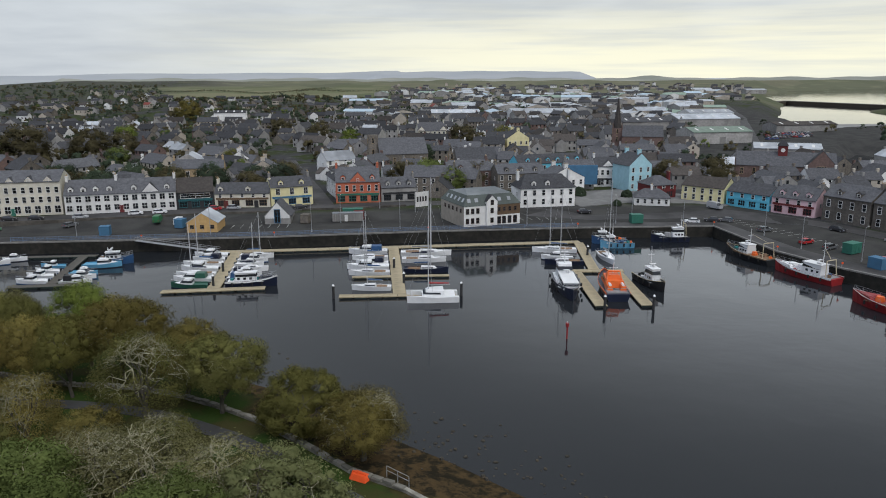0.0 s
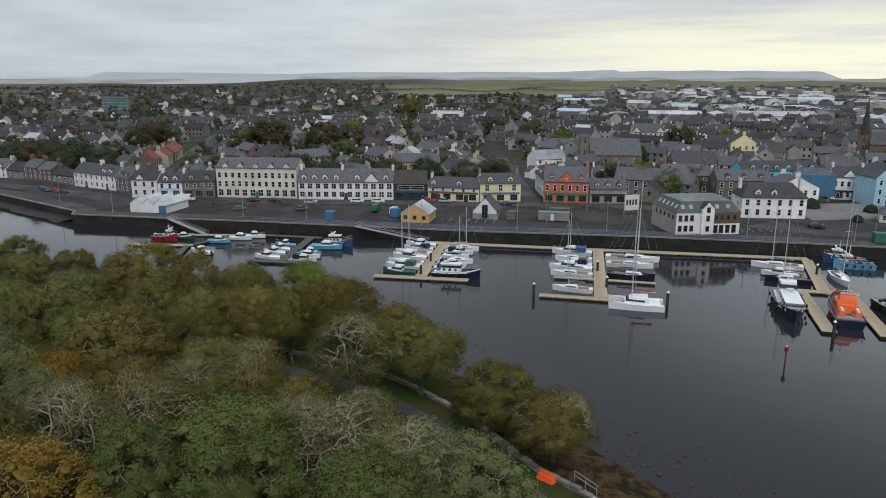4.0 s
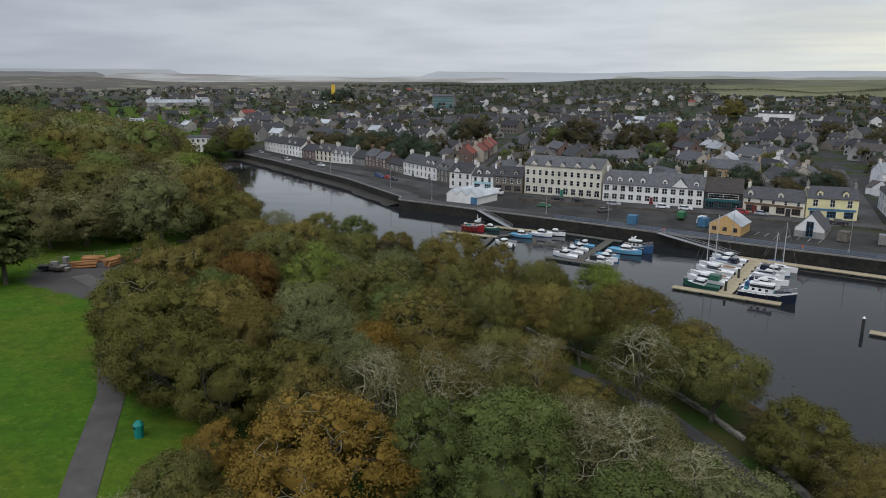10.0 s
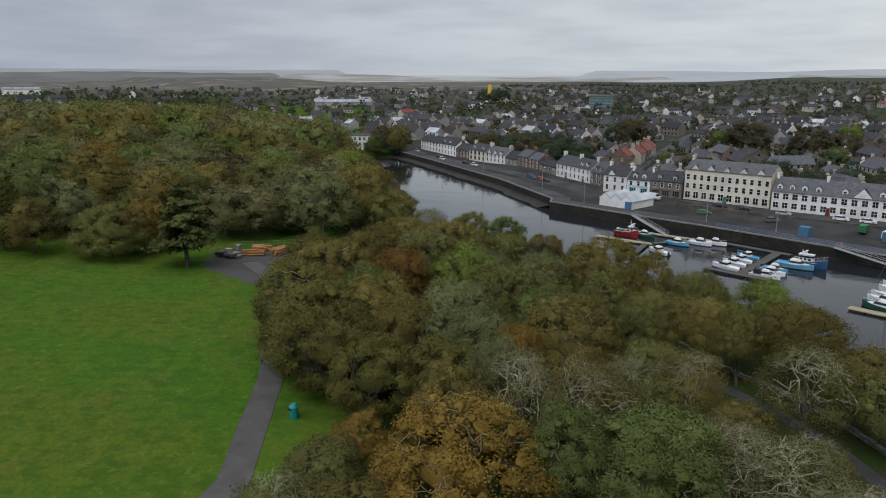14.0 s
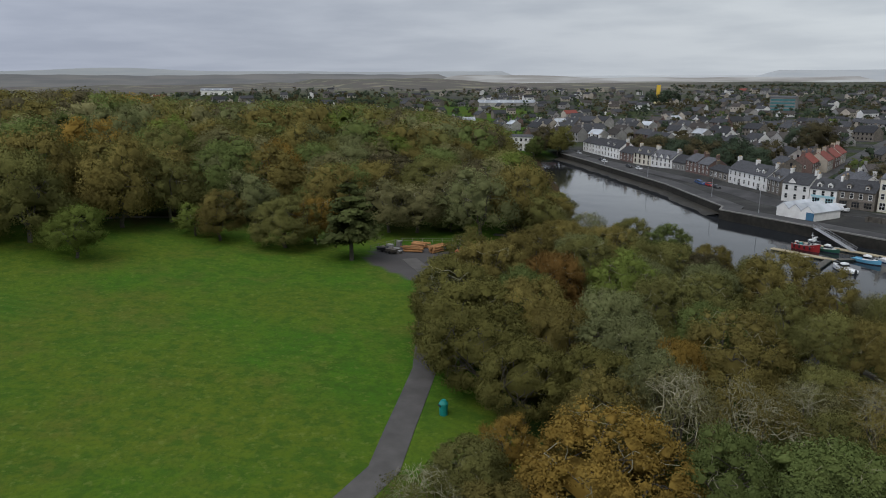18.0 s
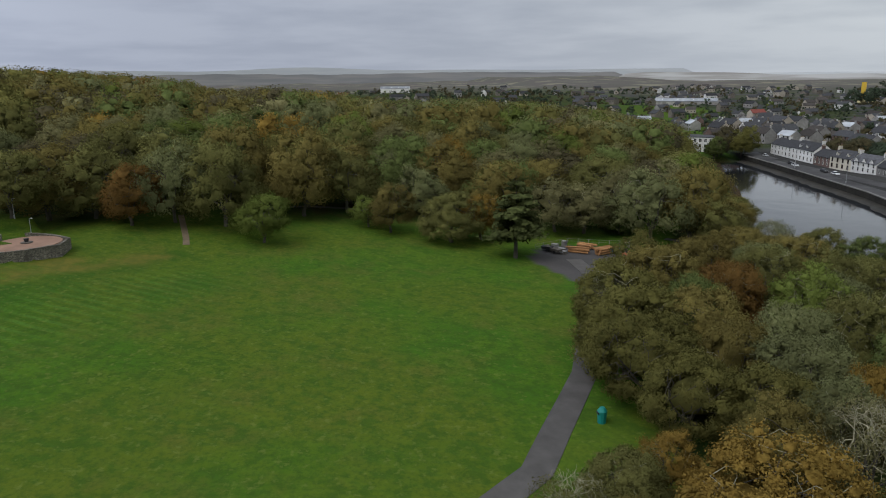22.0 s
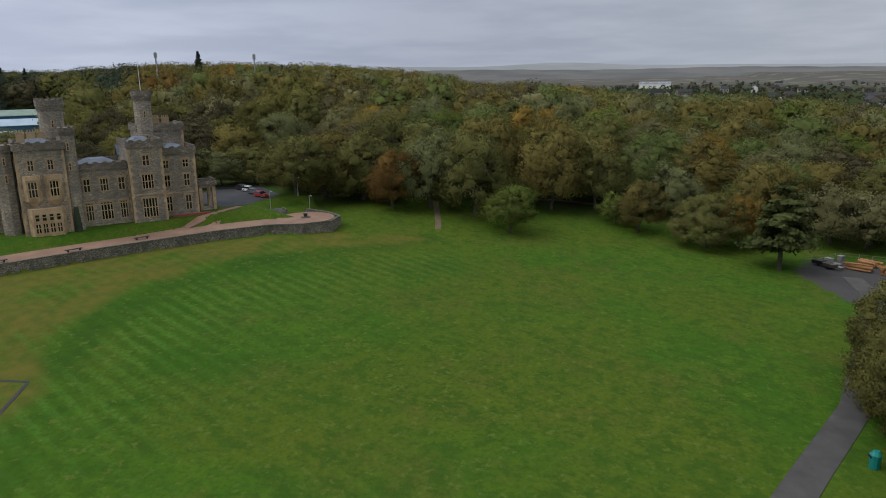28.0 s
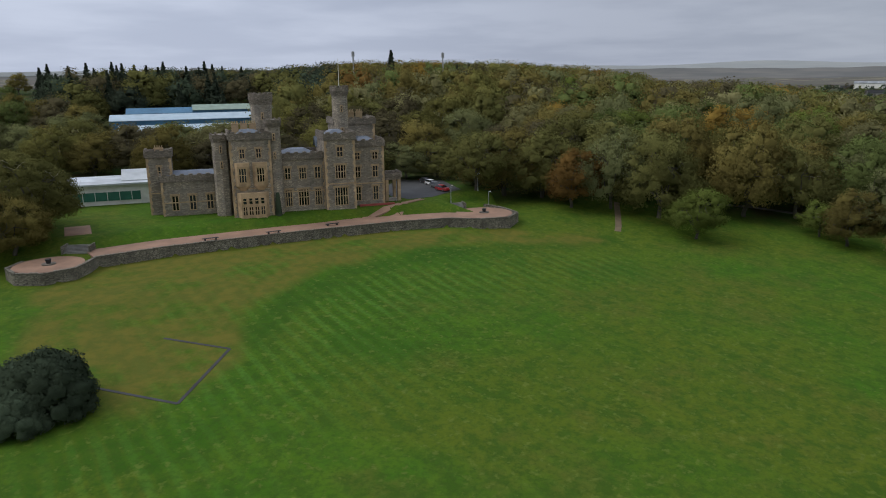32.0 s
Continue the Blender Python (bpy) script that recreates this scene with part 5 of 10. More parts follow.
def town_house(x, y, turn, k, group="houses of the town"):
    w, d, e, r, a, b, c, p, wa, ro, ch, wall, roof = town_meshes[k]
    ob = thing("house", pose(x, y, gz(x, y), 0, 0, turn) @ Matrix.Translation((-w / 2, -d / 2, 0)), "%s house under a %s roof" % ({"stone": "dark stone", "beige": "beige rendered", "grey": "grey rendered", "white": "white rendered", "brownstone": "brown stone"}[wall], {"slate": "grey slate", "slate2": "brown slate", "sheet": "pale sheet-metal"}.get(roof, roof)), "house", group)
    part("wall", wa, None, ob), part("roof", ro, None, ob)
    for xx in (0.5, w - 0.5):
        part("chimney", ch, None, ob, at=pose(xx, d / 2, r))
    n = max(2, int(w / 2.8))
    for i in range(n):
        for z in ((0.9, e - 1.6) if e > 4.4 else (0.9,)):
            part("window", win_unit, None, ob, at=pose(w * (i + 0.5) / n, 0, z))
    part("window", win_unit, None, ob, at=pose(0, d * 0.5, e - 0.4, 0, 0, -90))
    part("window", win_unit, None, ob, at=pose(w, d * 0.5, e - 0.4, 0, 0, 90))


def town_fill():
    n = 0
    wood_poly = WOODLAND
    for dist in np.geomspace(238, 620, 34):
        stepa = 13.5 / dist
        a = radians(-34)
        while a < radians(78):
            a += stepa * trng.uniform(0.9, 1.5)
            r = dist * trng.uniform(0.97, 1.03)
            x, y = -r * math.sin(a), r * math.cos(a)
            k = trng.randrange(len(town_meshes))
            if edge_distance(np.array([x]), np.array([y]), WATER)[0] < 40 or inside(np.array([x]), np.array([y]), wood_poly)[0] or any(inside(np.array([x]), np.array([y]), b)[0] for b in BAY):
                continue
            if (x > 0.36 * y and y > 322) or (x > 0.25 * y and y > 440 and trng.random() < 0.6):
                continue
            if any(edge_distance(np.array([x]), np.array([y]), rd, False)[0] < 9 for rd in ROADS) or not free(x, y, 6.0) or trng.random() < (0.24 if x > -0.12 * y else 0.5):
                continue
            turn = math.degrees(0.35 * math.sin(x * 0.012) + 0.3 * math.cos(y * 0.01)) + trng.choice((0, 0, 0, 90)) + trng.uniform(-6, 6)
            TAKEN.append((x, y, max(town_meshes[k][0], town_meshes[k][1]) * 0.5))
            SPOTS.append((x, y, turn, k))
    SPOTS.sort(key=lambda s: math.hypot(s[0], s[1]))
    for s in SPOTS[:100]:
        town_house(*s)


WOODLAND = [(-170, 120), (-206, 134), (-250, 160), (-300, 184), (-345, 212), (-420, 262), (-520, 225), (-660, 90), (-700, -400), (-100, -400), (-100, 0)]
town_fill()


def joined_town():
    """Houses far off, past counting: real walls and roofs, joined by their material."""
    rng = random.Random(8)
    bins = {}
    spots = []
    for dist in np.geomspace(620, 2300, 60):
        a = radians(-36)
        while a < radians(102):
            a += 17.0 / dist * rng.uniform(0.8, 1.9)
            r = dist * rng.uniform(0.985, 1.015)
            x, y = -r * math.sin(a), r * math.cos(a)
            spots.append((x, y, r, math.degrees(a)))
    px, py = np.array([s[0] for s in spots]), np.array([s[1] for s in spots])
    zz = ground_z(px, py)
    wetb = np.zeros(px.shape, bool)
    for b in BAY:
        wetb |= inside(px, py, b) | (edge_distance(px, py, b) < 14)
    wetb |= inside(px, py, WOODLAND) | inside(px, py, FIELD)
    dens = 0.5 + 0.5 * np.sin(px * 0.006 + 2) * np.cos(py * 0.005)
    for x, y, t, k in SPOTS[100:]:
        w, d, e, rr, a, b, c, p, *_, wall, roof = town_meshes[k]
        M = pose(x, y, gz(x, y), 0, 0, t) @ Matrix.Translation((-w / 2, -d / 2, 0))
        for key, s in (("w_" + wall, a), ("r_" + roof, b), ("w_" + wall, c), ("pane", p)):
            q = bins.setdefault(key, Shape())
            q.add([M @ Vector(v) for v in s.v], s.f)
    for (x, y, r, a), z, w_, dn in zip(spots, zz, wetb, dens):
        keep = 0.92 * (1 - step(1200, 2300, r)) * (0.55 + 0.45 * dn)
        if a > 7:
            keep *= (0.6 if a < 64 else 0.22) * (1 - step(1250, 1600, r))
        if w_ or z < 1 or (a < -19.5 and r < 1150) or rng.random() > keep * (0.8 if a < 6 else 0.5):
            continue
        big = a < 8 and rng.random() < 0.3 and r < 1500
        w, d = (rng.uniform(18, 46), rng.uniform(14, 26)) if big else (rng.uniform(8, 16), rng.uniform(6.5, 9))
        e = rng.uniform(4, 6) if big else rng.choice((2.8, 4.8, 5.2))
        rr = e + d * (0.12 if big else 0.36)
        wall = rng.choice(("white", "grey", "beige")) if big else rng.choice(("grey", "beige", "stone", "beige", "white", "stone", "grey"))
        roof = rng.choice(("sheet", "sheet", "sheet", "green", "slate", "blue")) if big else rng.choice(("slate", "slate", "slate2", "slate", "slate2", "slate", "slate", "red" if rng.random() < 0.12 else "slate"))
        t = rng.choice((0, 90)) + rng.uniform(-20, 20)
        M = pose(x, y, float(z), 0, 0, t)
        for key, s in (("w_" + wall, gable_body(w, d, e, rr)), ("r_" + roof, gable_roof(w, d, e, rr, 0.2))):
            b = bins.setdefault(key, Shape())
            b.add([M @ Vector(p) for p in s.v], s.f)
        p = bins.setdefault("pane", Shape())
        for i in range(3):
            xx = w * (i + 0.5) / 3
            s = Shape().box(xx - 0.5, -0.08, e * 0.45, xx + 0.5, 0.0, e * 0.45 + 1.3)
            p.add([M @ Vector(q) for q in s.v], s.f)
    for key, s in bins.items():
        mat = PANE if key == "pane" else HARL[key[2:]] if key[0] == "w" else ROOFS[key[2:]]
        tagged(part("far_houses", s, mat), "rows of far houses and sheds across the town", "houses", kind="stuff")


joined_town()

# trees among the houses
gaps = []
for dist in np.geomspace(252, 2300, 70):
    a = radians(-34)
    while a < radians(100):
        a += 8.0 / dist * (1 + dist / 1100) * trng.uniform(0.7, 1.8)
        r = dist * trng.uniform(0.98, 1.02)
        x, y = -r * math.sin(a), r * math.cos(a)
        right = math.degrees(a) < 5
        if trng.random() > (0.42 if right else 0.95) or (x > 120 and trng.random() < 0.7) or trng.random() < (step(2200, 2500, r) if 0.36 < a < 0.85 else step(1200, 1700, r)):
            continue
        gaps.append((x, y))
gx_, gy_ = np.array([p[0] for p in gaps]), np.array([p[1] for p in gaps])
bad = inside(gx_, gy_, WATER) | inside(gx_, gy_, WOODLAND) | (edge_distance(gx_, gy_, WATER) < 50) | inside(gx_, gy_, FIELD)
for b in BAY:
    bad |= inside(gx_, gy_, b) | (edge_distance(gx_, gy_, b) < 12)
for rd in ROADS + [STREET]:
    bad |= edge_distance(gx_, gy_, rd, False) < 8
near_taken = np.zeros(len(gaps), bool)
for x, y, r in TAKEN:
    near_taken |= (gx_ - x) ** 2 + (gy_ - y) ** 2 < max(r - 1.0, 3.0) ** 2
TOWNTREES = [g for g, k in zip(gaps, ~(bad | near_taken)) if k]
TOWNTREES += [(-450 + 370 * k / 130 + trng.uniform(-3, 3), 1142 - 66 * k / 130 + trng.uniform(-18, 4)) for k in range(131)]      # the belt below the field
HEDGES = [(-640 + 520 * k / 150, 1500 + 60 * k / 150 + trng.uniform(-3, 3)) for k in range(151)] + [(-330 + 60 * k / 60, 1130 + 700 * k / 60) for k in range(61)]


# ---------- trees ----------
def leaf_mesh(name, pos, facing, soft, size, rng, spread=0.6, core=None, rough=0.35):
    """Small three-cornered leaf clumps at the given places, shaded by the rounded outline of their puffs."""
    n = len(pos)
    nrm = facing + rng.normal(0, spread, (n, 3))
    nrm *= np.where((nrm * soft).sum(1) < 0, -1, 1)[:, None]
    nrm /= np.linalg.norm(nrm, axis=1)[:, None] + 1e-9
    u = np.cross(nrm, rng.normal(0, 1, (n, 3)))
    u /= np.linalg.norm(u, axis=1)[:, None] + 1e-9
    w = np.cross(nrm, u)
    s = (size * rng.uniform(0.6, 1.3, n))[:, None]
    v = np.stack([pos + u * s * 1.2, pos - u * s * 0.5 + w * s * 0.8, pos - u * s * 0.5 - w * s * 0.8], 1).reshape(-1, 3)
    shade = soft + rough * nrm
    shade /= np.linalg.norm(shade, axis=1)[:, None] + 1e-9
    shade = np.repeat(shade, 3, 0)
    if core is not None:
        v, shade = np.concatenate([v, core[0]]), np.concatenate([shade, core[1]])
    return tri_mesh(name, v, shade)


def ico():
    p = (1 + 5 ** 0.5) / 2
    v = np.array([(-1, p, 0), (1, p, 0), (-1, -p, 0), (1, -p, 0), (0, -1, p), (0, 1, p), (0, -1, -p), (0, 1, -p), (p, 0, -1), (p, 0, 1), (-p, 0, -1), (-p, 0, 1)]) / math.hypot(1, p)
    f = [t for t in itertools.combinations(range(12), 3) if all(np.linalg.norm(v[a] - v[b]) < 1.1 for a, b in itertools.combinations(t, 2))]
    f = [t if np.dot(np.cross(v[t[1]] - v[t[0]], v[t[2]] - v[t[0]]), v[t[0]]) > 0 else t[::-1] for t in f]
    return v, np.array(f)


ICO_V, ICO_F = ico()


def inner(cent, rad, mid, R, rng, dense, whole=0.7):
    """The dense inner foliage of each puff: a lumpy mass just under the outer leaves."""
    V, N = [], []
    for c, r in zip(cent, rad):
        turn = np.array(Matrix.Rotation(rng.uniform(0, 6.28), 3, Vector(rng.normal(0, 1, 3)).normalized()))
        d = ICO_V @ turn.T
        p = c + d * (r * (rng.uniform(0.4, 0.9, 12) + dense))[:, None] * np.array([1.1, 1.1, 0.85])
        p[:, 2] = np.maximum(p[:, 2], 0.15)
        n = d + whole * (p - mid) / R
        n /= np.linalg.norm(n, axis=1)[:, None]
        V.append(p[ICO_F.ravel()])
        N.append(n[ICO_F.ravel()])
    return np.concatenate(V), np.concatenate(N)


def tri_mesh(name, v, normals):
    n = len(v)
    me = bpy.data.meshes.new(name)
    me.vertices.add(n)
    me.vertices.foreach_set("co", v.astype(np.float32).ravel())
    me.loops.add(n)
    me.polygons.add(n // 3)
    me.loops.foreach_set("vertex_index", np.arange(n, dtype=np.int32))
    me.polygons.foreach_set("loop_start", np.arange(n // 3, dtype=np.int32) * 3)
    me.update(calc_edges=True)
    me.attributes.new("custom_normal", "FLOAT_VECTOR", "POINT").data.foreach_set("vector", normals.astype(np.float32).ravel())
    return me


def bough(shape, a, b, r0, r1, rng, n=3, sides=5, bend=0.12):
    """A bent, tapering limb. Returns its joints."""
    a, b = np.array(a, float), np.array(b, float)
    L = np.linalg.norm(b - a)
    pts = [a + (b - a) * t / n + (rng.normal(0, bend * L, 3) * (0 < t < n)) for t in range(n + 1)]
    for t in range(n):
        shape.tube(pts[t], pts[t + 1], r0 + (r1 - r0) * t / n, r0 + (r1 - r0) * (t + 1) / n, sides)
    return pts


def broadleaf(seed, R, H, leaves, size, bare=0.0, puffs=60, trunk=0.34, low=0.12, twigs=1.0, limbs=7, lump=0.13, core=0.0):
    """Meshes of one tree kind: a trunk that forks again and again, pale outer twigs, and a domed crown of leaf clumps in uneven puffs."""
    rng = np.random.default_rng(seed)
    wood, twig = Shape(), Shape()
    cb = H * low
    mid = np.array([0, 0, cb + (H - cb) * 0.36])
    waves = [(rng.normal(0, 1, 3) * rng.uniform(1.2, 2.8), rng.uniform(0, 6.28)) for _ in range(5)]

    def skin(d):
        """The crown's outline in a direction: a dome with uneven swellings."""
        d = d / np.linalg.norm(d, axis=-1, keepdims=True)
        f = 1 + lump * sum(np.sin(d @ w + p) for w, p in waves) / 1.6
        ax = np.where(d[..., 2:] > 0, H - mid[2], mid[2] - cb)
        return d * f[..., None] * np.concatenate([np.full(d.shape[:-1] + (2,), R), ax], -1)

    fork = H * rng.uniform(0.16, 0.24)
    bough(wood, (0, 0, -0.6), (0.05 * R * rng.normal(), 0.05 * R * rng.normal(), fork), trunk * 1.3, trunk * 0.95, rng, 3, 7, 0.03)
    for k in range(limbs):
        a = 2.4 * k + rng.uniform(-0.4, 0.4)
        d1 = np.array([math.cos(a), math.sin(a), rng.uniform(0.1, 1.6)])
        e1 = mid + skin(d1) * rng.uniform(0.45, 0.58)
        bough(wood, (0, 0, fork * rng.uniform(0.75, 1.0)), e1, trunk * 0.55, trunk * 0.27, rng, 3, 5, 0.06)
        if not twigs:
            continue
        for _ in range(3 + (bare > 0.5)):
            d2 = d1 / np.linalg.norm(d1) + rng.normal(0, 0.42, 3)
            d2[2] = abs(d2[2]) + 0.05
            e2 = mid + skin(d2) * rng.uniform(0.74, 0.86)
            bough(twig if bare > 0.5 else wood, e1, e2, trunk * 0.2, 0.045, rng, 3, 4, 0.08)
            for _ in range(int(twigs * (2 + 3 * bare))):
                d3 = d2 / np.linalg.norm(d2) + rng.normal(0, 0.24, 3)
                e3 = mid + skin(d3) * rng.uniform(0.84, 0.92 + 0.14 * bare)
                j = bough(twig if bare > 0.2 else wood, e2, e3, 0.042, 0.022, rng, 3, 3, 0.11)
                for _ in range(int(twigs * 4.2 * bare)):
                    e4 = mid + skin(d3 / np.linalg.norm(d3) + rng.normal(0, 0.11, 3)) * rng.uniform(0.9, 1.06)
                    bough(twig, j[rng.integers(1, 3)], e4, 0.024, 0.011, rng, 2, 3, 0.13)
    # puffs spread evenly over the dome
    i = np.arange(puffs)
    z = 1 - (i + 0.5) / puffs * (1.62 if twigs else 1.5)
    a = i * 2.39996 + rng.normal(0, 0.35, puffs)
    d = np.stack([np.sqrt(np.maximum(1 - z * z, 0)) * np.cos(a), np.sqrt(np.maximum(1 - z * z, 0)) * np.sin(a), z], 1) + rng.normal(0, 0.07, (puffs, 3))
    d /= np.linalg.norm(d, axis=1)[:, None]
    cent = mid + skin(d) * rng.uniform(0.76, 0.9, puffs)[:, None]
    rad = R * rng.uniform(0.8, 1.35, puffs) * 1.75 / math.sqrt(puffs)
    n = int(leaves * (1 - 0.5 * bare))
    # leaves sit in sprays on the outer side of each puff
    sprays = max(puffs * 6, n // 6)
    sp = rng.choice(puffs, sprays, p=rad ** 2 / (rad ** 2).sum())
    q = rng.normal(0, 1, (sprays, 3)) + 0.9 * d[sp] + np.array([0, 0, 0.35])
    q /= np.linalg.norm(q, axis=1)[:, None]
    seat = cent[sp] + q * (rad[sp] * rng.uniform(0.8, 1.1, sprays))[:, None] * np.array([1.05, 1.05, 0.85])
    which = rng.integers(0, sprays, n)
    pos = seat[which] + rng.normal(0, 1, (n, 3)) * (rad[sp][which] * 0.22 + size * 0.8)[:, None] * np.array([1, 1, 0.7])
    pos[:, 2] = np.maximum(pos[:, 2], 0.25 + 0.6 * rng.random(n))
    whole = 0.8 if twigs >= 1 else 1.5
    soft = q[which] + whole * (pos - mid) / np.array([R, R, H * 0.6])
    soft /= np.linalg.norm(soft, axis=1)[:, None]
    if bare > 0.5:
        return wood, twig, leaf_mesh("crown", pos, q[which], soft, size, rng, rough=0.3)
    full = inner(np.concatenate([cent, [mid + np.array([0, 0, 0.1 * H])]]), np.concatenate([rad * (1 - 0.3 * bare), [R * 0.8]]), mid, R, rng, core, whole)
    return wood, twig, leaf_mesh("crown", pos, q[which], soft, size, rng, rough=0.22 if twigs >= 1 else 0.12, core=full)


def conifer(seed, R, H, leaves, size, tiers=11, flat=False):
    rng = np.random.default_rng(seed)
    wood = Shape()
    bough(wood, (0, 0, -0.5), (0, 0, H * 0.97), 0.028 * H, 0.03, rng, 5, 6, 0.004)
    P, O = [], []
    for t in range(tiers):
        f = (t + 0.5) / tiers
        z = H * (0.2 + 0.78 * f)
        rr = R * ((1 - f) ** (0.5 if flat else 0.85)) * rng.uniform(0.8, 1.1)
        for k in range(8 if flat else 9):
            if not flat:
                z = H * (0.16 + 0.82 * f) + rng.normal(0, 0.25)
            a = rng.uniform(0, 2 * math.pi)
            L = rr * rng.uniform(0.65, 1.1)
            tip = np.array([L * math.cos(a), L * math.sin(a), z + (0.1 if flat else -0.28) * L])
            base = np.array([0, 0, z])
            wood.tube(base, tip, 0.07, 0.02, 3)
            n = max(4, int(leaves / tiers / 9 * (0.4 + 1.2 * (1 - f))))
            s = rng.uniform(0.2, 1.0, n)[:, None]
            P.append(base + (tip - base) * s + rng.normal(0, 1, (n, 3)) * np.array([0.16 * L, 0.16 * L, 0.06 * L if flat else 0.08 * L]))
            O.append(np.tile([0.7 * math.cos(a), 0.7 * math.sin(a), 0.8], (n, 1)))
    P, O = np.concatenate(P), np.concatenate(O)
    return wood, None, leaf_mesh("crown", P, O, O, size, rng, 0.4)


TREE_KINDS = {}


def tree_kind(key, made):
    """The trunk with its limbs and pale outer twigs in one mesh, and the crown."""
    wood, twig, crown = made
    crown.materials.append(None)
    n = len(wood.f)
    if twig:
        wood.add(twig.v, twig.f)
    me = wood.mesh("trunk", BARK)
    me.materials.append(TWIG)
    ix = np.zeros(len(me.polygons), np.int32)
    ix[n:] = 1
    me.polygons.foreach_set("material_index", ix)
    TREE_KINDS[key] = (me, crown)


def dome(seed, R, H, leaves, size, puffs):
    """A dense rounded shrub whose foliage reaches the ground."""
    rng = np.random.default_rng(seed)
    wood = Shape().tube((0, 0, -0.4), (0, 0, H * 0.6), 0.25, 0.1, 6)
    d = rng.normal(0, 1, (puffs, 3))
    d[:, 2] = np.abs(d[:, 2]) * 1.1
    d /= np.linalg.norm(d, axis=1)[:, None]
    cent = d * np.array([R * 0.8, R * 0.8, H * 0.82]) * rng.uniform(0.9, 1.04, puffs)[:, None]
    rad = R * rng.uniform(0.2, 0.3, puffs)
    which = rng.integers(0, puffs, leaves)
    q = rng.normal(0, 1, (leaves, 3)) + 0.8 * d[which]
    q /= np.linalg.norm(q, axis=1)[:, None]
    pos = cent[which] + q * (rad[which] * rng.uniform(0.7, 1.1, leaves))[:, None]
    pos[:, 2] = np.maximum(pos[:, 2], 0.1)
    return wood, None, leaf_mesh("crown", pos, q, q + d[which], size, rng, core=inner(cent, rad, np.zeros(3), R, rng, 0.15))


for i in range(4):
    tree_kind("near%d" % i, broadleaf(100 + i, 7.0, 12.6, 34000, 0.122, bare=(0.22, 0.3, 0.12, 0.21)[i], puffs=170, low=(0.1, 0.16, 0.03, 0.1)[i], core=-0.12))
for i in range(2):
    tree_kind("shore%d" % i, broadleaf(130 + i, 7.0, 12.6, 24000, 0.122, bare=0.25, puffs=90, low=0.4, core=-0.15))
for i in range(2):
    tree_kind("bare%d" % i, broadleaf(120 + i, 6.6, 11.5, 24000, 0.115, bare=0.8, puffs=64, low=0.2))
for i in range(5):
    tree_kind("mid%d" % i, broadleaf(140 + i, 6.6, 13.5, 9500, 0.19, bare=(0.0, 0.1, 0.0, 0.35, 0.0)[i], puffs=58, low=(0.06, 0.16, 0.1, 0.14, 0.02)[i], twigs=0.6, limbs=5, core=-0.1))
for i in range(4):
    tree_kind("far%d" % i, broadleaf(160 + i, 6.6, 12.5, 1500, 0.33, puffs=26, low=0.0, twigs=0, limbs=0, core=-0.1))
for i in range(4):
    tree_kind("tiny%d" % i, dome(165 + i, 5.4 + 0.3 * i, 8.4 - 0.5 * i, 230, 0.38, 11))

tree_kind("shrub", dome(170, 5.2, 6.2, 16000, 0.15, 110))
tree_kind("fir", conifer(180, 4.6, 19.0, 5200, 0.5, 24))
tree_kind("cedar", conifer(181, 7.0, 16.0, 14000, 0.36, 10, True))

WORDS = {"green": "green", "bright": "bright green", "olive": "olive-green", "brown": "brown-leaved autumn", "orange": "orange-leaved autumn", "rust": "rust-red autumn",
         "grey": "thin, half-bare greyish", "sage": "grey-green", "fir": "dark", "cedar": "dark green", "holly": "dark green", "umber": "dark brownish", "beech": "dark olive-brown"}
TREES = []


def tree(kind, colour, x, y, scale=1.0, tall=1.0, turn=None, z=None, group="trees of the castle wood", label=""):
    trunk, crown = TREE_KINDS[kind]
    z = gz(x, y) if z is None else z
    turn = random.uniform(0, 360) if turn is None else turn
    name = "shrub" if kind == "shrub" else "tree"
    ob = thing(name, pose(x, y, z, 0, 0, turn) @ Matrix.Diagonal((scale, scale, scale * tall, 1)),
               label or "%s %s with an uneven, gappy crown" % (WORDS[colour], {"fir": "fir tree", "cedar": "cedar tree", "shrub": "rounded shrub"}.get(kind, "deciduous tree")),
               "shrub" if kind == "shrub" else "tree", group)
    part("trunk", trunk, None, ob)
    c = part("crown", crown, None, ob)
    c.material_slots[0].link = "OBJECT"
    c.material_slots[0].material = LEAF[colour]
    TREES.append((x, y))
    return ob


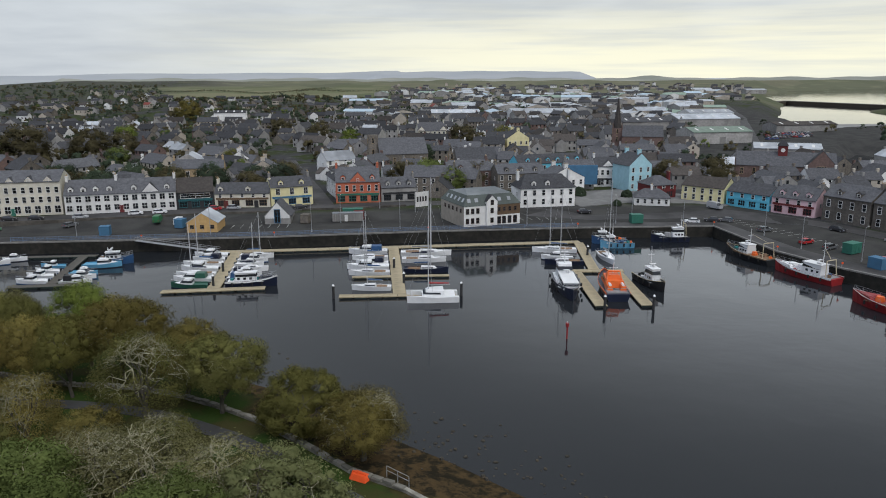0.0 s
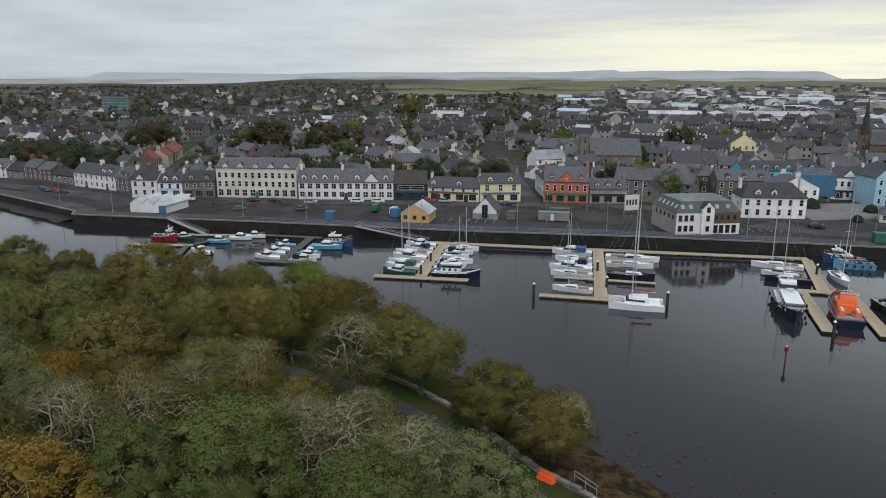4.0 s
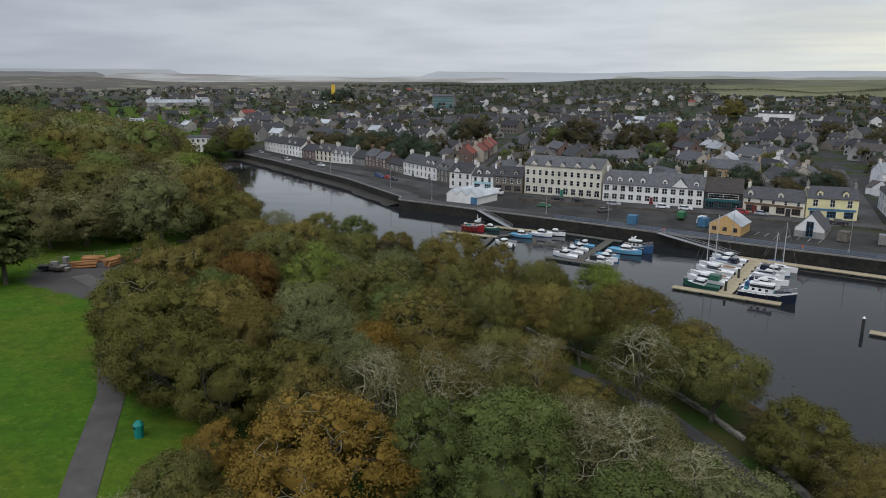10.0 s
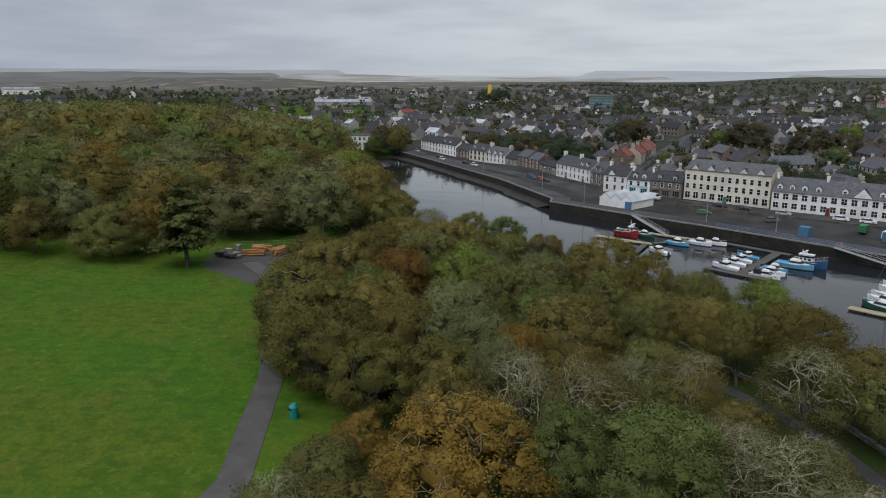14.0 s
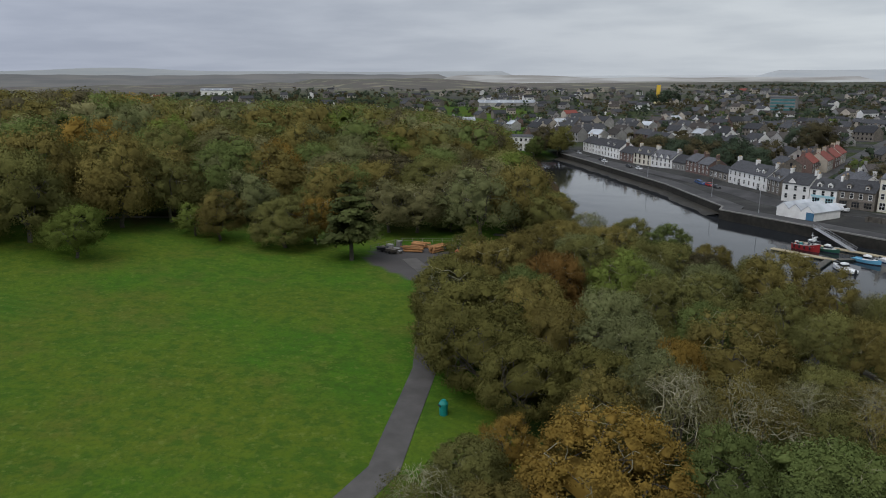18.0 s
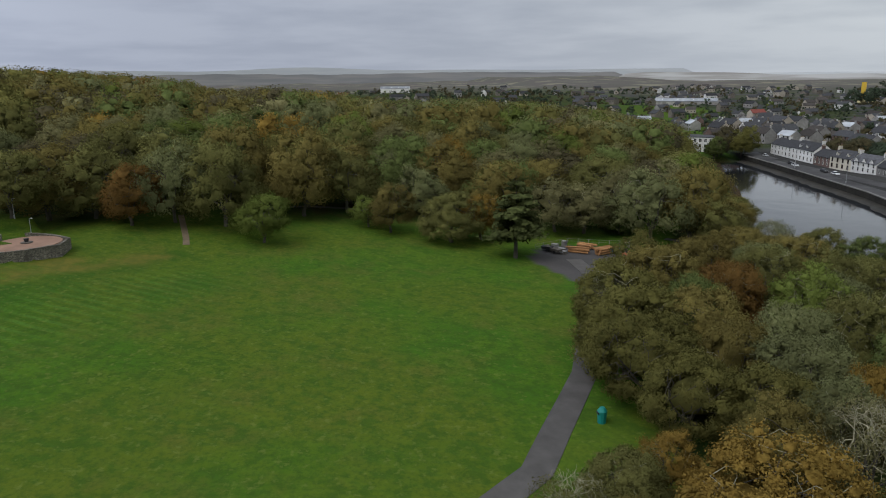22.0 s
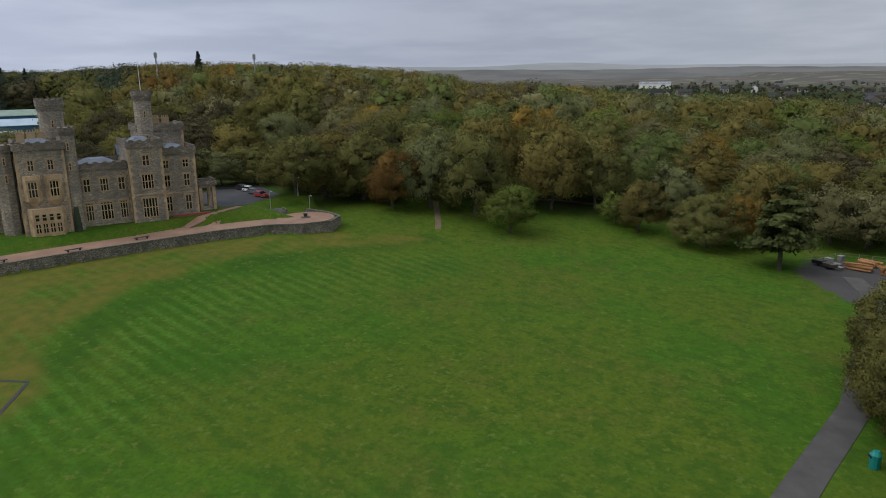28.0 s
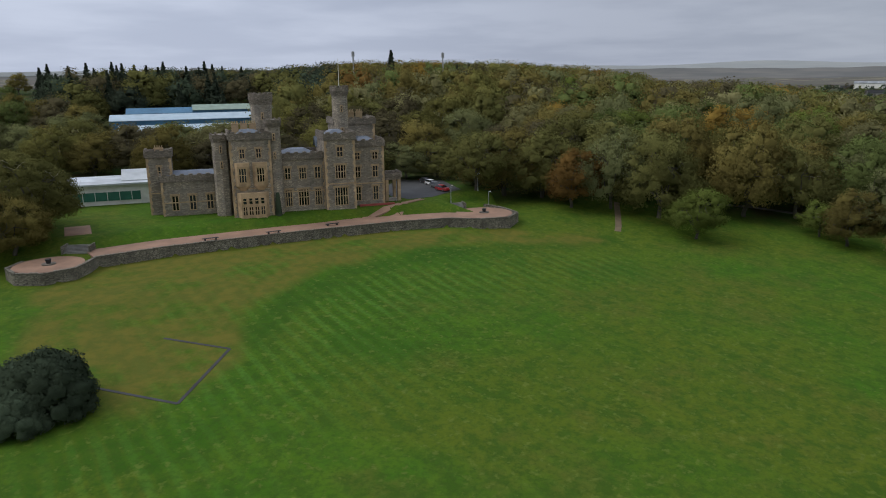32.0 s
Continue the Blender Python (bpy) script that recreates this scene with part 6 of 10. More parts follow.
# trees on the near shore, one by one: kind, leaf colour, place, half width, height
for kind, colour, x, y, r, h in (
        ("near0", "orange", -46.5, 36, 7.8, 12.2), ("bare0", "olive", -52, 22.5, 4.6, 7.6), ("near1", "olive", -55, 27.5, 4.6, 8.6), ("near2", "brown", -47.5, 26.5, 5.0, 8.2), ("near3", "orange", -58, 33, 3.6, 7.5),
        ("near2", "beech", -78.5, 41.2, 7.0, 13.2), ("near2", "beech", -87.0, 42.2, 7.8, 14.2), ("near0", "beech", -97, 46.5, 7.6, 14.0), ("near2", "beech", -69.5, 41.8, 5.8, 11.6), ("near1", "rust", -95, 62, 6.0, 14.6),
        ("bare1", "sage", -104, 46, 5.4, 10.5), ("near0", "brown", -106, 55, 7.0, 14.2), ("near2", "brown", -84, 52, 6.6, 14.2), ("near3", "bright", -88, 71, 6.2, 13.2), ("near1", "sage", -68.5, 55, 7.0, 13.0),
        ("near1", "sage", -77, 60, 6.0, 13.4), ("near3", "brown", -56.5, 43.5, 5.0, 10.6), ("bare0", "grey", -52.5, 50, 5.0, 12.0), ("bare1", "brown", -48, 55, 5.2, 11.8), ("near0", "brown", -61.5, 66.5, 6.6, 12.6),
        ("near1", "orange", -62, 58.5, 3.8, 11.6), ("near1", "green", -37.5, 53.5, 7.2, 10.8), ("near3", "green", -42, 46, 5.2, 10.6), ("near2", "green", -33, 47, 6.4, 11.0), ("bare1", "grey", -27.5, 59, 6.6, 8.6),
        ("bare0", "grey", -35, 62.5, 5.0, 7.2), ("bare1", "grey", -20.5, 58.5, 6.0, 7.6), ("near3", "sage", -13.5, 55, 6.0, 8.6), ("near1", "green", -22, 50, 6.2, 9.6), ("near2", "green", -14, 47.5, 5.4, 8.4),
        ("near0", "brown", -116, 88, 6.6, 12.0), ("near1", "olive", -103.5, 93, 6.0, 11.0), ("near2", "umber", -97.5, 96.5, 4.6, 9.6), ("near0", "brown", -82, 96.5, 7.4, 12.6), ("near3", "brown", -72.5, 98, 5.8, 11.2),
        ("near1", "sage", -86, 86, 6.0, 11.8), ("shore0", "olive", -61, 95.5, 4.0, 11.0), ("shore1", "bright", -51, 96.5, 4.4, 12.0), ("shore0", "brown", -44, 91.5, 6.0, 12.0), ("shore1", "grey", -64, 99, 5.0, 10.0),
        ("bare0", "olive", -36.5, 80, 6.2, 10.6), ("shore1", "brown", -57.5, 84.5, 4.6, 10.4), ("shore0", "olive", -60.5, 83, 5.0, 11.0), ("shore1", "beech", -48.5, 86.0, 4.2, 10.4), ("bare1", "brown", -46.5, 72.5, 4.6, 8.4), ("near2", "brown", -38.5, 70, 3.8, 6.0), ("near1", "olive", -53.5, 73.5, 4.4, 8.4), ("bare0", "olive", -29.5, 69, 3.8, 5.6), ("shore0", "brown", -33.5, 86.5, 5.4, 9.6), ("shore1", "olive", -27.5, 81.5, 5.4, 9.4), ("shore0", "brown", -53.5, 87, 5.0, 10.8), ("near2", "beech", -16.4, 75.6, 5.0, 8.8),
        ("bare1", "brown", -8.6, 70.2, 4.6, 7.6), ("shore1", "brown", -8.8, 70.0, 4.2, 7.0), ("bare1", "grey", -49.5, 65, 4.4, 8.6),
        ("near0", "olive", -77, 76, 6.4, 12.4), ("near2", "green", -69.5, 71, 5.6, 11.6), ("near3", "olive", -70, 84, 5.4, 11.0), ("near0", "olive", -79, 68, 6.0, 13.0), ("near2", "green", -91, 54, 5.6, 14.0), ("near3", "olive", -98, 82, 6.0, 12.4),
        ("near0", "olive", -104, 73, 6.6, 13.6), ("near2", "brown", -113, 66, 6.8, 13.8), ("near1", "sage", -112, 79, 6.4, 12.4), ("near3", "brown", -122, 76, 5.8, 11.4), ("near2", "brown", -124, 88, 5.6, 10.4),
        ("bare0", "sage", -138, 99, 5.2, 9.4), ("near1", "brown", -132, 88, 6.0, 10.8), ("near0", "olive", -132, 106, 5.0, 9.2), ("near3", "green", -119, 106, 5.0, 9.4), ("near2", "brown", -106, 107, 4.6, 8.4), ("near1", "olive", -92, 104, 5.0, 9.4),
        ("near2", "beech", -64, 47.5, 5.4, 11.6), ("near0", "sage", -60, 51.5, 4.6, 11.4), ("near3", "olive", -43.5, 60.5, 4.6, 8.6), ("near1", "sage", -92, 78, 5.2, 12.2), ("near3", "beech", -117, 58, 5.6, 12.6), ("near1", "brown", -75, 50, 5.2, 12.8)):
    w, t = (6.6, 11.5) if kind[:4] == "bare" else (7.0, 12.6)
    tree(kind, colour, x, y, r / w, h / t * w / r, group="trees of the near shore")

# trees along the far edge of the lawn: kind, leaf colour, place, half width, height
for kind, colour, x, y, r, h in (
        ("mid0", "brown", -181, -61, 10.5, 17), ("mid1", "olive", -170, -65, 7.5, 14), ("mid4", "olive", -181, -51, 8.6, 16.5), ("mid2", "rust", -172.5, -41, 6.4, 13), ("mid3", "sage", -177, -32, 7, 18), ("mid0", "olive", -175.5, -20.5, 8.8, 20),
        ("mid1", "bright", -163, -11, 5.6, 10.5), ("mid2", "brown", -188.5, -2, 9, 20.5), ("mid3", "olive", -194, 9.5, 7.8, 16.5), ("mid2", "brown", -175, 19, 5.6, 11.4), ("mid3", "bright", -180, 14, 4, 7.6), ("mid2", "sage", -190, 30, 7, 13),
        ("near2", "olive", -166.5, 33, 8.0, 12.8), ("near0", "orange", -169, 40.8, 5.8, 11.4), ("cedar", "cedar", -152.4, 45, 8.2, 18), ("mid3", "grey", -176, 62.5, 7.6, 13), ("mid3", "grey", -174, 69.5, 8, 12.5), ("mid0", "green", -172.4, 78.7, 4.4, 6.6),
        ("mid3", "sage", -162, 82.5, 9, 17), ("mid3", "grey", -180, 84, 9, 15.7), ("mid1", "brown", -163, 93, 8.6, 18), ("mid2", "olive", -154.5, 96.5, 6.0, 11), ("mid2", "brown", -169, 110, 5.0, 8), ("mid1", "olive", -181, 118, 5.0, 7.5), ("mid0", "brown", -194, 125, 5.0, 8), ("mid3", "grey", -161, 103, 4.6, 8), ("mid0", "brown", -198, -18, 9, 21), ("mid4", "olive", -192, -36, 9, 19), ("mid1", "olive", -195, -50, 9, 19),
        ("mid2", "green", -201, 24, 8, 17), ("mid1", "brown", -186, 50, 8, 16), ("mid4", "sage", -192, -72, 8, 13), ("mid0", "olive", -188, -84, 7, 10), ("mid2", "sage", -183, -91, 6.5, 9), ("mid1", "olive", -176, -101, 7, 11)):
    w, t = {"cedar": (7.0, 16.0), "near0": (7.0, 12.6), "near2": (7.0, 12.6)}.get(kind, (6.6, 13.5))
    tree(kind, colour, x, y, r / w, h / t * w / r, group="trees at the lawn's edge")


def scatter(n, poly, gap, seed, tries=40):
    rng = random.Random(seed)
    xs, ys = [p[0] for p in poly], [p[1] for p in poly]
    got = []
    for _ in range(n * tries):
        x, y = rng.uniform(min(xs), max(xs)), rng.uniform(min(ys), max(ys))
        if len(got) >= n:
            break
        if not inside(np.array([x]), np.array([y]), poly)[0]:
            continue
        g = gap * (0.85 + 0.0006 * math.hypot(x, y))
        if all((x - a) ** 2 + (y - b) ** 2 > g * g for a, b in got) and all((x - a) ** 2 + (y - b) ** 2 > g * g * 0.7 for a, b in TREES[:80]):
            got.append((x, y))
    return got


WOOD = [(-172, 112), (-180, 92), (-192, 66), (-196, 42), (-206, 16), (-196, -4), (-190, -28), (-200, -50), (-206, -78), (-200, -104), (-168, -128), (-150, -190), (-260, -330), (-480, -420), (-640, -200), (-640, 80), (-520, 220), (-400, 250),
        (-330, 205), (-296, 182), (-250, 158), (-206, 132)]
PALETTE = ["olive"] * 6 + ["brown"] * 9 + ["green"] * 8 + ["sage"] * 6 + ["orange"] * 1 + ["grey"] * 5 + ["bright"] * 2 + ["beech"] * 6 + ["umber"] * 4
# the rise of the wood's skyline, bearing by bearing
SKYLINE = ((50, -14), (55, -11.6), (56.4, -9.8), (58.3, -7.3), (59.2, -5.0), (61, -3.6), (65.8, -2.7), (72.3, -2.05), (79, -1.7), (83.4, -1.8), (87.8, -1.2), (92.9, -0.7), (97.2, -0.8), (98.7, -0.1), (103.8, 0.45), (110, 0.9), (121, 1.0), (127, 0.5), (138, 0.6))


def crop(x, y, k, height):
    """Shortens a tree that would stand above the wood's skyline."""
    az = math.degrees(math.atan2(-x, y)) % 360
    if az < 66:                                      # the crown's side towards the river
        az -= math.degrees(5.0 * k / math.hypot(x, y))
    top = 44 + math.hypot(x, y) * math.tan(radians(float(np.interp(az, [a for a, e in SKYLINE], [e for a, e in SKYLINE]))))
    if az > 126 and math.hypot(x, y) < 335:          # the blue-roofed sheds show over these
        top = min(top, 44 - math.hypot(x, y) * 0.058)
    return min(1.0, (top - gz(x, y)) / (1.12 * height * k))


wrng = random.Random(5)
wood_spots = [p for p in scatter(900, WOOD, 12.6, 11, 22) if math.hypot(*p) < 600 and not inside(np.array([p[0]]), np.array([p[1]]), [(-222, -215), (-300, -200), (-330, -260), (-250, -300), (-205, -250)])[0]]
wood_spots.sort(key=lambda p: math.hypot(*p))
for x, y in wood_spots[:95]:
    c, k = wrng.choice(PALETTE), wrng.uniform(1.1, 1.5)
    if c in ("green", "bright", "olive", "orange") and math.degrees(math.atan2(-x, y)) % 360 > 104:
        c = ("umber", "beech", "brown", "umber")[int(abs(x + y)) % 4]
    f = crop(x, y, k, 13.5)
    if f > 0.45:
        tree("mid3" if c == "grey" else wrng.choice(("mid0", "mid1", "mid2", "mid4")), c, x, y, k, wrng.uniform(0.78, 1.0) * f)


def joined_trees(spots, label, palette, smin, smax, rng, kind="far", cropped=False):
    """Trees too many to count: real trunks and leaf clumps, joined by their colour."""
    bins, stems = {}, Shape()
    base = []
    for i in range(4):
        me = TREE_KINDS[kind + str(i)][1]
        co, no = np.empty(len(me.vertices) * 3, np.float32), np.empty(len(me.vertices) * 3, np.float32)
        me.vertices.foreach_get("co", co)
        me.attributes["custom_normal"].data.foreach_get("vector", no)
        base.append((co.reshape(-1, 3), no.reshape(-1, 3)))
    for (x, y) in spots:
        z = gz(x, y)
        c, i = rng.choice(palette), rng.randrange(4)
        if cropped and c in ("green", "bright", "olive") and math.degrees(math.atan2(-x, y)) % 360 > 100 and rng.random() < 0.65:
            c = rng.choice(("brown", "umber", "beech", "umber", "rust"))
        if cropped and math.degrees(math.atan2(-x, y)) % 360 > 122 and math.hypot(x, y) > 340:
            c = rng.choice(("fir", "holly", "umber", "umber", "olive"))
        a, k = rng.uniform(0, 6.28), rng.uniform(smin, smax)
        tall = k * rng.uniform(0.82, 1.2)
        f = crop(x, y, tall, 12.5) if cropped else 1.0
        if f < 0.35:
            continue
        co, no = base[i]
        turn = np.array([[math.cos(a), math.sin(a), 0], [-math.sin(a), math.cos(a), 0], [0, 0, 1]])
        bins.setdefault(c, []).append(((co * np.array([k, k, tall * f])) @ turn + np.array([x, y, z]), no @ turn))
        stems.tube((x, y, z - 0.5), (x, y, z + 5 * tall * f), 0.35 * k, 0.15 * k, 5)
    for c, lst in bins.items():
        me = tri_mesh("woodland", np.concatenate([q for q, n in lst]), np.concatenate([n for q, n in lst]))
        me.materials.append(LEAF[c])
        tagged(new("woodland", me), "%s crowns %s" % (WORDS[c], label), "trees", kind="stuff")
    tagged(part("tree_stems", stems, BARK), "dark trunks %s" % label, "tree trunks", kind="stuff")


joined_trees(wood_spots[95:], "of the wood behind the castle lawn", PALETTE, 1.2, 1.65, wrng, cropped=True)
for az_, d, s in ((117.7, 440, 1.35), (111.7, 440, 0.95), (112.6, 448, 0.85), (140.6, 430, 1.0), (139.5, 440, 1.15), (138.2, 425, 1.05), (137.2, 430, 1.2), (136.4, 440, 1.1), (135.6, 430, 1.15), (142.4, 430, 1.1), (134.8, 445, 1.0), (131.6, 450, 1.15), (132.9, 460, 0.95), (129.0, 470, 0.85), (69.8, 300, 0.62)):
    tree("fir", "fir", -d * math.sin(radians(az_)), d * math.cos(radians(az_)), s)
for k in range(30):
    az_, d = wrng.uniform(128, 142.5), wrng.uniform(395, 470)
    tree("fir", "fir", -d * math.sin(radians(az_)), d * math.cos(radians(az_)), wrng.uniform(0.7, 1.05))
for x, y in scatter(46, [(-90, -140), (-60, -118), (-30, -150), (-120, -330), (-330, -420), (-200, -200), (-130, -165)], 8.0, 12):
    tree("mid%d" % wrng.choice((0, 1, 2, 4)), wrng.choice(PALETTE), x, y, wrng.uniform(0.85, 1.1), 1.0)
tree("near0", "olive", -91, -122, 1.25), tree("near2", "brown", -84, -119, 0.95), tree("near1", "olive", -80, -124, 1.2), tree("near3", "olive", -96, -132, 1.1)
tree("shrub", "holly", -50.5, -68.5, 1.08, label="large dark green rounded shrub on the lawn", group="shrubs on the lawn"), tree("shrub", "holly", -46.5, -67.5, 0.66, label="smaller dark green shrub on the lawn", group="shrubs on the lawn")

for x, y, k in ((47.5, 246, 0.5), (43.5, 248, 0.42), (63.5, 243, 0.4), (56, 226, 0.3)):
    tree("shrub", "holly", x, y, k, label="small dark green clipped tree on the square", group="shrubs on the square", z=4.36)
TOWNTREES.sort(key=lambda p: math.hypot(*p))
TOWN_LEAVES = ["green"] * 1 + ["umber"] * 10 + ["holly"] * 10 + ["fir"] * 3
for x, y, k in ((-774, 668, 1.35), (-784, 655, 1.25), (-762, 674, 1.2), (-752, 650, 1.1)):
    tree(wrng.choice(("mid0", "mid2")), "holly", x, y, k, 1.0, group="trees among the houses")
for x, y in BELT:
    tree(wrng.choice(("mid0", "mid1", "mid2", "mid4")), wrng.choice(("holly", "umber", "umber", "holly")), x, y, wrng.uniform(0.85, 1.15), 0.85, group="trees among the houses")
for x, y in TOWNTREES[:30]:
    tree(wrng.choice(("mid0", "mid1", "mid4")), wrng.choice(TOWN_LEAVES), x, y, wrng.uniform(0.55, 0.95), 0.9, group="trees among the houses")
for x, y, r, c in ((-247, 310, 10, "umber"), (-189, 322, 10.5, "umber"), (-173, 351, 9, "umber"), (-184, 420, 6.6, "bright"), (-147, 324, 5.1, "green"), (-245, 698, 11, "brown"), (-90, 308, 5.6, "olive"), (-107, 481, 7, "umber"), (-75, 431, 7.5, "umber"),
                   (12, 390, 8, "umber"), (37, 446, 5.7, "olive"), (-53, 410, 5.9, "bright"), (-9, 337, 4.8, "holly"), (-262, 318, 8, "holly"), (-205, 330, 7, "green"), (-160, 362, 7, "umber")):
    tree(wrng.choice(("mid0", "mid2", "mid4")), c, x, y, r / 6.6, 0.85, group="trees among the houses")
leafy = [p for p in TOWNTREES[30:] if -p[0] > 0.12 * p[1] and not (-p[0] > 1.15 * p[1] and wrng.random() < 0.3)]
joined_trees([p for p in TOWNTREES[30:] if -p[0] <= 0.12 * p[1]], "among the sheds and yards of the town", TOWN_LEAVES, 0.5, 1.0, wrng, "tiny")
joined_trees(HEDGES, "in the hedges between the fields", ["umber", "holly"], 0.35, 0.5, wrng, "tiny")
joined_trees(leafy, "among the gardens of the town", TOWN_LEAVES, 0.55, 1.1, wrng, "tiny")


# ---------- the castle and its terrace ----------
def rubble(name, c1, c2, joint, scale, bump=0.8):
    """Coursed rubble: stones of differing tone with recessed joints."""
    m = surf(name, c1, c2, 0.5, 0.9, coarse=0.18, cscale=0.12)
    nt = m.node_tree
    bs = nt.nodes["Principled BSDF"]
    co = nt.nodes.new("ShaderNodeTexCoord").outputs["Object"]
    mp = nt.nodes.new("ShaderNodeMapping")
    mp.inputs["Scale"].default_value = (1, 1, 2.5)
    link(nt, co, mp.inputs[0])
    v = nt.nodes.new("ShaderNodeTexVoronoi")
    v.inputs["Scale"].default_value = scale
    link(nt, mp.outputs[0], v.inputs["Vector"])
    sep = nt.nodes.new("ShaderNodeSeparateColor")
    link(nt, v.outputs["Color"], sep.inputs[0])
    e = nt.nodes.new("ShaderNodeTexVoronoi")
    e.feature = "DISTANCE_TO_EDGE"
    e.inputs["Scale"].default_value = scale
    link(nt, mp.outputs[0], e.inputs["Vector"])
    edge = ranged(nt, e.outputs["Distance"], 0.02, 0.12)
    base = bs.inputs["Base Color"].links[0].from_socket
    sc = nt.nodes.new("ShaderNodeVectorMath")
    sc.operation = "SCALE"
    link(nt, base, sc.inputs[0])
    link(nt, ranged(nt, sep.outputs[0], 0, 1, 0.68, 1.32, False), sc.inputs["Scale"])
    link(nt, mixed(nt, edge, joint, sc.outputs[0]), bs.inputs["Base Color"])
    b = nt.nodes.new("ShaderNodeBump")
    b.inputs["Strength"].default_value, b.inputs["Distance"].default_value = bump, 0.08
    link(nt, edge, b.inputs["Height"])
    link(nt, b.outputs[0], bs.inputs["Normal"])
    return m


CSTONE = rubble("castle_rubble", (0.36, 0.305, 0.235), (0.19, 0.172, 0.15), (0.205, 0.18, 0.15), 1.7)
CDRESS = surf("castle_dressings", (0.45, 0.325, 0.20), (0.31, 0.225, 0.14), 1.1, 0.9, 0.3, 5, coarse=0.2, cscale=0.4)
CPARA = rubble("castle_parapet_stone", (0.245, 0.208, 0.17), (0.165, 0.142, 0.118), (0.13, 0.114, 0.096), 1.7)
LEAD = surf("lead_roof", (0.13, 0.15, 0.185), (0.09, 0.105, 0.13), 0.5, 0.5, 0.1, 3, metal=0.2)
TWALL = rubble("terrace_rubble", (0.255, 0.235, 0.19), (0.14, 0.13, 0.105), (0.07, 0.064, 0.052), 2.1, 1.0)
GRAVEL = surf("red_gravel", (0.27, 0.165, 0.115), (0.21, 0.13, 0.092), 0.8, 0.95, 0.2, 9, coarse=0.15, cscale=0.2)
MERLON = Shape().box(-0.42, -0.2, 0, 0.42, 0.2, 0.4).box(-0.46, -0.24, 0.4, 0.46, 0.24, 0.5)

castle = thing("castle", pose(-114.3, -114.0, 15.0, 0, 0, 132.1), "grey and brown stone castle with battlements and turrets", "castle")
MER = MERLON.mesh("merlon", CPARA)


def parapet(block, x0, y0, x1, y1, z, band=1.0, merlons=True, out=0.28):
    """A corbelled band round a flat roof with merlons on it."""
    s = Shape()
    t = 0.45
    for a, b, c, d in ((x0 - out, y0 - out, x1 + out, y0 - out + t), (x0 - out, y1 + out - t, x1 + out, y1 + out), (x0 - out, y0 - out + t, x0 - out + t, y1 + out - t), (x1 + out - t, y0 - out + t, x1 + out, y1 + out - t)):
        s.box(a, b, z - 0.35, c, d, z + band)
    p = part("parapet", s, CPARA, block)
    if merlons:
        for (ax, ay), (bx, by), tn in (((x0, y0 - out + t / 2), (x1, y0 - out + t / 2), 0), ((x0 - out + t / 2, y0), (x0 - out + t / 2, y1), 90), ((x1 + out - t / 2, y0), (x1 + out - t / 2, y1), 90)):
            L = math.hypot(bx - ax, by - ay)
            n = max(2, int(L / 1.55))
            for i in range(n):
                f = (i + 0.5) / n
                part("merlon", MER, None, p, at=pose(ax + (bx - ax) * f, ay + (by - ay) * f, z + band, 0, 0, tn) @ Matrix.Diagonal((1, 1, 0.6, 1)))


def block(name, x0, y0, x1, y1, h, roof=True, merlons=True, band=1.0, label=""):
    b = part(name, Shape().box(x0, y0, -2.5, x1, y1, h), CSTONE, castle, label)
    parapet(b, x0, y0, x1, y1, h, band, merlons)
    part("string_course", Shape().box(x0 - 0.1, y0 - 0.1, h * 0.36, x1 + 0.1, y0, h * 0.36 + 0.22), CDRESS, b)
    for cx in (x0, x1):
        n, out = int(h / 0.75), 1 if cx == x0 else -1
        line = [(cx - 0.03 * out, 0.0)]
        for k in range(n):
            wd = 0.55 if k % 2 else 0.35
            line += [(cx + wd * out, k * 0.75), (cx + wd * out, (k + 1) * 0.75)]
        line.append((cx - 0.03 * out, n * 0.75))
        m = len(line)
        s = Shape().add([(x, y0 - 0.04, z) for x, z in line] + [(x, y0 + 0.3, z) for x, z in line],
                        [tuple(range(m)) if out > 0 else tuple(range(m - 1, -1, -1))] + [(i, m + i, m + (i + 1) % m, (i + 1) % m) for i in range(m)])
        part("quoin_strip", s, CDRESS, b)
    if roof:
        w, d = x1 - x0, y1 - y0
        part("roof", Shape().prism([(x0 + 0.6, y0 + 0.6), (x1 - 0.6, y0 + 0.6), (x1 - 0.6, y1 - 0.6), (x0 + 0.6, y1 - 0.6)], h, h + 1.5, [(x0 + w * 0.35, y0 + d * 0.35), (x1 - w * 0.35, y0 + d * 0.35), (x1 - w * 0.35, y1 - d * 0.35), (x0 + w * 0.35, y1 - d * 0.35)]), LEAD, b, "blue-grey lead roof")
    return b


def turret(name, cx, cy, r, h, n=12, label="", z0=-2.5, crown=1.4):
    b = part(name, Shape().prism(ring(cx, cy, r, n), z0, h), CSTONE, castle, label)
    p = part("parapet", Shape().prism(ring(cx, cy, r + 0.05, n), h - crown * 0.6, h, ring(cx, cy, r + 0.35, n)).prism(ring(cx, cy, r + 0.35, n), h, h + crown * 0.55), CPARA, b)
    for i in range(n):
        a = 2 * math.pi * (i + 0.5) / n
        part("merlon", MER, None, p, at=pose(cx + (r + 0.15) * math.cos(a), cy + (r + 0.15) * math.sin(a), h + crown * 0.55, 0, 0, math.degrees(a) + 90) @ Matrix.Diagonal((0.5 * r / 2, 0.9, 0.55, 1)))
    for zz in (h * 0.62, h * 0.82):
        window(b, cx, cy - r - 0.02, zz, 0.6, 1.5, 0, CDRESS)
    return b


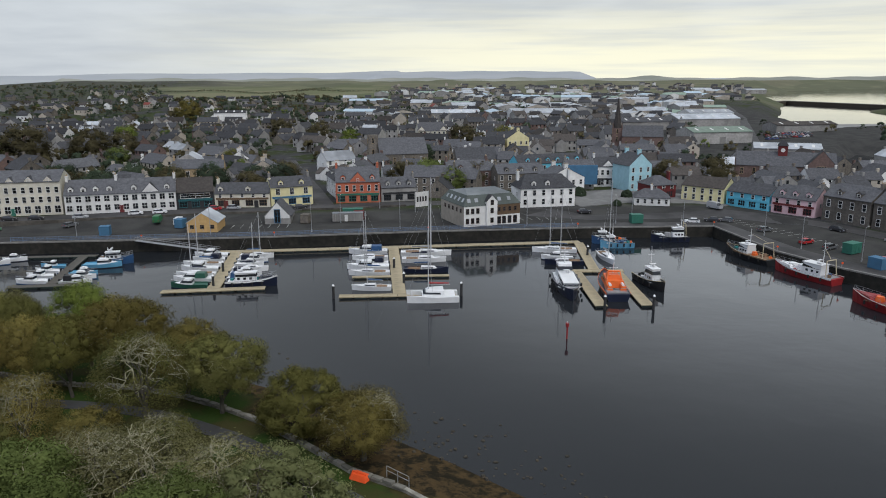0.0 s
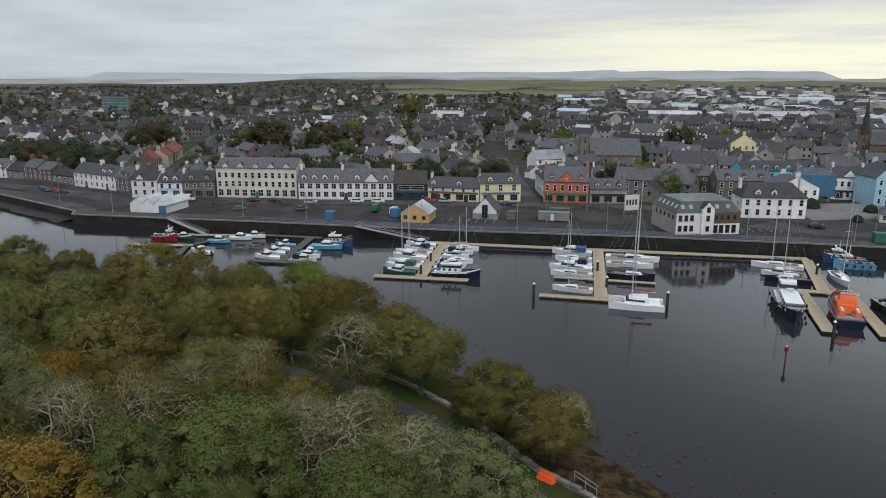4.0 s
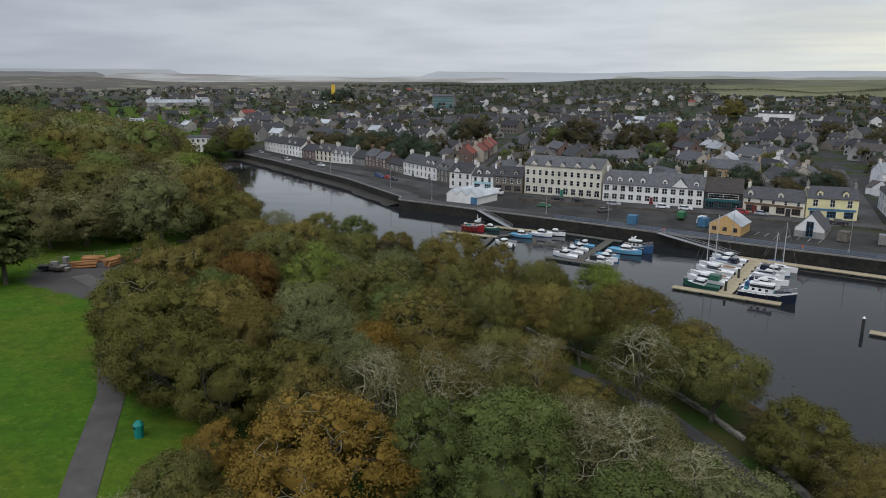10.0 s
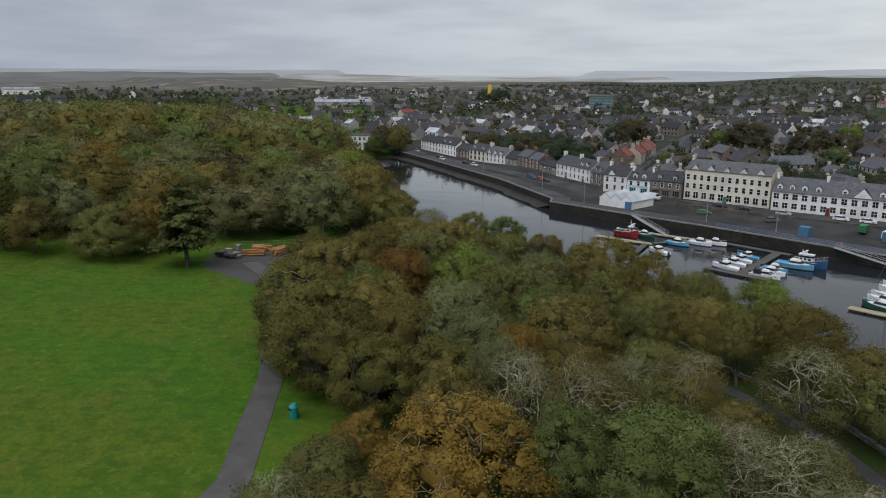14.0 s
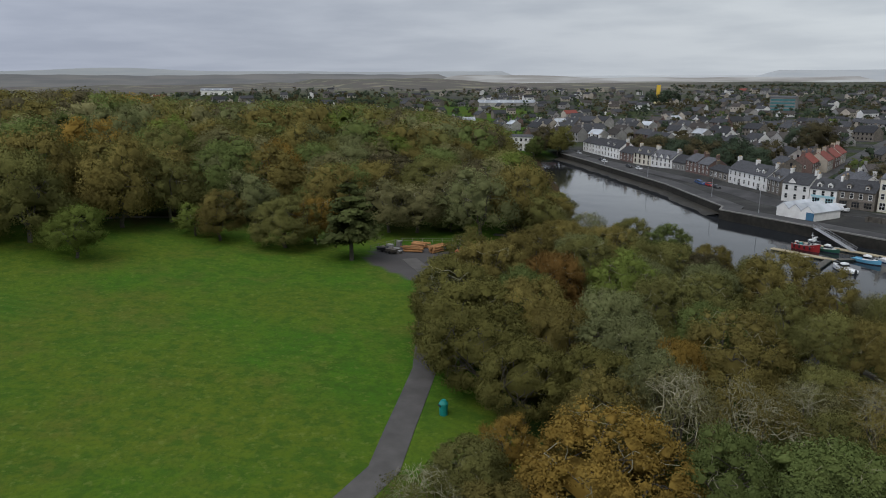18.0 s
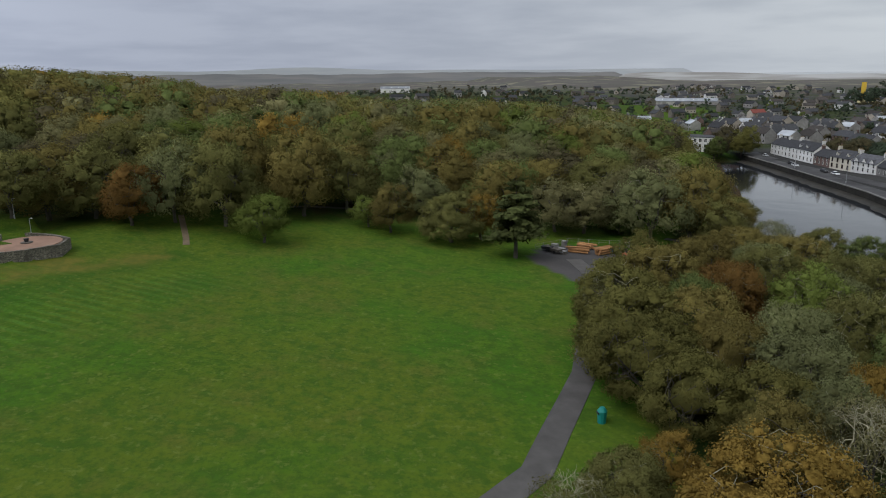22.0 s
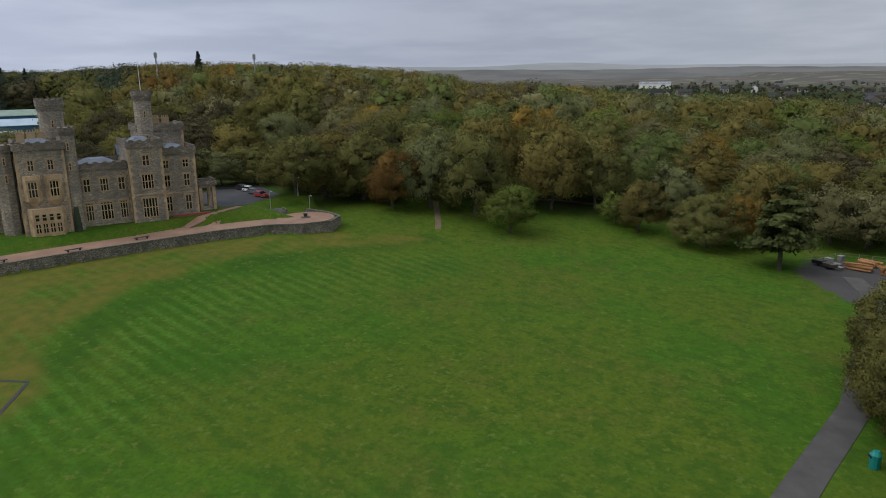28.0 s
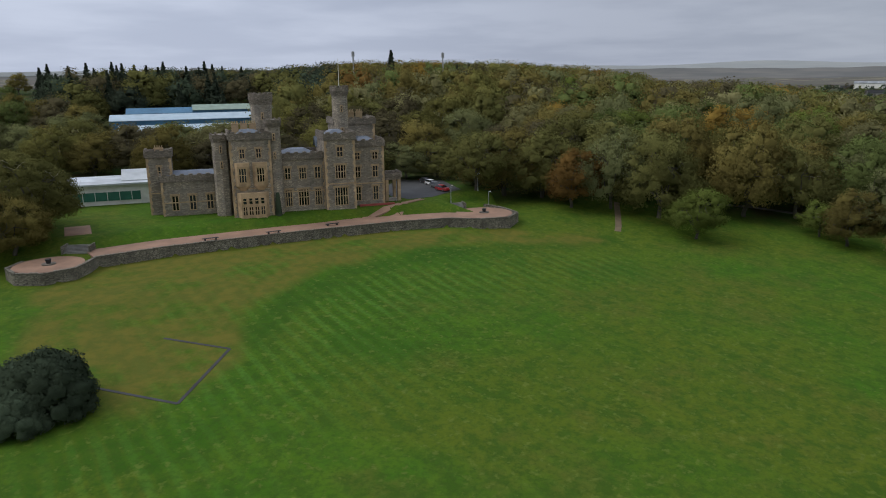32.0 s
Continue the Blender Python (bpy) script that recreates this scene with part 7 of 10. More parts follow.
def cw(b, x, y, z, w, h, bars=1, turn=0.0):
    """A castle window: dressed surround, hood mould, mullions and dark panes."""
    o = window(b, x, y - 0.03 if not turn else y, z, w, h, turn, CDRESS, bars if w < 1.6 else bars + 1)
    part("hood_mould", shared(("hood", round(w, 1)), lambda: Shape().box(-w / 2 - 0.25, -0.2, 0, w / 2 + 0.25, 0.05, 0.2).box(-w / 2 - 0.25, -0.16, -0.5, -w / 2 - 0.1, 0.05, 0).box(w / 2 + 0.1, -0.16, -0.5, w / 2 + 0.25, 0.05, 0).mesh("hood_mould", CDRESS)), None, o, at=pose(0, 0, h + 0.06))


lw = block("low_wing", 0.0, 0.0, 12.2, 9.0, 7.6, False)
for k in range(3):
    cw(lw, 2.6 + 3.5 * k, 0, 1.2, 1.5, 3.2, 1)
part("roof", gable_roof(10.5, 7.0, 7.6, 9.0), LEAD, lw, "blue-grey lead roof", at=pose(0.8, 1.0, 0))
lt = block("corner_turret", -2.6, 2.6, 2.4, 7.6, 12.6, False, label="square corner turret with battlements")
cw(lt, -0.1, 2.6, 8.2, 0.8, 2.2, 0), chimney(castle, 0, 5, 12.9, CDRESS, 1.8, 0.6, 1.2, 4)
turret("octagon_tower", 12.5, -2.6, 1.7, 16.3, 8, "slender octagonal tower")
mt = block("main_tower", 14.2, -6.8, 22.4, 4.0, 16.4, True)
for x in (16.6, 19.9):
    cw(mt, x, -6.8, 12.3, 1.2, 2.0, 1)
for x in (16.4, 20.0):                                  # two oriels on the first floor
    o = part("oriel", Shape().prism([(x - 1.5, -6.8), (x - 1.0, -7.6), (x + 1.0, -7.6), (x + 1.5, -6.8)], 6.6, 11.4).prism([(x - 0.6, -6.8), (x - 0.4, -7.1), (x + 0.4, -7.1), (x + 0.6, -6.8)], 5.6, 6.6, [(x - 1.5, -6.8), (x - 1.0, -7.6), (x + 1.0, -7.6), (x + 1.5, -6.8)]), CDRESS, mt)
    cw(o, x, -7.62, 7.4, 1.7, 3.0, 1)
bay = part("bay_window", Shape().prism([(15.0, -6.8), (15.7, -8.2), (20.7, -8.2), (21.4, -6.8)], -1, 5.2), CDRESS, mt, "projecting stone bay with four arched lights")
for k in range(4):
    window(bay, 16.4 + 1.2 * k, -8.22, 0.6, 1.1, 1.9, 0, CDRESS, 1)
    window(bay, 16.4 + 1.2 * k, -8.22, 2.9, 1.0, 1.4, 0, CDRESS, 0)
for k, zz in enumerate((1.8, 7.0, 12.0)):
    cw(mt, 14.18, -3, zz, 0.9, 2.0, 0, -90)
for x in (15.8, 17.6, 19.4):
    chimney(castle, x, -1.5, 17.4, CDRESS, 1.4, 0.7, 1.7, 3)
turret("round_tower", 22.0, 6.5, 2.3, 23.8, 14, "tall round tower with a corbelled crown", crown=2.0)
turret("stair_turret", 23.2, -5.2, 1.5, 19.2, 8, "slim octagonal stair turret")
ms = block("main_range", 23.6, -3.6, 34.0, 8.0, 11.6, True)
for k in range(3):
    cw(ms, 25.9 + 3.2 * k, -3.6, 7.0, 1.7 if k == 1 else 1.4, 2.6, 1)
    cw(ms, 25.9 + 3.2 * k, -3.6, 1.2, 2.4 if k == 1 else 1.6, 3.6, 2 if k == 1 else 1)
rt = block("east_tower", 33.8, -5.2, 40.4, 5.0, 15.6, True)
cw(rt, 37.1, -5.2, 11.6, 1.5, 2.2, 1), cw(rt, 37.1, -5.2, 6.9, 2.4, 3.0, 2), cw(rt, 37.1, -5.2, 1.0, 3.0, 4.0, 3)
rs = block("east_range", 40.2, -2.0, 47.6, 8.0, 13.6, True)
for zz, hh in ((1.2, 3.2), (6.4, 2.6), (10.4, 1.7)):
    for x in (41.5, 45.5):
        cw(rs, x, -2.0, zz, 1.4, hh, 1)
block("rear_block", 38.0, 6.0, 47.5, 15.0, 18.0, False)
for x in (40.5, 42.5, 44.5):
    chimney(castle, x, 9, 18.8, HARL["sand"], 1.5, 0.7, 1.6, 4)
turret("clock_tower", 39.6, 6.4, 1.8, 25.2, 12, "tall round flag tower", crown=1.8)
part("flagpole", Shape().tube((39.6, 6.4, 25), (39.6, 6.4, 32.4), 0.09, 0.05, 6), WINFRAME, castle, "white flagpole")
part("dormer_roof", gable_roof(4.0, 3.2, 13.2, 15.0), LEAD, castle, at=pose(33.5, 6.0, 0))
pc = part("porch", Shape().box(48.5, 1.0, -2, 52.2, 6.0, 0.1).box(48.5, 1.0, 5.0, 52.2, 6.0, 5.9), CSTONE, castle)
for x, y in ((48.9, 1.3), (51.8, 1.3), (51.8, 5.7), (48.9, 5.7)):
    part("pillar", Shape().box(x - 0.35, y - 0.35, 0, x + 0.35, y + 0.35, 5.0), CDRESS, pc)
parapet(pc, 48.5, 1.0, 52.2, 6.0, 5.9, 0.6)
part("ramp", Shape().box(41.5, -3.6, -0.9, 49.5, -2.6, 0.35), surf("red_board", (0.3, 0.07, 0.06), None, 1, 0.8), castle, "dark red boarded ramp by the wall")
part("creeper", Shape().prism(ring(23.2, -7.0, 0.8, 7), -0.6, 4.8, ring(23.2, -6.9, 0.4, 7)), LEAF["holly"], castle)

# terrace walls, gravel walk, round ends
tw = part("wall_terrace", strip(fine(TERRACE[:16], 2.2), -0.45, 0.05, 9.0, 13.4), TWALL)
tagged(tw, "dry rubble terrace wall with rough coping", "wall", kind="structure")
cop_rng = random.Random(4)
cope = [Shape().box(-0.33, -0.3, 0, 0.33, 0.3, h).mesh("coping_stone", TWALL) for h in (0.16, 0.24, 0.2)]
for a, b in zip(TERRACE[:15], TERRACE[1:16]):
    L = math.hypot(b[0] - a[0], b[1] - a[1])
    n = int(L / 0.72)
    for i in range(n):
        f = (i + 0.5) / n
        dx, dy = (b[0] - a[0]) / L, (b[1] - a[1]) / L
        part("coping_stone", cope[cop_rng.randrange(3)], None, tw, at=pose(a[0] + (b[0] - a[0]) * f + dy * 0.2, a[1] + (b[1] - a[1]) * f - dx * 0.2, 13.38, cop_rng.uniform(-4, 4), cop_rng.uniform(-4, 4), math.degrees(math.atan2(dy, dx)) + cop_rng.uniform(-6, 6)))
gw = part("gravel_walk", strip(fine(TERRACE[6:12], 3), 0.1, 6.4, 9.5, 13.47), GRAVEL)
tagged(gw, "reddish gravel walk along the terrace", "path", kind="structure")
for cx, cy, r in ((-150.2, -55.2, 6.3), (-81.4, -107.0, 5.5)):
    disc = part("gravel_circle", Shape().prism(ring(cx, cy, r, 28), 9.5, 13.49), GRAVEL)
    tagged(disc, "round reddish gravel terrace end", "path", kind="structure")
    fp = thing("fire_bowl", pose(cx, cy, 13.49), "dark planter ring at the middle of the terrace circle", "planter", "planters on the terrace")
    part("ring", Shape().prism(ring(0, 0, 1.1, 16), 0, 0.18), HARL["stone"], fp)
    part("bowl", Shape().prism(ring(0, 0, 0.35, 10), 0.18, 0.9, ring(0, 0, 0.5, 10)), HARL["black"], fp)
road("park_path", [(-134.5, -73), (-141, -72), (-147, -73.5), (-153, -72)], 1.6, GRAVEL, "reddish path across the castle grass", 0.16)
road("park_path", [(-122, -87.5), (-136, -76.5), (-146, -74)], 1.5, GRAVEL, "reddish path along the castle front", 0.15)
cp = part("car_park", Shape().add([(-152, -75, 15.04), (-157, -71, 15.04), (-163, -70.2, 15.04), (-170, -69, 15.04), (-183, -80, 15.04), (-180, -92, 15.04), (-158, -88, 15.04)], [(0, 1, 2, 3, 4, 5, 6)]), ASPHALT)
tagged(cp, "grey tarmac car park beside the castle", "car park", kind="structure")
for x, y, tn, n, lab in ((-152.5, -63.0, 130, 7, "stone steps down to the terrace circle"), (-89.0, -109.8, 121, 7, "wide stone steps at the terrace end")):
    st = thing("stairs", pose(x, y, 13.2, 0, 0, tn), lab, "stairs", "garden steps")
    for k in range(n):
        part("tread", Shape().box(-2.2, 0.36 * k, 0.02, 2.2, 0.36 * (k + 1), 0.17 * (k + 1)), COPING, st)
    for sx in (-2.45, 2.2):
        part("side_wall", Shape().box(sx, -0.2, 0.0, sx + 0.25, 0.36 * n + 0.3, 0.17 * n + 0.25), TWALL, st)
road("park_path", [(-91, -111.6), (-95, -116.2), (-100, -122.5)], 4.6, GRAVEL, "broad reddish path above the terrace steps", 0.12)
road("park_path", [(-92.2, -108.6), (-94.5, -105), (-98.2, -101.8)], 1.4, GRAVEL, "narrow reddish path beside the terrace steps", 0.12)
for x, y in ((-105.7, -94.0), (-115.1, -86.4), (-125.8, -79.6)):
    bn = thing("bench", pose(x, y, 13.47, 0, 0, 143), "low dark wooden bench on the gravel walk", "bench", "benches on the terrace")
    for k in range(4):
        part("slat", Shape().box(-1.5, -0.36 + 0.19 * k, 0.38, 1.5, -0.21 + 0.19 * k, 0.45), HARL["black"], bn)
    for sx in (-1.0, 1.0):
        part("leg", Shape().box(sx - 0.1, -0.3, 0, sx + 0.1, 0.3, 0.38), HARL["black"], bn)

# the white museum wing and the blue-roofed sheds behind
mu = thing("museum", pose(-114.3, -143.4, 15, 0, 0, 134), "long white modern building with green glazing", "building")
part("wall", Shape().box(0, 0, -1, 18, 14, 4.6), HARL["white"], mu)
part("glazing", Shape().box(1, -0.15, 1.0, 16, 0, 3.0), HARL["green"], mu, "dark green glass wall")
for k in range(6):
    part("mullion", Shape().box(1 + 2.6 * k, -0.25, 1.0, 1.15 + 2.6 * k, -0.15, 3.0), WINFRAME, mu)
part("roof", Shape().box(-0.6, -0.8, 4.6, 18.6, 14.6, 5.0), SHEETROOF, mu)
part("roof_light", gable_roof(6, 7, 5.2, 7.2), SHEETROOF, mu, at=pose(12, 3, 0))
for x, y, L, d, e, mat, lab in ((-238, -246, 62, 16, 8.6, BLUEROOF, "long shed with a pale blue roof"), (-226, -228, 46, 13, 6.0, BLUEROOF, "low shed with a pale blue roof"), (-262, -262, 70, 14, 7.6, HARL["deepblue"], "long shed with a dark blue roof"), (-282, -240, 40, 14, 8.4, GREENROOF, "shed with a pale green roof")):
    sb = thing("shed", pose(x + 10, y - 10.5, gz(x, y) - 0.8, 0, 0, 134), lab, "shed", "sheds behind the castle")
    part("wall", gable_body(L, d, e, e + 2.2), HARL["deepblue"], sb)
    part("roof", gable_roof(L, d, e, e + 2.2, 0.2, 0.4), mat, sb)

# a stone kerb line let into the lawn, the bin, the timber yard
for a, b in (((-71.7, -61.2), (-58.0, -57.1)), ((-58.0, -57.1), (-56, -68.5)), ((-71.7, -61.2), (-69.8, -70.6))):
    kb = part("kerb", strip(fine([a, b], 1.5), -0.2, 0.2, 0, 0, lift=0.04), ASPHALT)
    tagged(kb, "narrow line of grey stones let into the lawn", "kerb", kind="structure")
for tr in ([(-159, -27), (-164.2, -27.8), (-171, -29.2), (-184, -32)],):
    tagged(part("trail", strip(fine(tr, 1.5), -0.7, 0.7, 0, 0, lift=0.04), surf("trodden_earth", (0.13, 0.098, 0.06), (0.09, 0.07, 0.045), 0.8, 0.95, coarse=0.3)), "trodden earth trail into the wood", "trail", kind="structure")
TEAL = surf("teal_plastic", (0.01, 0.2, 0.17), (0.008, 0.16, 0.14), 1, 0.5)
bn = thing("litter_bin", pose(-75.7, 33.8, gz(-75.7, 33.8)), "teal plastic litter bin on the grass", "bin")
part("body", Shape().prism(ring(0, 0, 0.52, 10), 0, 1.55, ring(0, 0, 0.58, 10)), TEAL, bn)
part("lid", Shape().prism(ring(0, 0, 0.62, 10), 1.55, 2.0, ring(0, 0, 0.3, 10)), TEAL, bn)
part("opening", Shape().box(-0.3, -0.64, 1.25, 0.3, -0.5, 1.45), RUBBER, bn)
LOG = surf("cut_log", (0.33, 0.17, 0.07), (0.24, 0.12, 0.05), 1.2, 0.9, rnd=0.25)
lrng = random.Random(9)
for cx, cy, n, L, tn, mess in ((-156.3, 61.6, 9, 5.0, 62, 8), (-154.4, 67.0, 12, 5.0, 112, 2), (-159.5, 65.0, 8, 4.2, 40, 14), (-150.8, 72.6, 6, 2.6, 20, 25)):
    ob = thing("log_pile", pose(cx, cy, gz(cx, cy), 0, 0, tn), "untidy pile of orange-brown cut logs in the yard", "logs", "log piles in the yard")
    for k in range(n):
        r = lrng.uniform(0.18, 0.36)
        yy, zz = -1.3 + 0.66 * (k % 4) + lrng.uniform(-0.1, 0.1), 0.3 + 0.55 * (k // 4)
        part("log", Shape().tube((-L / 2, 0, 0), (L / 2 + lrng.uniform(-0.8, 0.5), 0, 0), r, r * 0.85, 8), LOG, ob, at=pose(lrng.uniform(-0.6, 0.6), yy, zz, 0, 0, lrng.uniform(-mess, mess)))
for cx, cy, tn, c, lab in ((-158.0, 54.4, 60, "black", "small dark tipping trailer parked in the yard"), (-155.8, 55.8, 30, "stone", "grey loaded trailer beside the logs"), (-154.0, 69.6, 80, "deepblue", "blue wheeled cart in the yard")):
    ob = thing("yard_trailer", pose(cx, cy, gz(cx, cy), 0, 0, tn), lab, "trailer", "things in the yard")
    part("tray", Shape().prism([(-1.2, -0.65), (1.2, -0.65), (1.2, 0.65), (-1.2, 0.65)], 0.45, 1.15, [(-1.4, -0.78), (1.4, -0.78), (1.4, 0.78), (-1.4, 0.78)]), HARL[c], ob)
    part("load", Shape().prism(ring(0, 0, 0.7, 7), 1.1, 1.5, ring(0.1, 0, 0.3, 7)), HARL["stone"], ob)
    part("drawbar", Shape().tube((1.2, 0, 0.5), (2.3, 0, 0.4), 0.06, 0.05, 5), STEEL, ob)
    for sy in (-0.75, 0.75):
        part("wheel", Shape().tube((0, sy - 0.1, 0.34), (0, sy + 0.1, 0.34), 0.34, 0.34, 12), RUBBER, ob)
for cx, cy, w, h, c, lab in ((-160.6, 57.2, 1.5, 0.9, "grey", "grey crate behind the logs"), (-162.0, 60.0, 1.0, 1.2, "grey", "pale grey tank behind the logs"), (-157.0, 57.6, 1.7, 0.8, "stone", "stack of grey stone blocks"), (-155.2, 57.4, 1.4, 0.6, "stone", "low stack of grey stone blocks")):
    ob = thing("yard_box", pose(cx, cy, gz(cx, cy), 0, 0, 35), lab, "container", "things in the yard")
    part("body", Shape().box(-w / 2, -0.5, 0, w / 2, 0.5, h), HARL[c], ob)
    part("lid", Shape().box(-w / 2 - 0.06, -0.56, h, w / 2 + 0.06, 0.56, h + 0.1), HARL["grey"], ob)
dg = thing("digger", pose(-150.2, 70.4, gz(-150.2, 70.4), 0, 0, 60), "small orange-red digger with its arm folded", "digger")
part("track", Shape().box(-1.0, -0.8, 0, 1.0, -0.45, 0.5), RUBBER, dg), part("track", Shape().box(-1.0, 0.45, 0, 1.0, 0.8, 0.5), RUBBER, dg)
part("body", Shape().prism([(-1.0, -0.75), (0.6, -0.75), (0.6, 0.75), (-1.0, 0.75)], 0.5, 1.25, [(-0.9, -0.65), (0.5, -0.65), (0.5, 0.65), (-0.9, 0.65)]), HARL["red"], dg)
part("cab", Shape().prism([(-0.3, -0.6), (0.5, -0.6), (0.5, 0.1), (-0.3, 0.1)], 1.25, 2.2, [(-0.2, -0.5), (0.4, -0.5), (0.4, 0.0), (-0.2, 0.0)]), HARL["black"], dg)
part("arm", Shape().tube((0.6, 0.3, 1.0), (1.7, 0.3, 2.4), 0.14, 0.12, 6).tube((1.7, 0.3, 2.4), (2.5, 0.3, 1.0), 0.12, 0.09, 6), HARL["red"], dg)
part("bucket", Shape().prism([(2.2, 0.0), (2.8, 0.0), (2.8, 0.6), (2.2, 0.6)], 0.3, 1.0, [(2.35, 0.05), (2.7, 0.05), (2.7, 0.55), (2.35, 0.55)]), RUBBER, dg)
fn = thing("fence", pose(0, 0, 0), "thin white mesh fence round the yard", "fence")
FPOST = Shape().box(-0.05, -0.05, 0, 0.05, 0.05, 1.2).mesh("post", COPING)
FL = fine([(-160, 52), (-165, 62), (-161, 74), (-148, 79)], 2.4)
for i, (x, y) in enumerate(FL):
    part("post", FPOST, None, fn, at=pose(x, y, gz(x, y)))
    if i:
        a = FL[i - 1]
        s = Shape()
        for zz in (0.5, 1.1):
            s.tube((a[0], a[1], gz(*a) + zz), (x, y, gz(x, y) + zz), 0.025, 0.025, 4)
        part("rail", s, COPING, fn)
ORANGE = surf("orange_plastic", (0.75, 0.1, 0.025), (0.62, 0.08, 0.02), 1.2, 0.45)
ky = thing("rescue_raft", pose(-8.7, 66.4, 3.65, 0, 0, 150), "bright orange upturned plastic raft on the shore path", "raft")
part("hull", Shape().prism([(-1.1, -0.6), (0.9, -0.7), (1.3, 0), (0.9, 0.7), (-1.1, 0.6)], 0, 0.55, [(-0.9, -0.4), (0.7, -0.45), (0.95, 0), (0.7, 0.45), (-0.9, 0.4)]), ORANGE, ky)
part("keel", Shape().box(-0.9, -0.08, 0.55, 0.9, 0.08, 0.68), ORANGE, ky)
sr = thing("slip_rail", pose(-3.5, 64.6, 3.9, 0, 0, 139), "rusty steel handrail at the slipway", "handrail")
for k in range(3):
    part("post", Shape().tube((1.6 * k, 0, -0.6), (1.6 * k, 0, 1.0), 0.04, 0.04, 6), STEEL, sr)
for zz in (0.5, 1.0):
    part("rail", Shape().tube((0, 0, zz), (3.2, 0, zz), 0.035, 0.035, 6), STEEL, sr)
# weedy rocks on the shore
ROCK = surf("weedy_rock", (0.05, 0.04, 0.025), (0.022, 0.02, 0.016), 1.4, 0.6, 0.5, 4, rnd=0.4)
rrng = random.Random(21)
rocks = Shape()
for k in range(520):
    i = rrng.randrange(2, 10)
    a, b = WATER[i], WATER[i + 1]
    f = rrng.random()
    off = rrng.gauss(-1.0, 3.0)
    dx, dy = b[0] - a[0], b[1] - a[1]
    L = math.hypot(dx, dy)
    x, y = a[0] + dx * f + dy / L * off * -1, a[1] + dy * f - dx / L * off * -1
    r = rrng.uniform(0.12, 0.5)
    z = max(gz(x, y), -0.15)
    q = [(x + r * rrng.uniform(0.6, 1.3) * math.cos(t), y + r * rrng.uniform(0.6, 1.3) * math.sin(t)) for t in np.linspace(0, 5.4, 6)]
    rocks.prism(q, z - 0.2, z + r * 0.55, [((x + px) / 2, (y + py) / 2) for px, py in q])
tagged(part("shore_rocks", rocks, ROCK), "dark weed-covered stones along the tide line", "rocks", kind="stuff")
# far masts on the hill
for az_, dist, top in ((120.6, 430, 1.75), (113.7, 430, 1.6)):
    x, y = -dist * math.sin(radians(az_)), dist * math.cos(radians(az_))
    mm = thing("radio_mast", pose(x, y, gz(x, y)), "slim grey radio mast above the wood", "mast", "masts on the hill")
    h = 44 + dist * math.tan(radians(top)) - gz(x, y)
    part("pole", Shape().tube((0, 0, -1), (0, 0, h), 0.5, 0.4, 8), STEEL, mm)
    part("antenna", Shape().prism(ring(0, 0, 0.9, 8), h - 3, h - 0.3), STEEL, mm)


# ---------- pontoons ----------
DECK = surf("pontoon_decking", (0.34, 0.29, 0.19), (0.26, 0.22, 0.145), 1.2, 0.85, 0.2, 5, coarse=0.2, cscale=0.3)
DECKDARK = surf("old_pontoon_decking", (0.095, 0.088, 0.075), (0.07, 0.065, 0.056), 1.2, 0.85, 0.2, 5, coarse=0.2)
FLOAT = surf("pontoon_float", (0.03, 0.045, 0.04), (0.02, 0.03, 0.026), 1, 0.7)
PILE = surf("steel_pile", (0.035, 0.035, 0.035), (0.024, 0.024, 0.024), 1, 0.7)
WHITE_GRP = surf("white_hull", (0.68, 0.69, 0.69), (0.6, 0.61, 0.61), 0.8, 0.3, coarse=0.06, rnd=0.06, spec=0.5)
PAINT = {
    "white": WHITE_GRP,
    "navy": surf("navy_hull", (0.012, 0.017, 0.036), (0.009, 0.013, 0.028), 0.8, 0.35, coarse=0.1),
    "blue": surf("blue_hull", (0.028, 0.08, 0.18), (0.022, 0.065, 0.15), 0.8, 0.4, coarse=0.1),
    "lightblue": surf("light_blue_hull", (0.12, 0.33, 0.48), (0.1, 0.28, 0.42), 0.8, 0.4, coarse=0.1),
    "green": surf("green_hull", (0.03, 0.1, 0.07), (0.02, 0.08, 0.055), 0.8, 0.4, coarse=0.1),
    "red": surf("red_hull", (0.26, 0.02, 0.022), (0.2, 0.016, 0.018), 0.8, 0.45, coarse=0.15),
    "orange": surf("orange_cabin", (0.72, 0.14, 0.03), (0.62, 0.12, 0.025), 0.8, 0.4, coarse=0.08),
    "black": surf("black_hull", (0.02, 0.022, 0.024), (0.014, 0.016, 0.018), 0.8, 0.45, coarse=0.1),
    "cream": surf("cream_superstructure", (0.5, 0.44, 0.3), (0.44, 0.38, 0.26), 0.8, 0.5, coarse=0.1),
    "grey": surf("grey_deck", (0.25, 0.255, 0.26), (0.19, 0.195, 0.2), 1.0, 0.7, coarse=0.15),
    "wood": surf("wooden_deck", (0.22, 0.14, 0.08), (0.16, 0.1, 0.06), 1.4, 0.7, coarse=0.15),
    "teal": surf("teal_gear", (0.02, 0.2, 0.2), (0.02, 0.15, 0.15), 1.0, 0.7),
}
ALU = surf("aluminium_mast", (0.55, 0.56, 0.57), (0.46, 0.47, 0.48), 1, 0.4, metal=0.3)


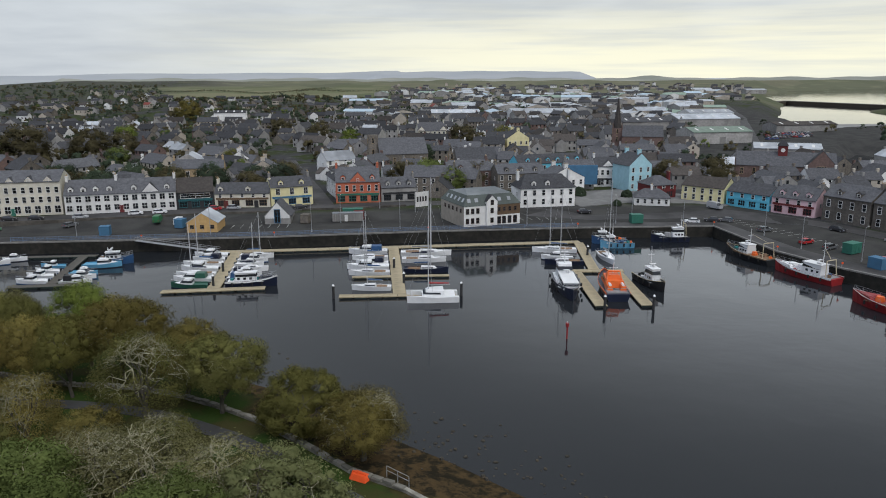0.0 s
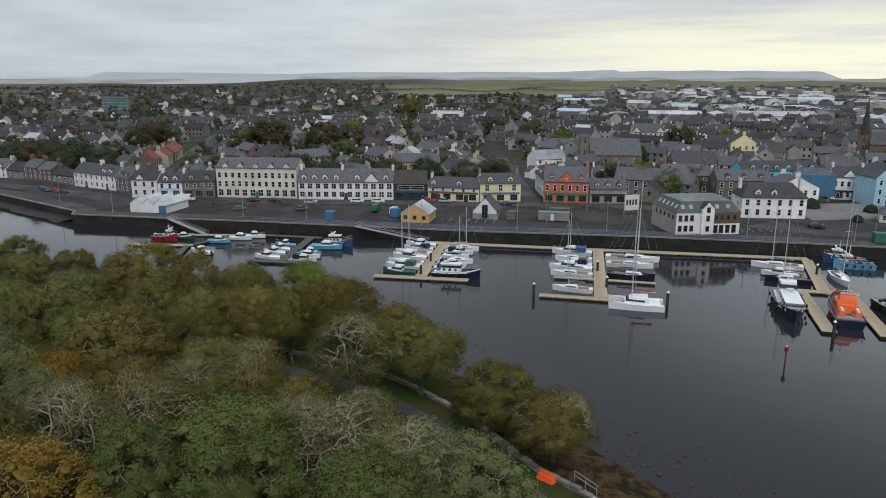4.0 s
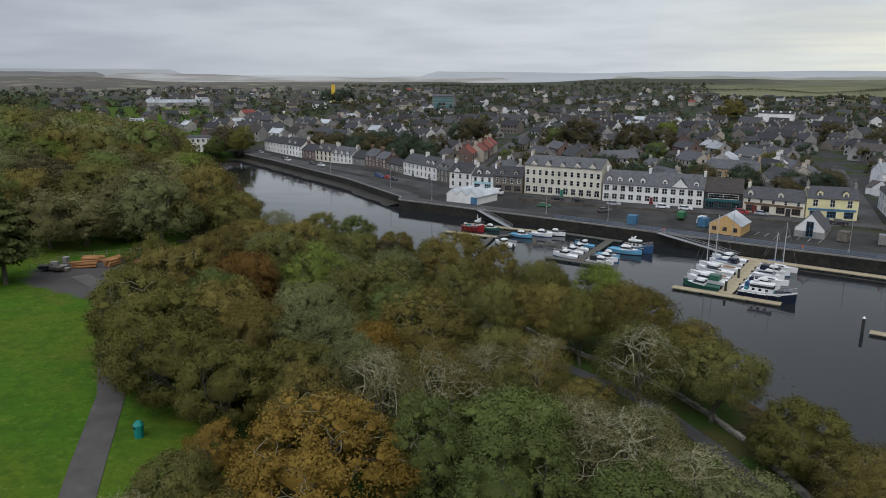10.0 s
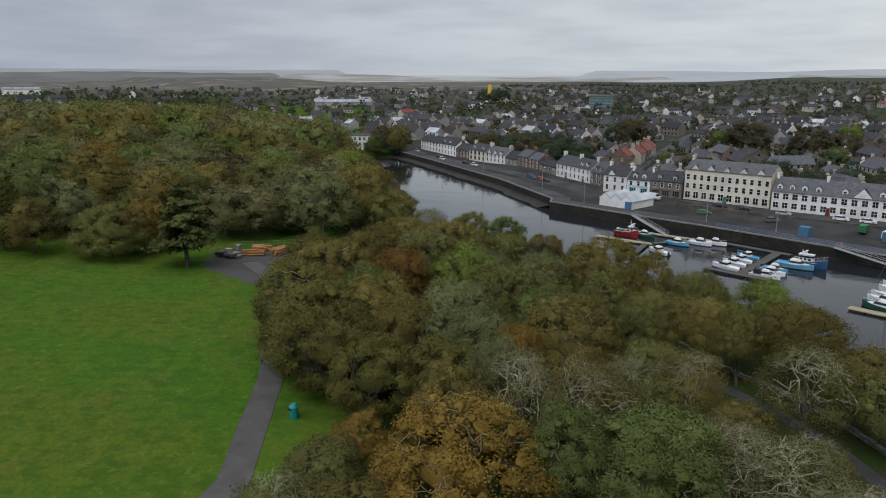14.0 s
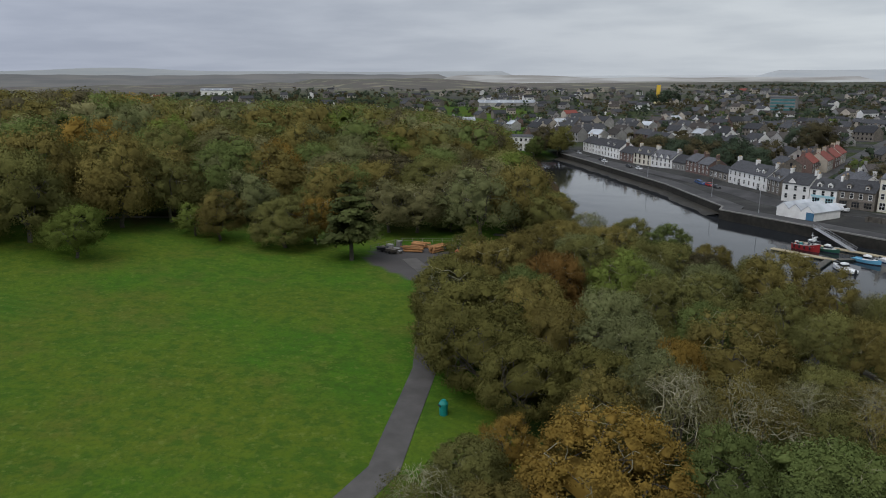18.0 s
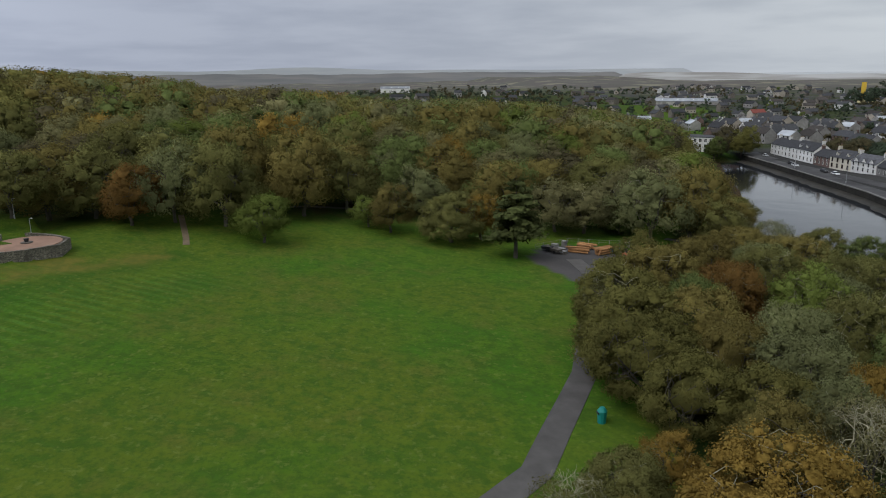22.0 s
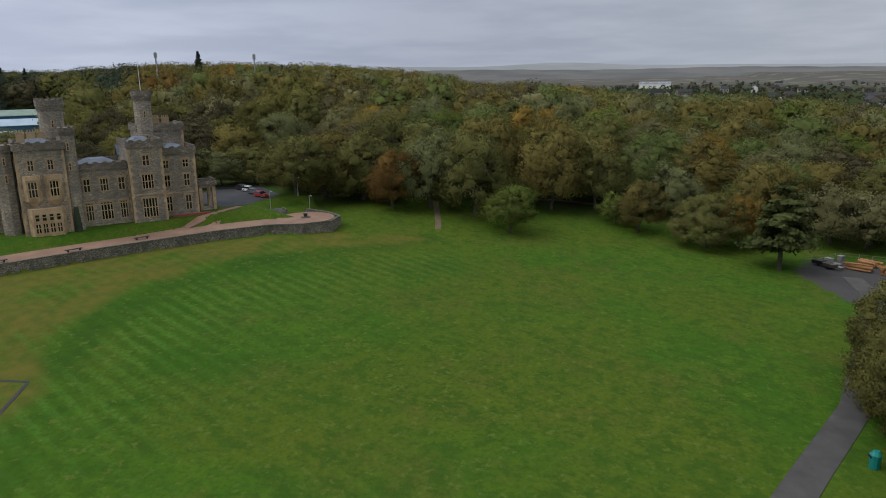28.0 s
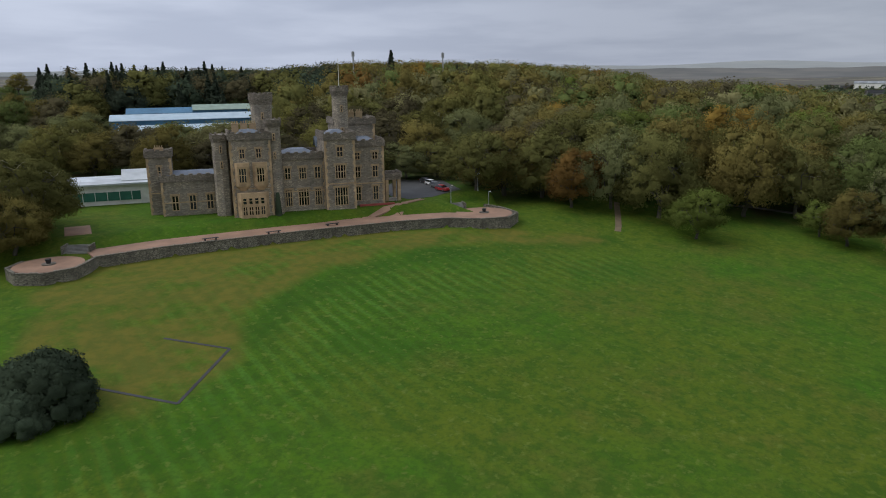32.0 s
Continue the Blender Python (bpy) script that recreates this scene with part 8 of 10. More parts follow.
def pontoon(a, b, w, deck, label, posts=()):
    d = Vector((b[0] - a[0], b[1] - a[1]))
    L = d.length
    ob = thing("pontoon", pose(a[0], a[1], 0, 0, 0, math.degrees(math.atan2(d.y, d.x))), label, "pontoon", "pontoons of the marina")
    n = max(1, int(L / 3.0))
    pl = Shape().box(0.03, -w / 2, 0.42, L / n - 0.03, w / 2, 0.52).mesh("deck_panel", deck)
    for i in range(n):
        part("deck_panel", pl, None, ob, at=pose(L * i / n, 0, 0))
    for i in range(n):
        part("float", Shape().box(L * i / n + 0.25, -w / 2 + 0.12, -0.35, L * (i + 1) / n - 0.25, w / 2 - 0.12, 0.42), FLOAT, ob)
    for sy in (-w / 2 - 0.06, w / 2 - 0.04):
        part("fender_rail", Shape().box(0, sy, 0.3, L, sy + 0.1, 0.5), FLOAT if deck is DECKDARK else DECK, ob)
    return ob


def pile(x, y):
    ob = thing("mooring_pile", pose(x, y, 0), "dark steel mooring pile with a white cap", "pile", "mooring piles")
    part("shaft", shared("pile", lambda: Shape().prism(ring(0, 0, 0.28, 10), -2.8, 2.7).mesh("shaft", PILE)), None, ob)
    part("cap", shared("pilecap", lambda: Shape().prism(ring(0, 0, 0.32, 10), 2.7, 3.1, ring(0, 0, 0.05, 10)).mesh("cap", WHITE_GRP)), None, ob)


LIGHT = "pale decked pontoon on dark floats"
DARK = "weathered dark pontoon on floats"
for a, b, w, m, lab in (
        ((-60, 179.4), (-12, 184.8), 2.4, DECK, LIGHT), ((-12, 184.8), (37.5, 190.6), 2.4, DECK, LIGHT),
        ((-59.6, 144.1), (-38.2, 146.8), 2.0, DECK, LIGHT), ((-49.3, 146.6), (-53.5, 179), 2.6, DECK, LIGHT),
        ((-21.5, 140.6), (2.6, 142.2), 1.8, DECK, LIGHT), ((-9.1, 142.4), (-13.2, 183.6), 2.6, DECK, LIGHT), ((-20.6, 155.2), (-11.8, 155.8), 1.2, DECK, LIGHT), ((-9.1, 156), (1.4, 156.6), 1.2, DECK, LIGHT),
        ((37.0, 189.4), (35.4, 161.4), 2.4, DECK, LIGHT), ((27.5, 160.2), (42, 160.2), 2.0, DECK, LIGHT), ((30.8, 159), (31.2, 133.6), 2.4, DECK, LIGHT), ((40.2, 159), (40.4, 133.8), 2.4, DECK, LIGHT),
        ((-94, 147.7), (-78, 149.8), 2.2, DECKDARK, DARK), ((-86, 150), (-91, 174.5), 2.2, DECKDARK, DARK), ((-113, 173.6), (-88, 175.8), 2.0, DECKDARK, DARK),
        ((-135, 166.0), (-113, 171.6), 1.8, DECK, LIGHT), ((-132.6, 153.6), (-117, 157.4), 1.8, DECK, LIGHT), ((-118, 156.6), (-113.4, 146.4), 1.5, DECKDARK, DARK), ((-117, 158.6), (-113.5, 170), 1.6, DECKDARK, DARK)):
    pontoon(a, b, w, m, lab)
for x, y in ((-22.6, 140.4), (3.8, 142.2), (-11.6, 163), (-51.2, 160), (-49.8, 148.2), (31.6, 132.6), (41.2, 132.8), (36.6, 175), (-8.6, 150)):
    pile(x, y)


def gangway(a, b, label):
    d = Vector(b) - Vector(a)
    L = d.length
    ob = thing("gangway", Matrix.Translation(a) @ d.to_track_quat("X", "Z").to_matrix().to_4x4(), label, "gangway", "gangways to the pontoons")
    part("deck", Shape().box(0, -0.7, -0.08, L, 0.7, 0), STEEL, ob)
    for sy in (-0.7, 0.7):
        s = Shape().box(0, sy - 0.03, 0.95, L, sy + 0.03, 1.03).box(0, sy - 0.03, 0.45, L, sy + 0.03, 0.5)
        for k in range(int(L / 1.4) + 1):
            s.box(1.4 * k, sy - 0.03, 0, 1.4 * k + 0.06, sy + 0.03, 1.0)
        part("side_rail", s, STEEL, ob)


gangway((-137, 174.6, 3.2), (-121, 169.6, 0.55), "sloping grey steel gangway")
gangway((-80, 180.8, 3.3), (-58, 179.6, 0.55), "sloping grey steel gangway with rails")


# ---------- boats ----------
def hull_shape(L, B, free, draft=0.35, sheer=0.5, fine=2.2, stern=0.85):
    """Hull sides and a deck set a little below the gunwale; bow towards +x, amidships at 0."""
    s = Shape()
    n = 11
    vs = []
    for i in range(n):
        t = i / (n - 1)
        k = (1 - max(0, (t - 0.35) / 0.65) ** fine) * (stern + (1 - stern) * min(1, t / 0.35))
        b = max(B / 2 * k, 0.02)
        x = -L / 2 + L * t
        f = free + sheer * max(0, t - 0.3) ** 2 * 2
        up = 0.7 * max(0, t - 0.75) * 4 * draft
        vs += [(x - 0.06 * L * max(0, t - 0.6), 0, -draft + up), (x - 0.03 * L * max(0, t - 0.6), b * 0.78, 0.02), (x, b, f), (x, b * 0.93, f), (x, b * 0.93, f - 0.22),
               (x, 0, f - 0.16), (x, -b * 0.93, f - 0.22), (x, -b * 0.93, f), (x, -b, f), (x - 0.03 * L * max(0, t - 0.6), -b * 0.78, 0.02)]
    m = 10
    fs = []
    for i in range(n - 1):
        for j in range(m):
            fs.append((i * m + j, i * m + (j + 1) % m, (i + 1) * m + (j + 1) % m, (i + 1) * m + j))
    fs.append(tuple(range(m - 1, -1, -1)))
    fs.append(tuple((n - 1) * m + j for j in range(m)))
    return s.add(vs, fs)


def side_band(L, B, f0, f1, sheer, fine, stern):
    """A band along both sides of a hull, from f0 to f1 above the water amidships."""
    s = Shape()
    n = 11
    for sg in (-1, 1):
        vs = []
        for i in range(n):
            t = i / (n - 1)
            k = (1 - max(0, (t - 0.35) / 0.65) ** fine) * (stern + (1 - stern) * min(1, t / 0.35))
            y = sg * (max(B / 2 * k, 0.02) + 0.03)
            up = sheer * max(0, t - 0.3) ** 2 * 2
            x = -L / 2 + L * t
            vs += [(x, y, f0 + up), (x, y, f1 + up), (x, y - sg * 0.07, f1 + up), (x, y - sg * 0.07, f0 + up)]
        fs = []
        for i in range(n - 1):
            for j in range(4):
                fs.append((4 * i + j, 4 * i + (j + 1) % 4, 4 * i + 4 + (j + 1) % 4, 4 * i + 4 + j))
        s.add(vs, fs)
    return s


def cabin_shape(x0, x1, w0, w1, z0, z1, rake0=0.5, rake1=0.3):
    return Shape().prism([(x0, -w0 / 2), (x1, -w1 / 2), (x1, w1 / 2), (x0, w0 / 2)], z0, z1, [(x0 + rake0 * 0.4, -w0 / 2 + 0.14), (x1 - rake1 * 1.6, -w1 / 2 + 0.18), (x1 - rake1 * 1.6, w1 / 2 - 0.18), (x0 + rake0 * 0.4, w0 / 2 - 0.14)])


def glazing(x0, x1, w0, w1, z0, z1, rake0, rake1):
    """A dark band of windows round a cabin, just proud of it."""
    f = (z1 - z0)
    return Shape().prism([(x0 - 0.02, -w0 / 2 - 0.02 + 0.0), (x1 + 0.02, -w1 / 2 - 0.02), (x1 + 0.02, w1 / 2 + 0.02), (x0 - 0.02, w0 / 2 + 0.02)], z0, z1, [(x0 + rake0 * 0.2, -w0 / 2 + 0.05), (x1 - rake1, -w1 / 2 + 0.06), (x1 - rake1, w1 / 2 - 0.06), (x0 + rake0 * 0.2, w0 / 2 - 0.05)])


brng2 = random.Random(12)


def boat_base(name, x, y, turn, label, group="boats in the marina"):
    return thing(name, pose(x, y, 0, 0, 0, turn), label, "boat", group)


def cruiser(x, y, turn, L=7.5, hull="white", stripe="navy", canopy=None):
    B, fr = L * 0.36, 0.1 * L + 0.15
    ob = boat_base("motor_boat", x, y, turn, "%s motor boat with a low cabin%s" % (hull, " and a %s canopy" % canopy if canopy else ""))
    part("hull", shared(("cr", L, hull), lambda: hull_shape(L, B, fr).mesh("hull", PAINT[hull])), None, ob)
    part("boot_stripe", shared(("crs", L, stripe), lambda: hull_shape(L * 1.004, B * 1.015, 0.2, 0.02, 0.02).mesh("boot_stripe", PAINT[stripe])), None, ob)
    a = (-L * 0.1, L * 0.22, B * 0.72, B * 0.5)
    c = part("cabin", shared(("crc", L), lambda: cabin_shape(*a, fr - 0.2, fr + 1.15, 0.3, 0.55).mesh("cabin", WHITE_GRP)), None, ob)
    part("windows", shared(("crw", L), lambda: glazing(*a, fr + 0.35, fr + 0.8, 0.3, 0.35).mesh("windscreen", PANE)), None, c).name = "windscreen"
    part("foredeck", shared(("crf", L), lambda: cabin_shape(L * 0.18, L * 0.42, B * 0.55, B * 0.2, fr - 0.1, fr + 0.32, 0.1, 0.3).mesh("foredeck", WHITE_GRP)), None, ob)
    if canopy:
        part("canopy", shared(("crk", L, canopy), lambda: cabin_shape(-L * 0.36, -L * 0.08, B * 0.75, B * 0.72, fr + 0.0, fr + 1.1, 0.4, 0.1).mesh("canopy", PAINT[canopy])), None, ob)
    part("outboard", shared("outb", lambda: Shape().prism([(-0.3, -0.2), (0.15, -0.2), (0.15, 0.2), (-0.3, 0.2)], 0.2, 1.1, [(-0.2, -0.16), (0.1, -0.16), (0.1, 0.16), (-0.2, 0.16)]).mesh("outboard", PAINT["black"])), None, ob, at=pose(-L / 2 - 0.1, 0, 0))
    part("bow_rail", shared(("crr", L), lambda: Shape().tube((L * 0.2, B * 0.33, fr + 0.65), (L * 0.49, 0, fr + 0.95), 0.03, 0.03, 4).tube((L * 0.2, -B * 0.33, fr + 0.65), (L * 0.49, 0, fr + 0.95), 0.03, 0.03, 4).tube((L * 0.2, B * 0.33, fr), (L * 0.2, B * 0.33, fr + 0.65), 0.03, 0.03, 4).tube((L * 0.2, -B * 0.33, fr), (L * 0.2, -B * 0.33, fr + 0.65), 0.03, 0.03, 4).mesh("bow_rail", STEEL)), None, ob)
    return ob


def yacht(x, y, turn, L=9.0, hull="white", cover="blue", mast=None):
    B, fr, H = L * 0.3, 0.75 + 0.03 * L, mast or L * 1.25
    ob = boat_base("sailing_yacht", x, y, turn, "%s sailing yacht with a bare mast and a %s sail cover" % (hull, cover))
    part("hull", shared(("ya", L, hull), lambda: hull_shape(L, B, fr, 0.4, 0.3, 1.9, 0.7).mesh("hull", PAINT[hull])), None, ob)
    c = part("coachroof", shared(("yc", L), lambda: cabin_shape(-L * 0.12, L * 0.24, B * 0.62, B * 0.38, fr - 0.2, fr + 0.42, 0.2, 0.4).mesh("coachroof", WHITE_GRP)), None, ob)
    part("windscreen", shared(("yw", L), lambda: glazing(-L * 0.1, L * 0.16, B * 0.6, B * 0.46, fr + 0.08, fr + 0.28, 0.05, 0.1).mesh("windscreen", PANE)), None, c)
    part("cockpit", shared(("yk", L), lambda: cabin_shape(-L * 0.4, -L * 0.14, B * 0.5, B * 0.55, fr - 0.18, fr + 0.06, 0, 0).mesh("cockpit", PAINT["wood"])), None, ob)
    part("mast", shared(("ym", L, H), lambda: Shape().tube((L * 0.1, 0, fr), (L * 0.1, 0, fr + H), 0.1, 0.075, 6).tube((L * 0.1, -0.6, fr + H * 0.55), (L * 0.1, 0.6, fr + H * 0.55), 0.03, 0.03, 4).mesh("mast", ALU)), None, ob)
    part("boom", shared(("yb", L), lambda: Shape().tube((L * 0.09, 0, fr + 1.15), (-L * 0.3, 0, fr + 1.1), 0.06, 0.06, 6).mesh("boom", ALU)), None, ob)
    part("sail_cover", shared(("ys", L, cover), lambda: Shape().tube((L * 0.07, 0, fr + 1.35), (-L * 0.28, 0, fr + 1.24), 0.2, 0.12, 7).mesh("sail_cover", PAINT[cover])), None, ob)
    part("rigging", shared(("yr", L, H), lambda: Shape().tube((L * 0.1, 0, fr + H * 0.98), (L * 0.48, 0, fr + 0.3), 0.018, 0.018, 3).tube((L * 0.1, 0, fr + H * 0.98), (-L * 0.48, 0, fr + 0.2), 0.018, 0.018, 3).tube((L * 0.1, 0, fr + H * 0.9), (L * 0.08, B * 0.45, fr), 0.018, 0.018, 3).tube((L * 0.1, 0, fr + H * 0.9), (L * 0.08, -B * 0.45, fr), 0.018, 0.018, 3).mesh("rigging", STEEL)), None, ob)
    return ob


def workboat(x, y, turn, L, hull, house, label, deck="grey", house_at=-0.12, house_len=0.32, tall=2.4, mast=4.0, gantry=False, rail=None, whale=True, gear=()):
    B, fr = L * 0.31, 1.1 + 0.035 * L
    ob = boat_base("workboat", x, y, turn, label, "working boats")
    part("hull", hull_shape(L, B, fr, 0.6, 0.9, 2.4, 0.9), PAINT[hull], ob)
    part("deck", Shape().prism([(-L * 0.46, -B * 0.4), (L * 0.2, -B * 0.42), (L * 0.4, 0), (L * 0.2, B * 0.42), (-L * 0.46, B * 0.4)], fr - 0.18, fr - 0.1), PAINT[deck], ob)
    if rail:
        part("rubbing_strake", side_band(L, B, fr - 0.28, fr + 0.05, 0.9, 2.4, 0.9), PAINT[rail], ob)
    x0, x1 = L * (house_at - house_len / 2), L * (house_at + house_len / 2)
    h = part("wheelhouse", cabin_shape(x0, x1, B * 0.6, B * 0.55, fr - 0.15, fr + tall, 0.1, 0.15), PAINT[house], ob)
    part("windscreen", glazing(x0 + 0.1, x1 - 0.02, B * 0.56, B * 0.51, fr + tall * 0.55, fr + tall * 0.84, 0.1, 0.12), PANE, h)
    part("roof", Shape().box(x0 - 0.1, -B * 0.29, fr + tall, x1 - 0.05, B * 0.29, fr + tall + 0.12), PAINT[house], h)
    part("mast", Shape().tube((x0 + 0.6, 0, fr + tall), (x0 + 0.6, 0, fr + tall + mast), 0.09, 0.05, 6).tube((x0 + 0.6, -0.7, fr + tall + mast * 0.6), (x0 + 0.6, 0.7, fr + tall + mast * 0.6), 0.04, 0.04, 4), PAINT["white"], ob)
    for k in range(3):
        for sy in (-1, 1):
            xx = x0 + (x1 - x0) * (k + 0.6) / 3.6
            part("side_window", shared("sidewin", lambda: Shape().box(-0.28, -0.05, 0, 0.28, 0.05, 0.5).mesh("side_window", PANE)), None, h, at=pose(xx, sy * (B * 0.285 - 0.03), fr + tall * 0.16))
    part("radar", Shape().prism(ring(x0 + 1.5, 0, 0.12, 6), fr + tall + 0.1, fr + tall + 0.8).box(x0 + 1.3, -0.7, fr + tall + 0.8, x0 + 1.7, 0.7, fr + tall + 0.95), WHITE_GRP, ob)
    part("life_raft", Shape().tube((x0 + 0.5, B * 0.12, fr + tall + 0.35), (x0 + 1.5, B * 0.12, fr + tall + 0.35), 0.25, 0.25, 8), WHITE_GRP, ob, "white life-raft canister")
    rail_s = Shape()
    for sy in (-1, 1):
        last = None
        for k in range(6):
            t = 0.5 + 0.5 * k / 5
            b = B / 2 * (1 - max(0, (t - 0.35) / 0.65) ** 2.4) * 0.95
            q = (-L / 2 + L * t * 0.985, sy * b, fr + 0.9 * max(0, t - 0.3) ** 2 * 2)
            rail_s.tube(q, (q[0], q[1], q[2] + 0.85), 0.03, 0.03, 3)
            if last:
                rail_s.tube((last[0], last[1], last[2] + 0.85), (q[0], q[1], q[2] + 0.85), 0.03, 0.03, 3).tube((last[0], last[1], last[2] + 0.45), (q[0], q[1], q[2] + 0.45), 0.02, 0.02, 3)
            last = q
    part("guard_rail", rail_s, STEEL, ob)
    part("bulwark_cap", side_band(L, B, fr + 0.0, fr + 0.09, 0.9, 2.4, 0.9), PAINT["grey" if hull in ("navy", "blue", "lightblue") else "cream" if hull == "black" else "white"], ob)
    for k in range(5):
        bx, by = brng2.uniform(-0.42, 0.1) * L, brng2.uniform(-0.3, 0.3) * B
        part("deck_box", Shape().box(-0.35, -0.3, 0, 0.35, 0.3, brng2.uniform(0.3, 0.7)), PAINT[brng2.choice(("grey", "orange", "blue", "teal", "black", "wood", "white"))], ob, at=pose(bx, by, fr - 0.12, 0, 0, brng2.uniform(0, 90)))
    if whale:
        part("foredeck_shelter", Shape().prism([(L * 0.14, -B * 0.4), (L * 0.4, -B * 0.15), (L * 0.4, B * 0.15), (L * 0.14, B * 0.4)], fr, fr + 0.75, [(L * 0.18, -B * 0.34), (L * 0.4, -B * 0.1), (L * 0.4, B * 0.1), (L * 0.18, B * 0.34)]), PAINT[house], ob)
    if gantry:
        s = Shape()
        for sy in (-B * 0.38, B * 0.38):
            s.tube((-L * 0.4, sy, fr - 0.1), (-L * 0.38, sy * 0.8, fr + 3.6), 0.1, 0.1, 6)
        s.tube((-L * 0.38, -B * 0.32, fr + 3.6), (-L * 0.38, B * 0.32, fr + 3.6), 0.1, 0.1, 6).tube((-L * 0.38, 0, fr + 3.6), (x0 + 0.6, 0, fr + tall + mast * 0.7), 0.05, 0.05, 5)
        part("gantry", s, PAINT["cream"] if hull != "red" or mast > 5 else PAINT["red"], ob)
    for k, (gx, gy, gw, c) in enumerate(gear):
        part("deck_gear", Shape().prism(ring(gx * L, gy * B, gw, 8), fr - 0.15, fr + gw * 0.9, ring(gx * L, gy * B, gw * 0.7, 8)), PAINT[c], ob)
    for k in range(4):
        for sy in (-1, 1):
            part("fender", shared("fend", lambda: Shape().tube((0, 0, -0.35), (0, 0, 0.35), 0.2, 0.2, 8).mesh("fender", RUBBER)), None, ob, at=pose(-L * 0.36 + L * 0.19 * k, sy * (B / 2 * (1.02 if k < 3 else 0.9) + 0.1), fr - 0.5))
    return ob


# marina: boats by pontoon
stem2 = lambda t: (-49.3 - 4.2 * t, 147 + 32 * t)
brng = random.Random(6)
for t, kind, L, c1, c2 in ((0.05, "c", 8.0, "green", None), (0.2, "c", 8.5, "white", "green"), (0.33, "y", 9.0, "white", "navy"), (0.48, "c", 9.0, "white", None), (0.62, "y", 9.5, "white", "blue"), (0.76, "c", 8.0, "white", "navy"), (0.9, "c", 8.5, "white", None)):
    p = stem2(t)
    (cruiser if kind == "c" else yacht)(p[0] - 1.6 - L / 2, p[1], 180 + brng.uniform(-4, 4), L, c1, *(("navy", c2) if kind == "c" else (c2,)))
for t, kind, L, c1, c2 in ((0.22, "c", 7.5, "white", "blue"), (0.35, "c", 7.5, "white", "navy"), (0.48, "y", 8.5, "white", "navy"), (0.61, "c", 7.0, "white", None), (0.74, "c", 7.5, "white", "navy"), (0.88, "y", 8.5, "white", "blue")):
    p = stem2(t)
    (cruiser if kind == "c" else yacht)(p[0] + 1.6 + L / 2, p[1], brng.uniform(-4, 4), L, c1, *(("blue", c2) if kind == "c" else (c2,)))
workboat(-41.8, 149.6, 7, 11, "navy", "white", "navy blue motor cruiser with a white wheelhouse", "white", -0.1, 0.42, 1.7, 1.5, whale=False, rail="white")
stem3 = lambda t: (-9.1 - 4.1 * t, 142 + 41 * t)
for t, kind, L, c1, c2 in ((0.11, "y", 8.5, "white", "blue"), (0.4, "y", 9.5, "white", "blue"), (0.52, "c", 10.0, "white", None), (0.62, "c", 8.0, "white", "navy"), (0.75, "y", 9.0, "white", "blue"), (0.9, "c", 10.0, "white", "blue")):
    p = stem3(t)
    (cruiser if kind == "c" else yacht)(p[0] - 1.6 - L / 2, p[1], 180 + brng.uniform(-4, 4), L, c1, *(("navy", c2) if kind == "c" else (c2,)))
for t, kind, L, c1, c2 in ((0.46, "y", 10.5, "navy", "blue"), (0.7, "y", 11.0, "white", "navy"), (0.86, "y", 13.0, "white", "grey")):
    p = stem3(t)
    yacht(p[0] + 1.8 + L / 2, p[1], brng.uniform(-4, 4), L, c1, c2, 15.0 if t < 0.8 else 19.0)


def catamaran(x, y, turn):
    ob = boat_base("catamaran", x, y, turn, "white sailing catamaran with a tall mast")
    for sy in (-2.1, 2.1):
        part("hull", hull_shape(10.6, 1.5, 1.25, 0.35, 0.3, 1.8, 0.7), PAINT["white"], ob, at=pose(0, sy, 0))
    part("bridge_deck", cabin_shape(-4.6, 2.0, 4.6, 4.2, 0.75, 1.35, 0.1, 0.2), PAINT["white"], ob)
    c = part("cabin", cabin_shape(-2.4, 2.2, 4.0, 3.0, 1.3, 2.3, 0.4, 0.8), PAINT["white"], ob)
    part("windscreen", glazing(-1.6, 1.9, 3.8, 3.0, 1.6, 1.95, 0.2, 0.3), PANE, c)
    part("mast", Shape().tube((0.8, 0, 2.2), (0.8, 0, 14.5), 0.12, 0.08, 7), ALU, ob)
    part("boom", Shape().tube((0.7, 0, 3.3), (-3.6, 0, 3.2), 0.09, 0.07, 6), ALU, ob)
    part("sail_cover", Shape().tube((0.6, 0, 3.55), (-3.4, 0, 3.4), 0.24, 0.14, 7), PAINT["red"], ob)
    part("rigging", Shape().tube((0.8, 0, 14.3), (4.9, 0, 1.5), 0.02, 0.02, 3).tube((0.8, 0, 13.5), (0, 2.1, 1.3), 0.02, 0.02, 3).tube((0.8, 0, 13.5), (0, -2.1, 1.3), 0.02, 0.02, 3), STEEL, ob)
    for sx in (-2.2, 2.2):
        part("crossbeam", Shape().tube((sx + 2, -2.1, 1.1), (sx + 2, 2.1, 1.1), 0.12, 0.12, 6), ALU, ob)


catamaran(-2.2, 139.6, 184)
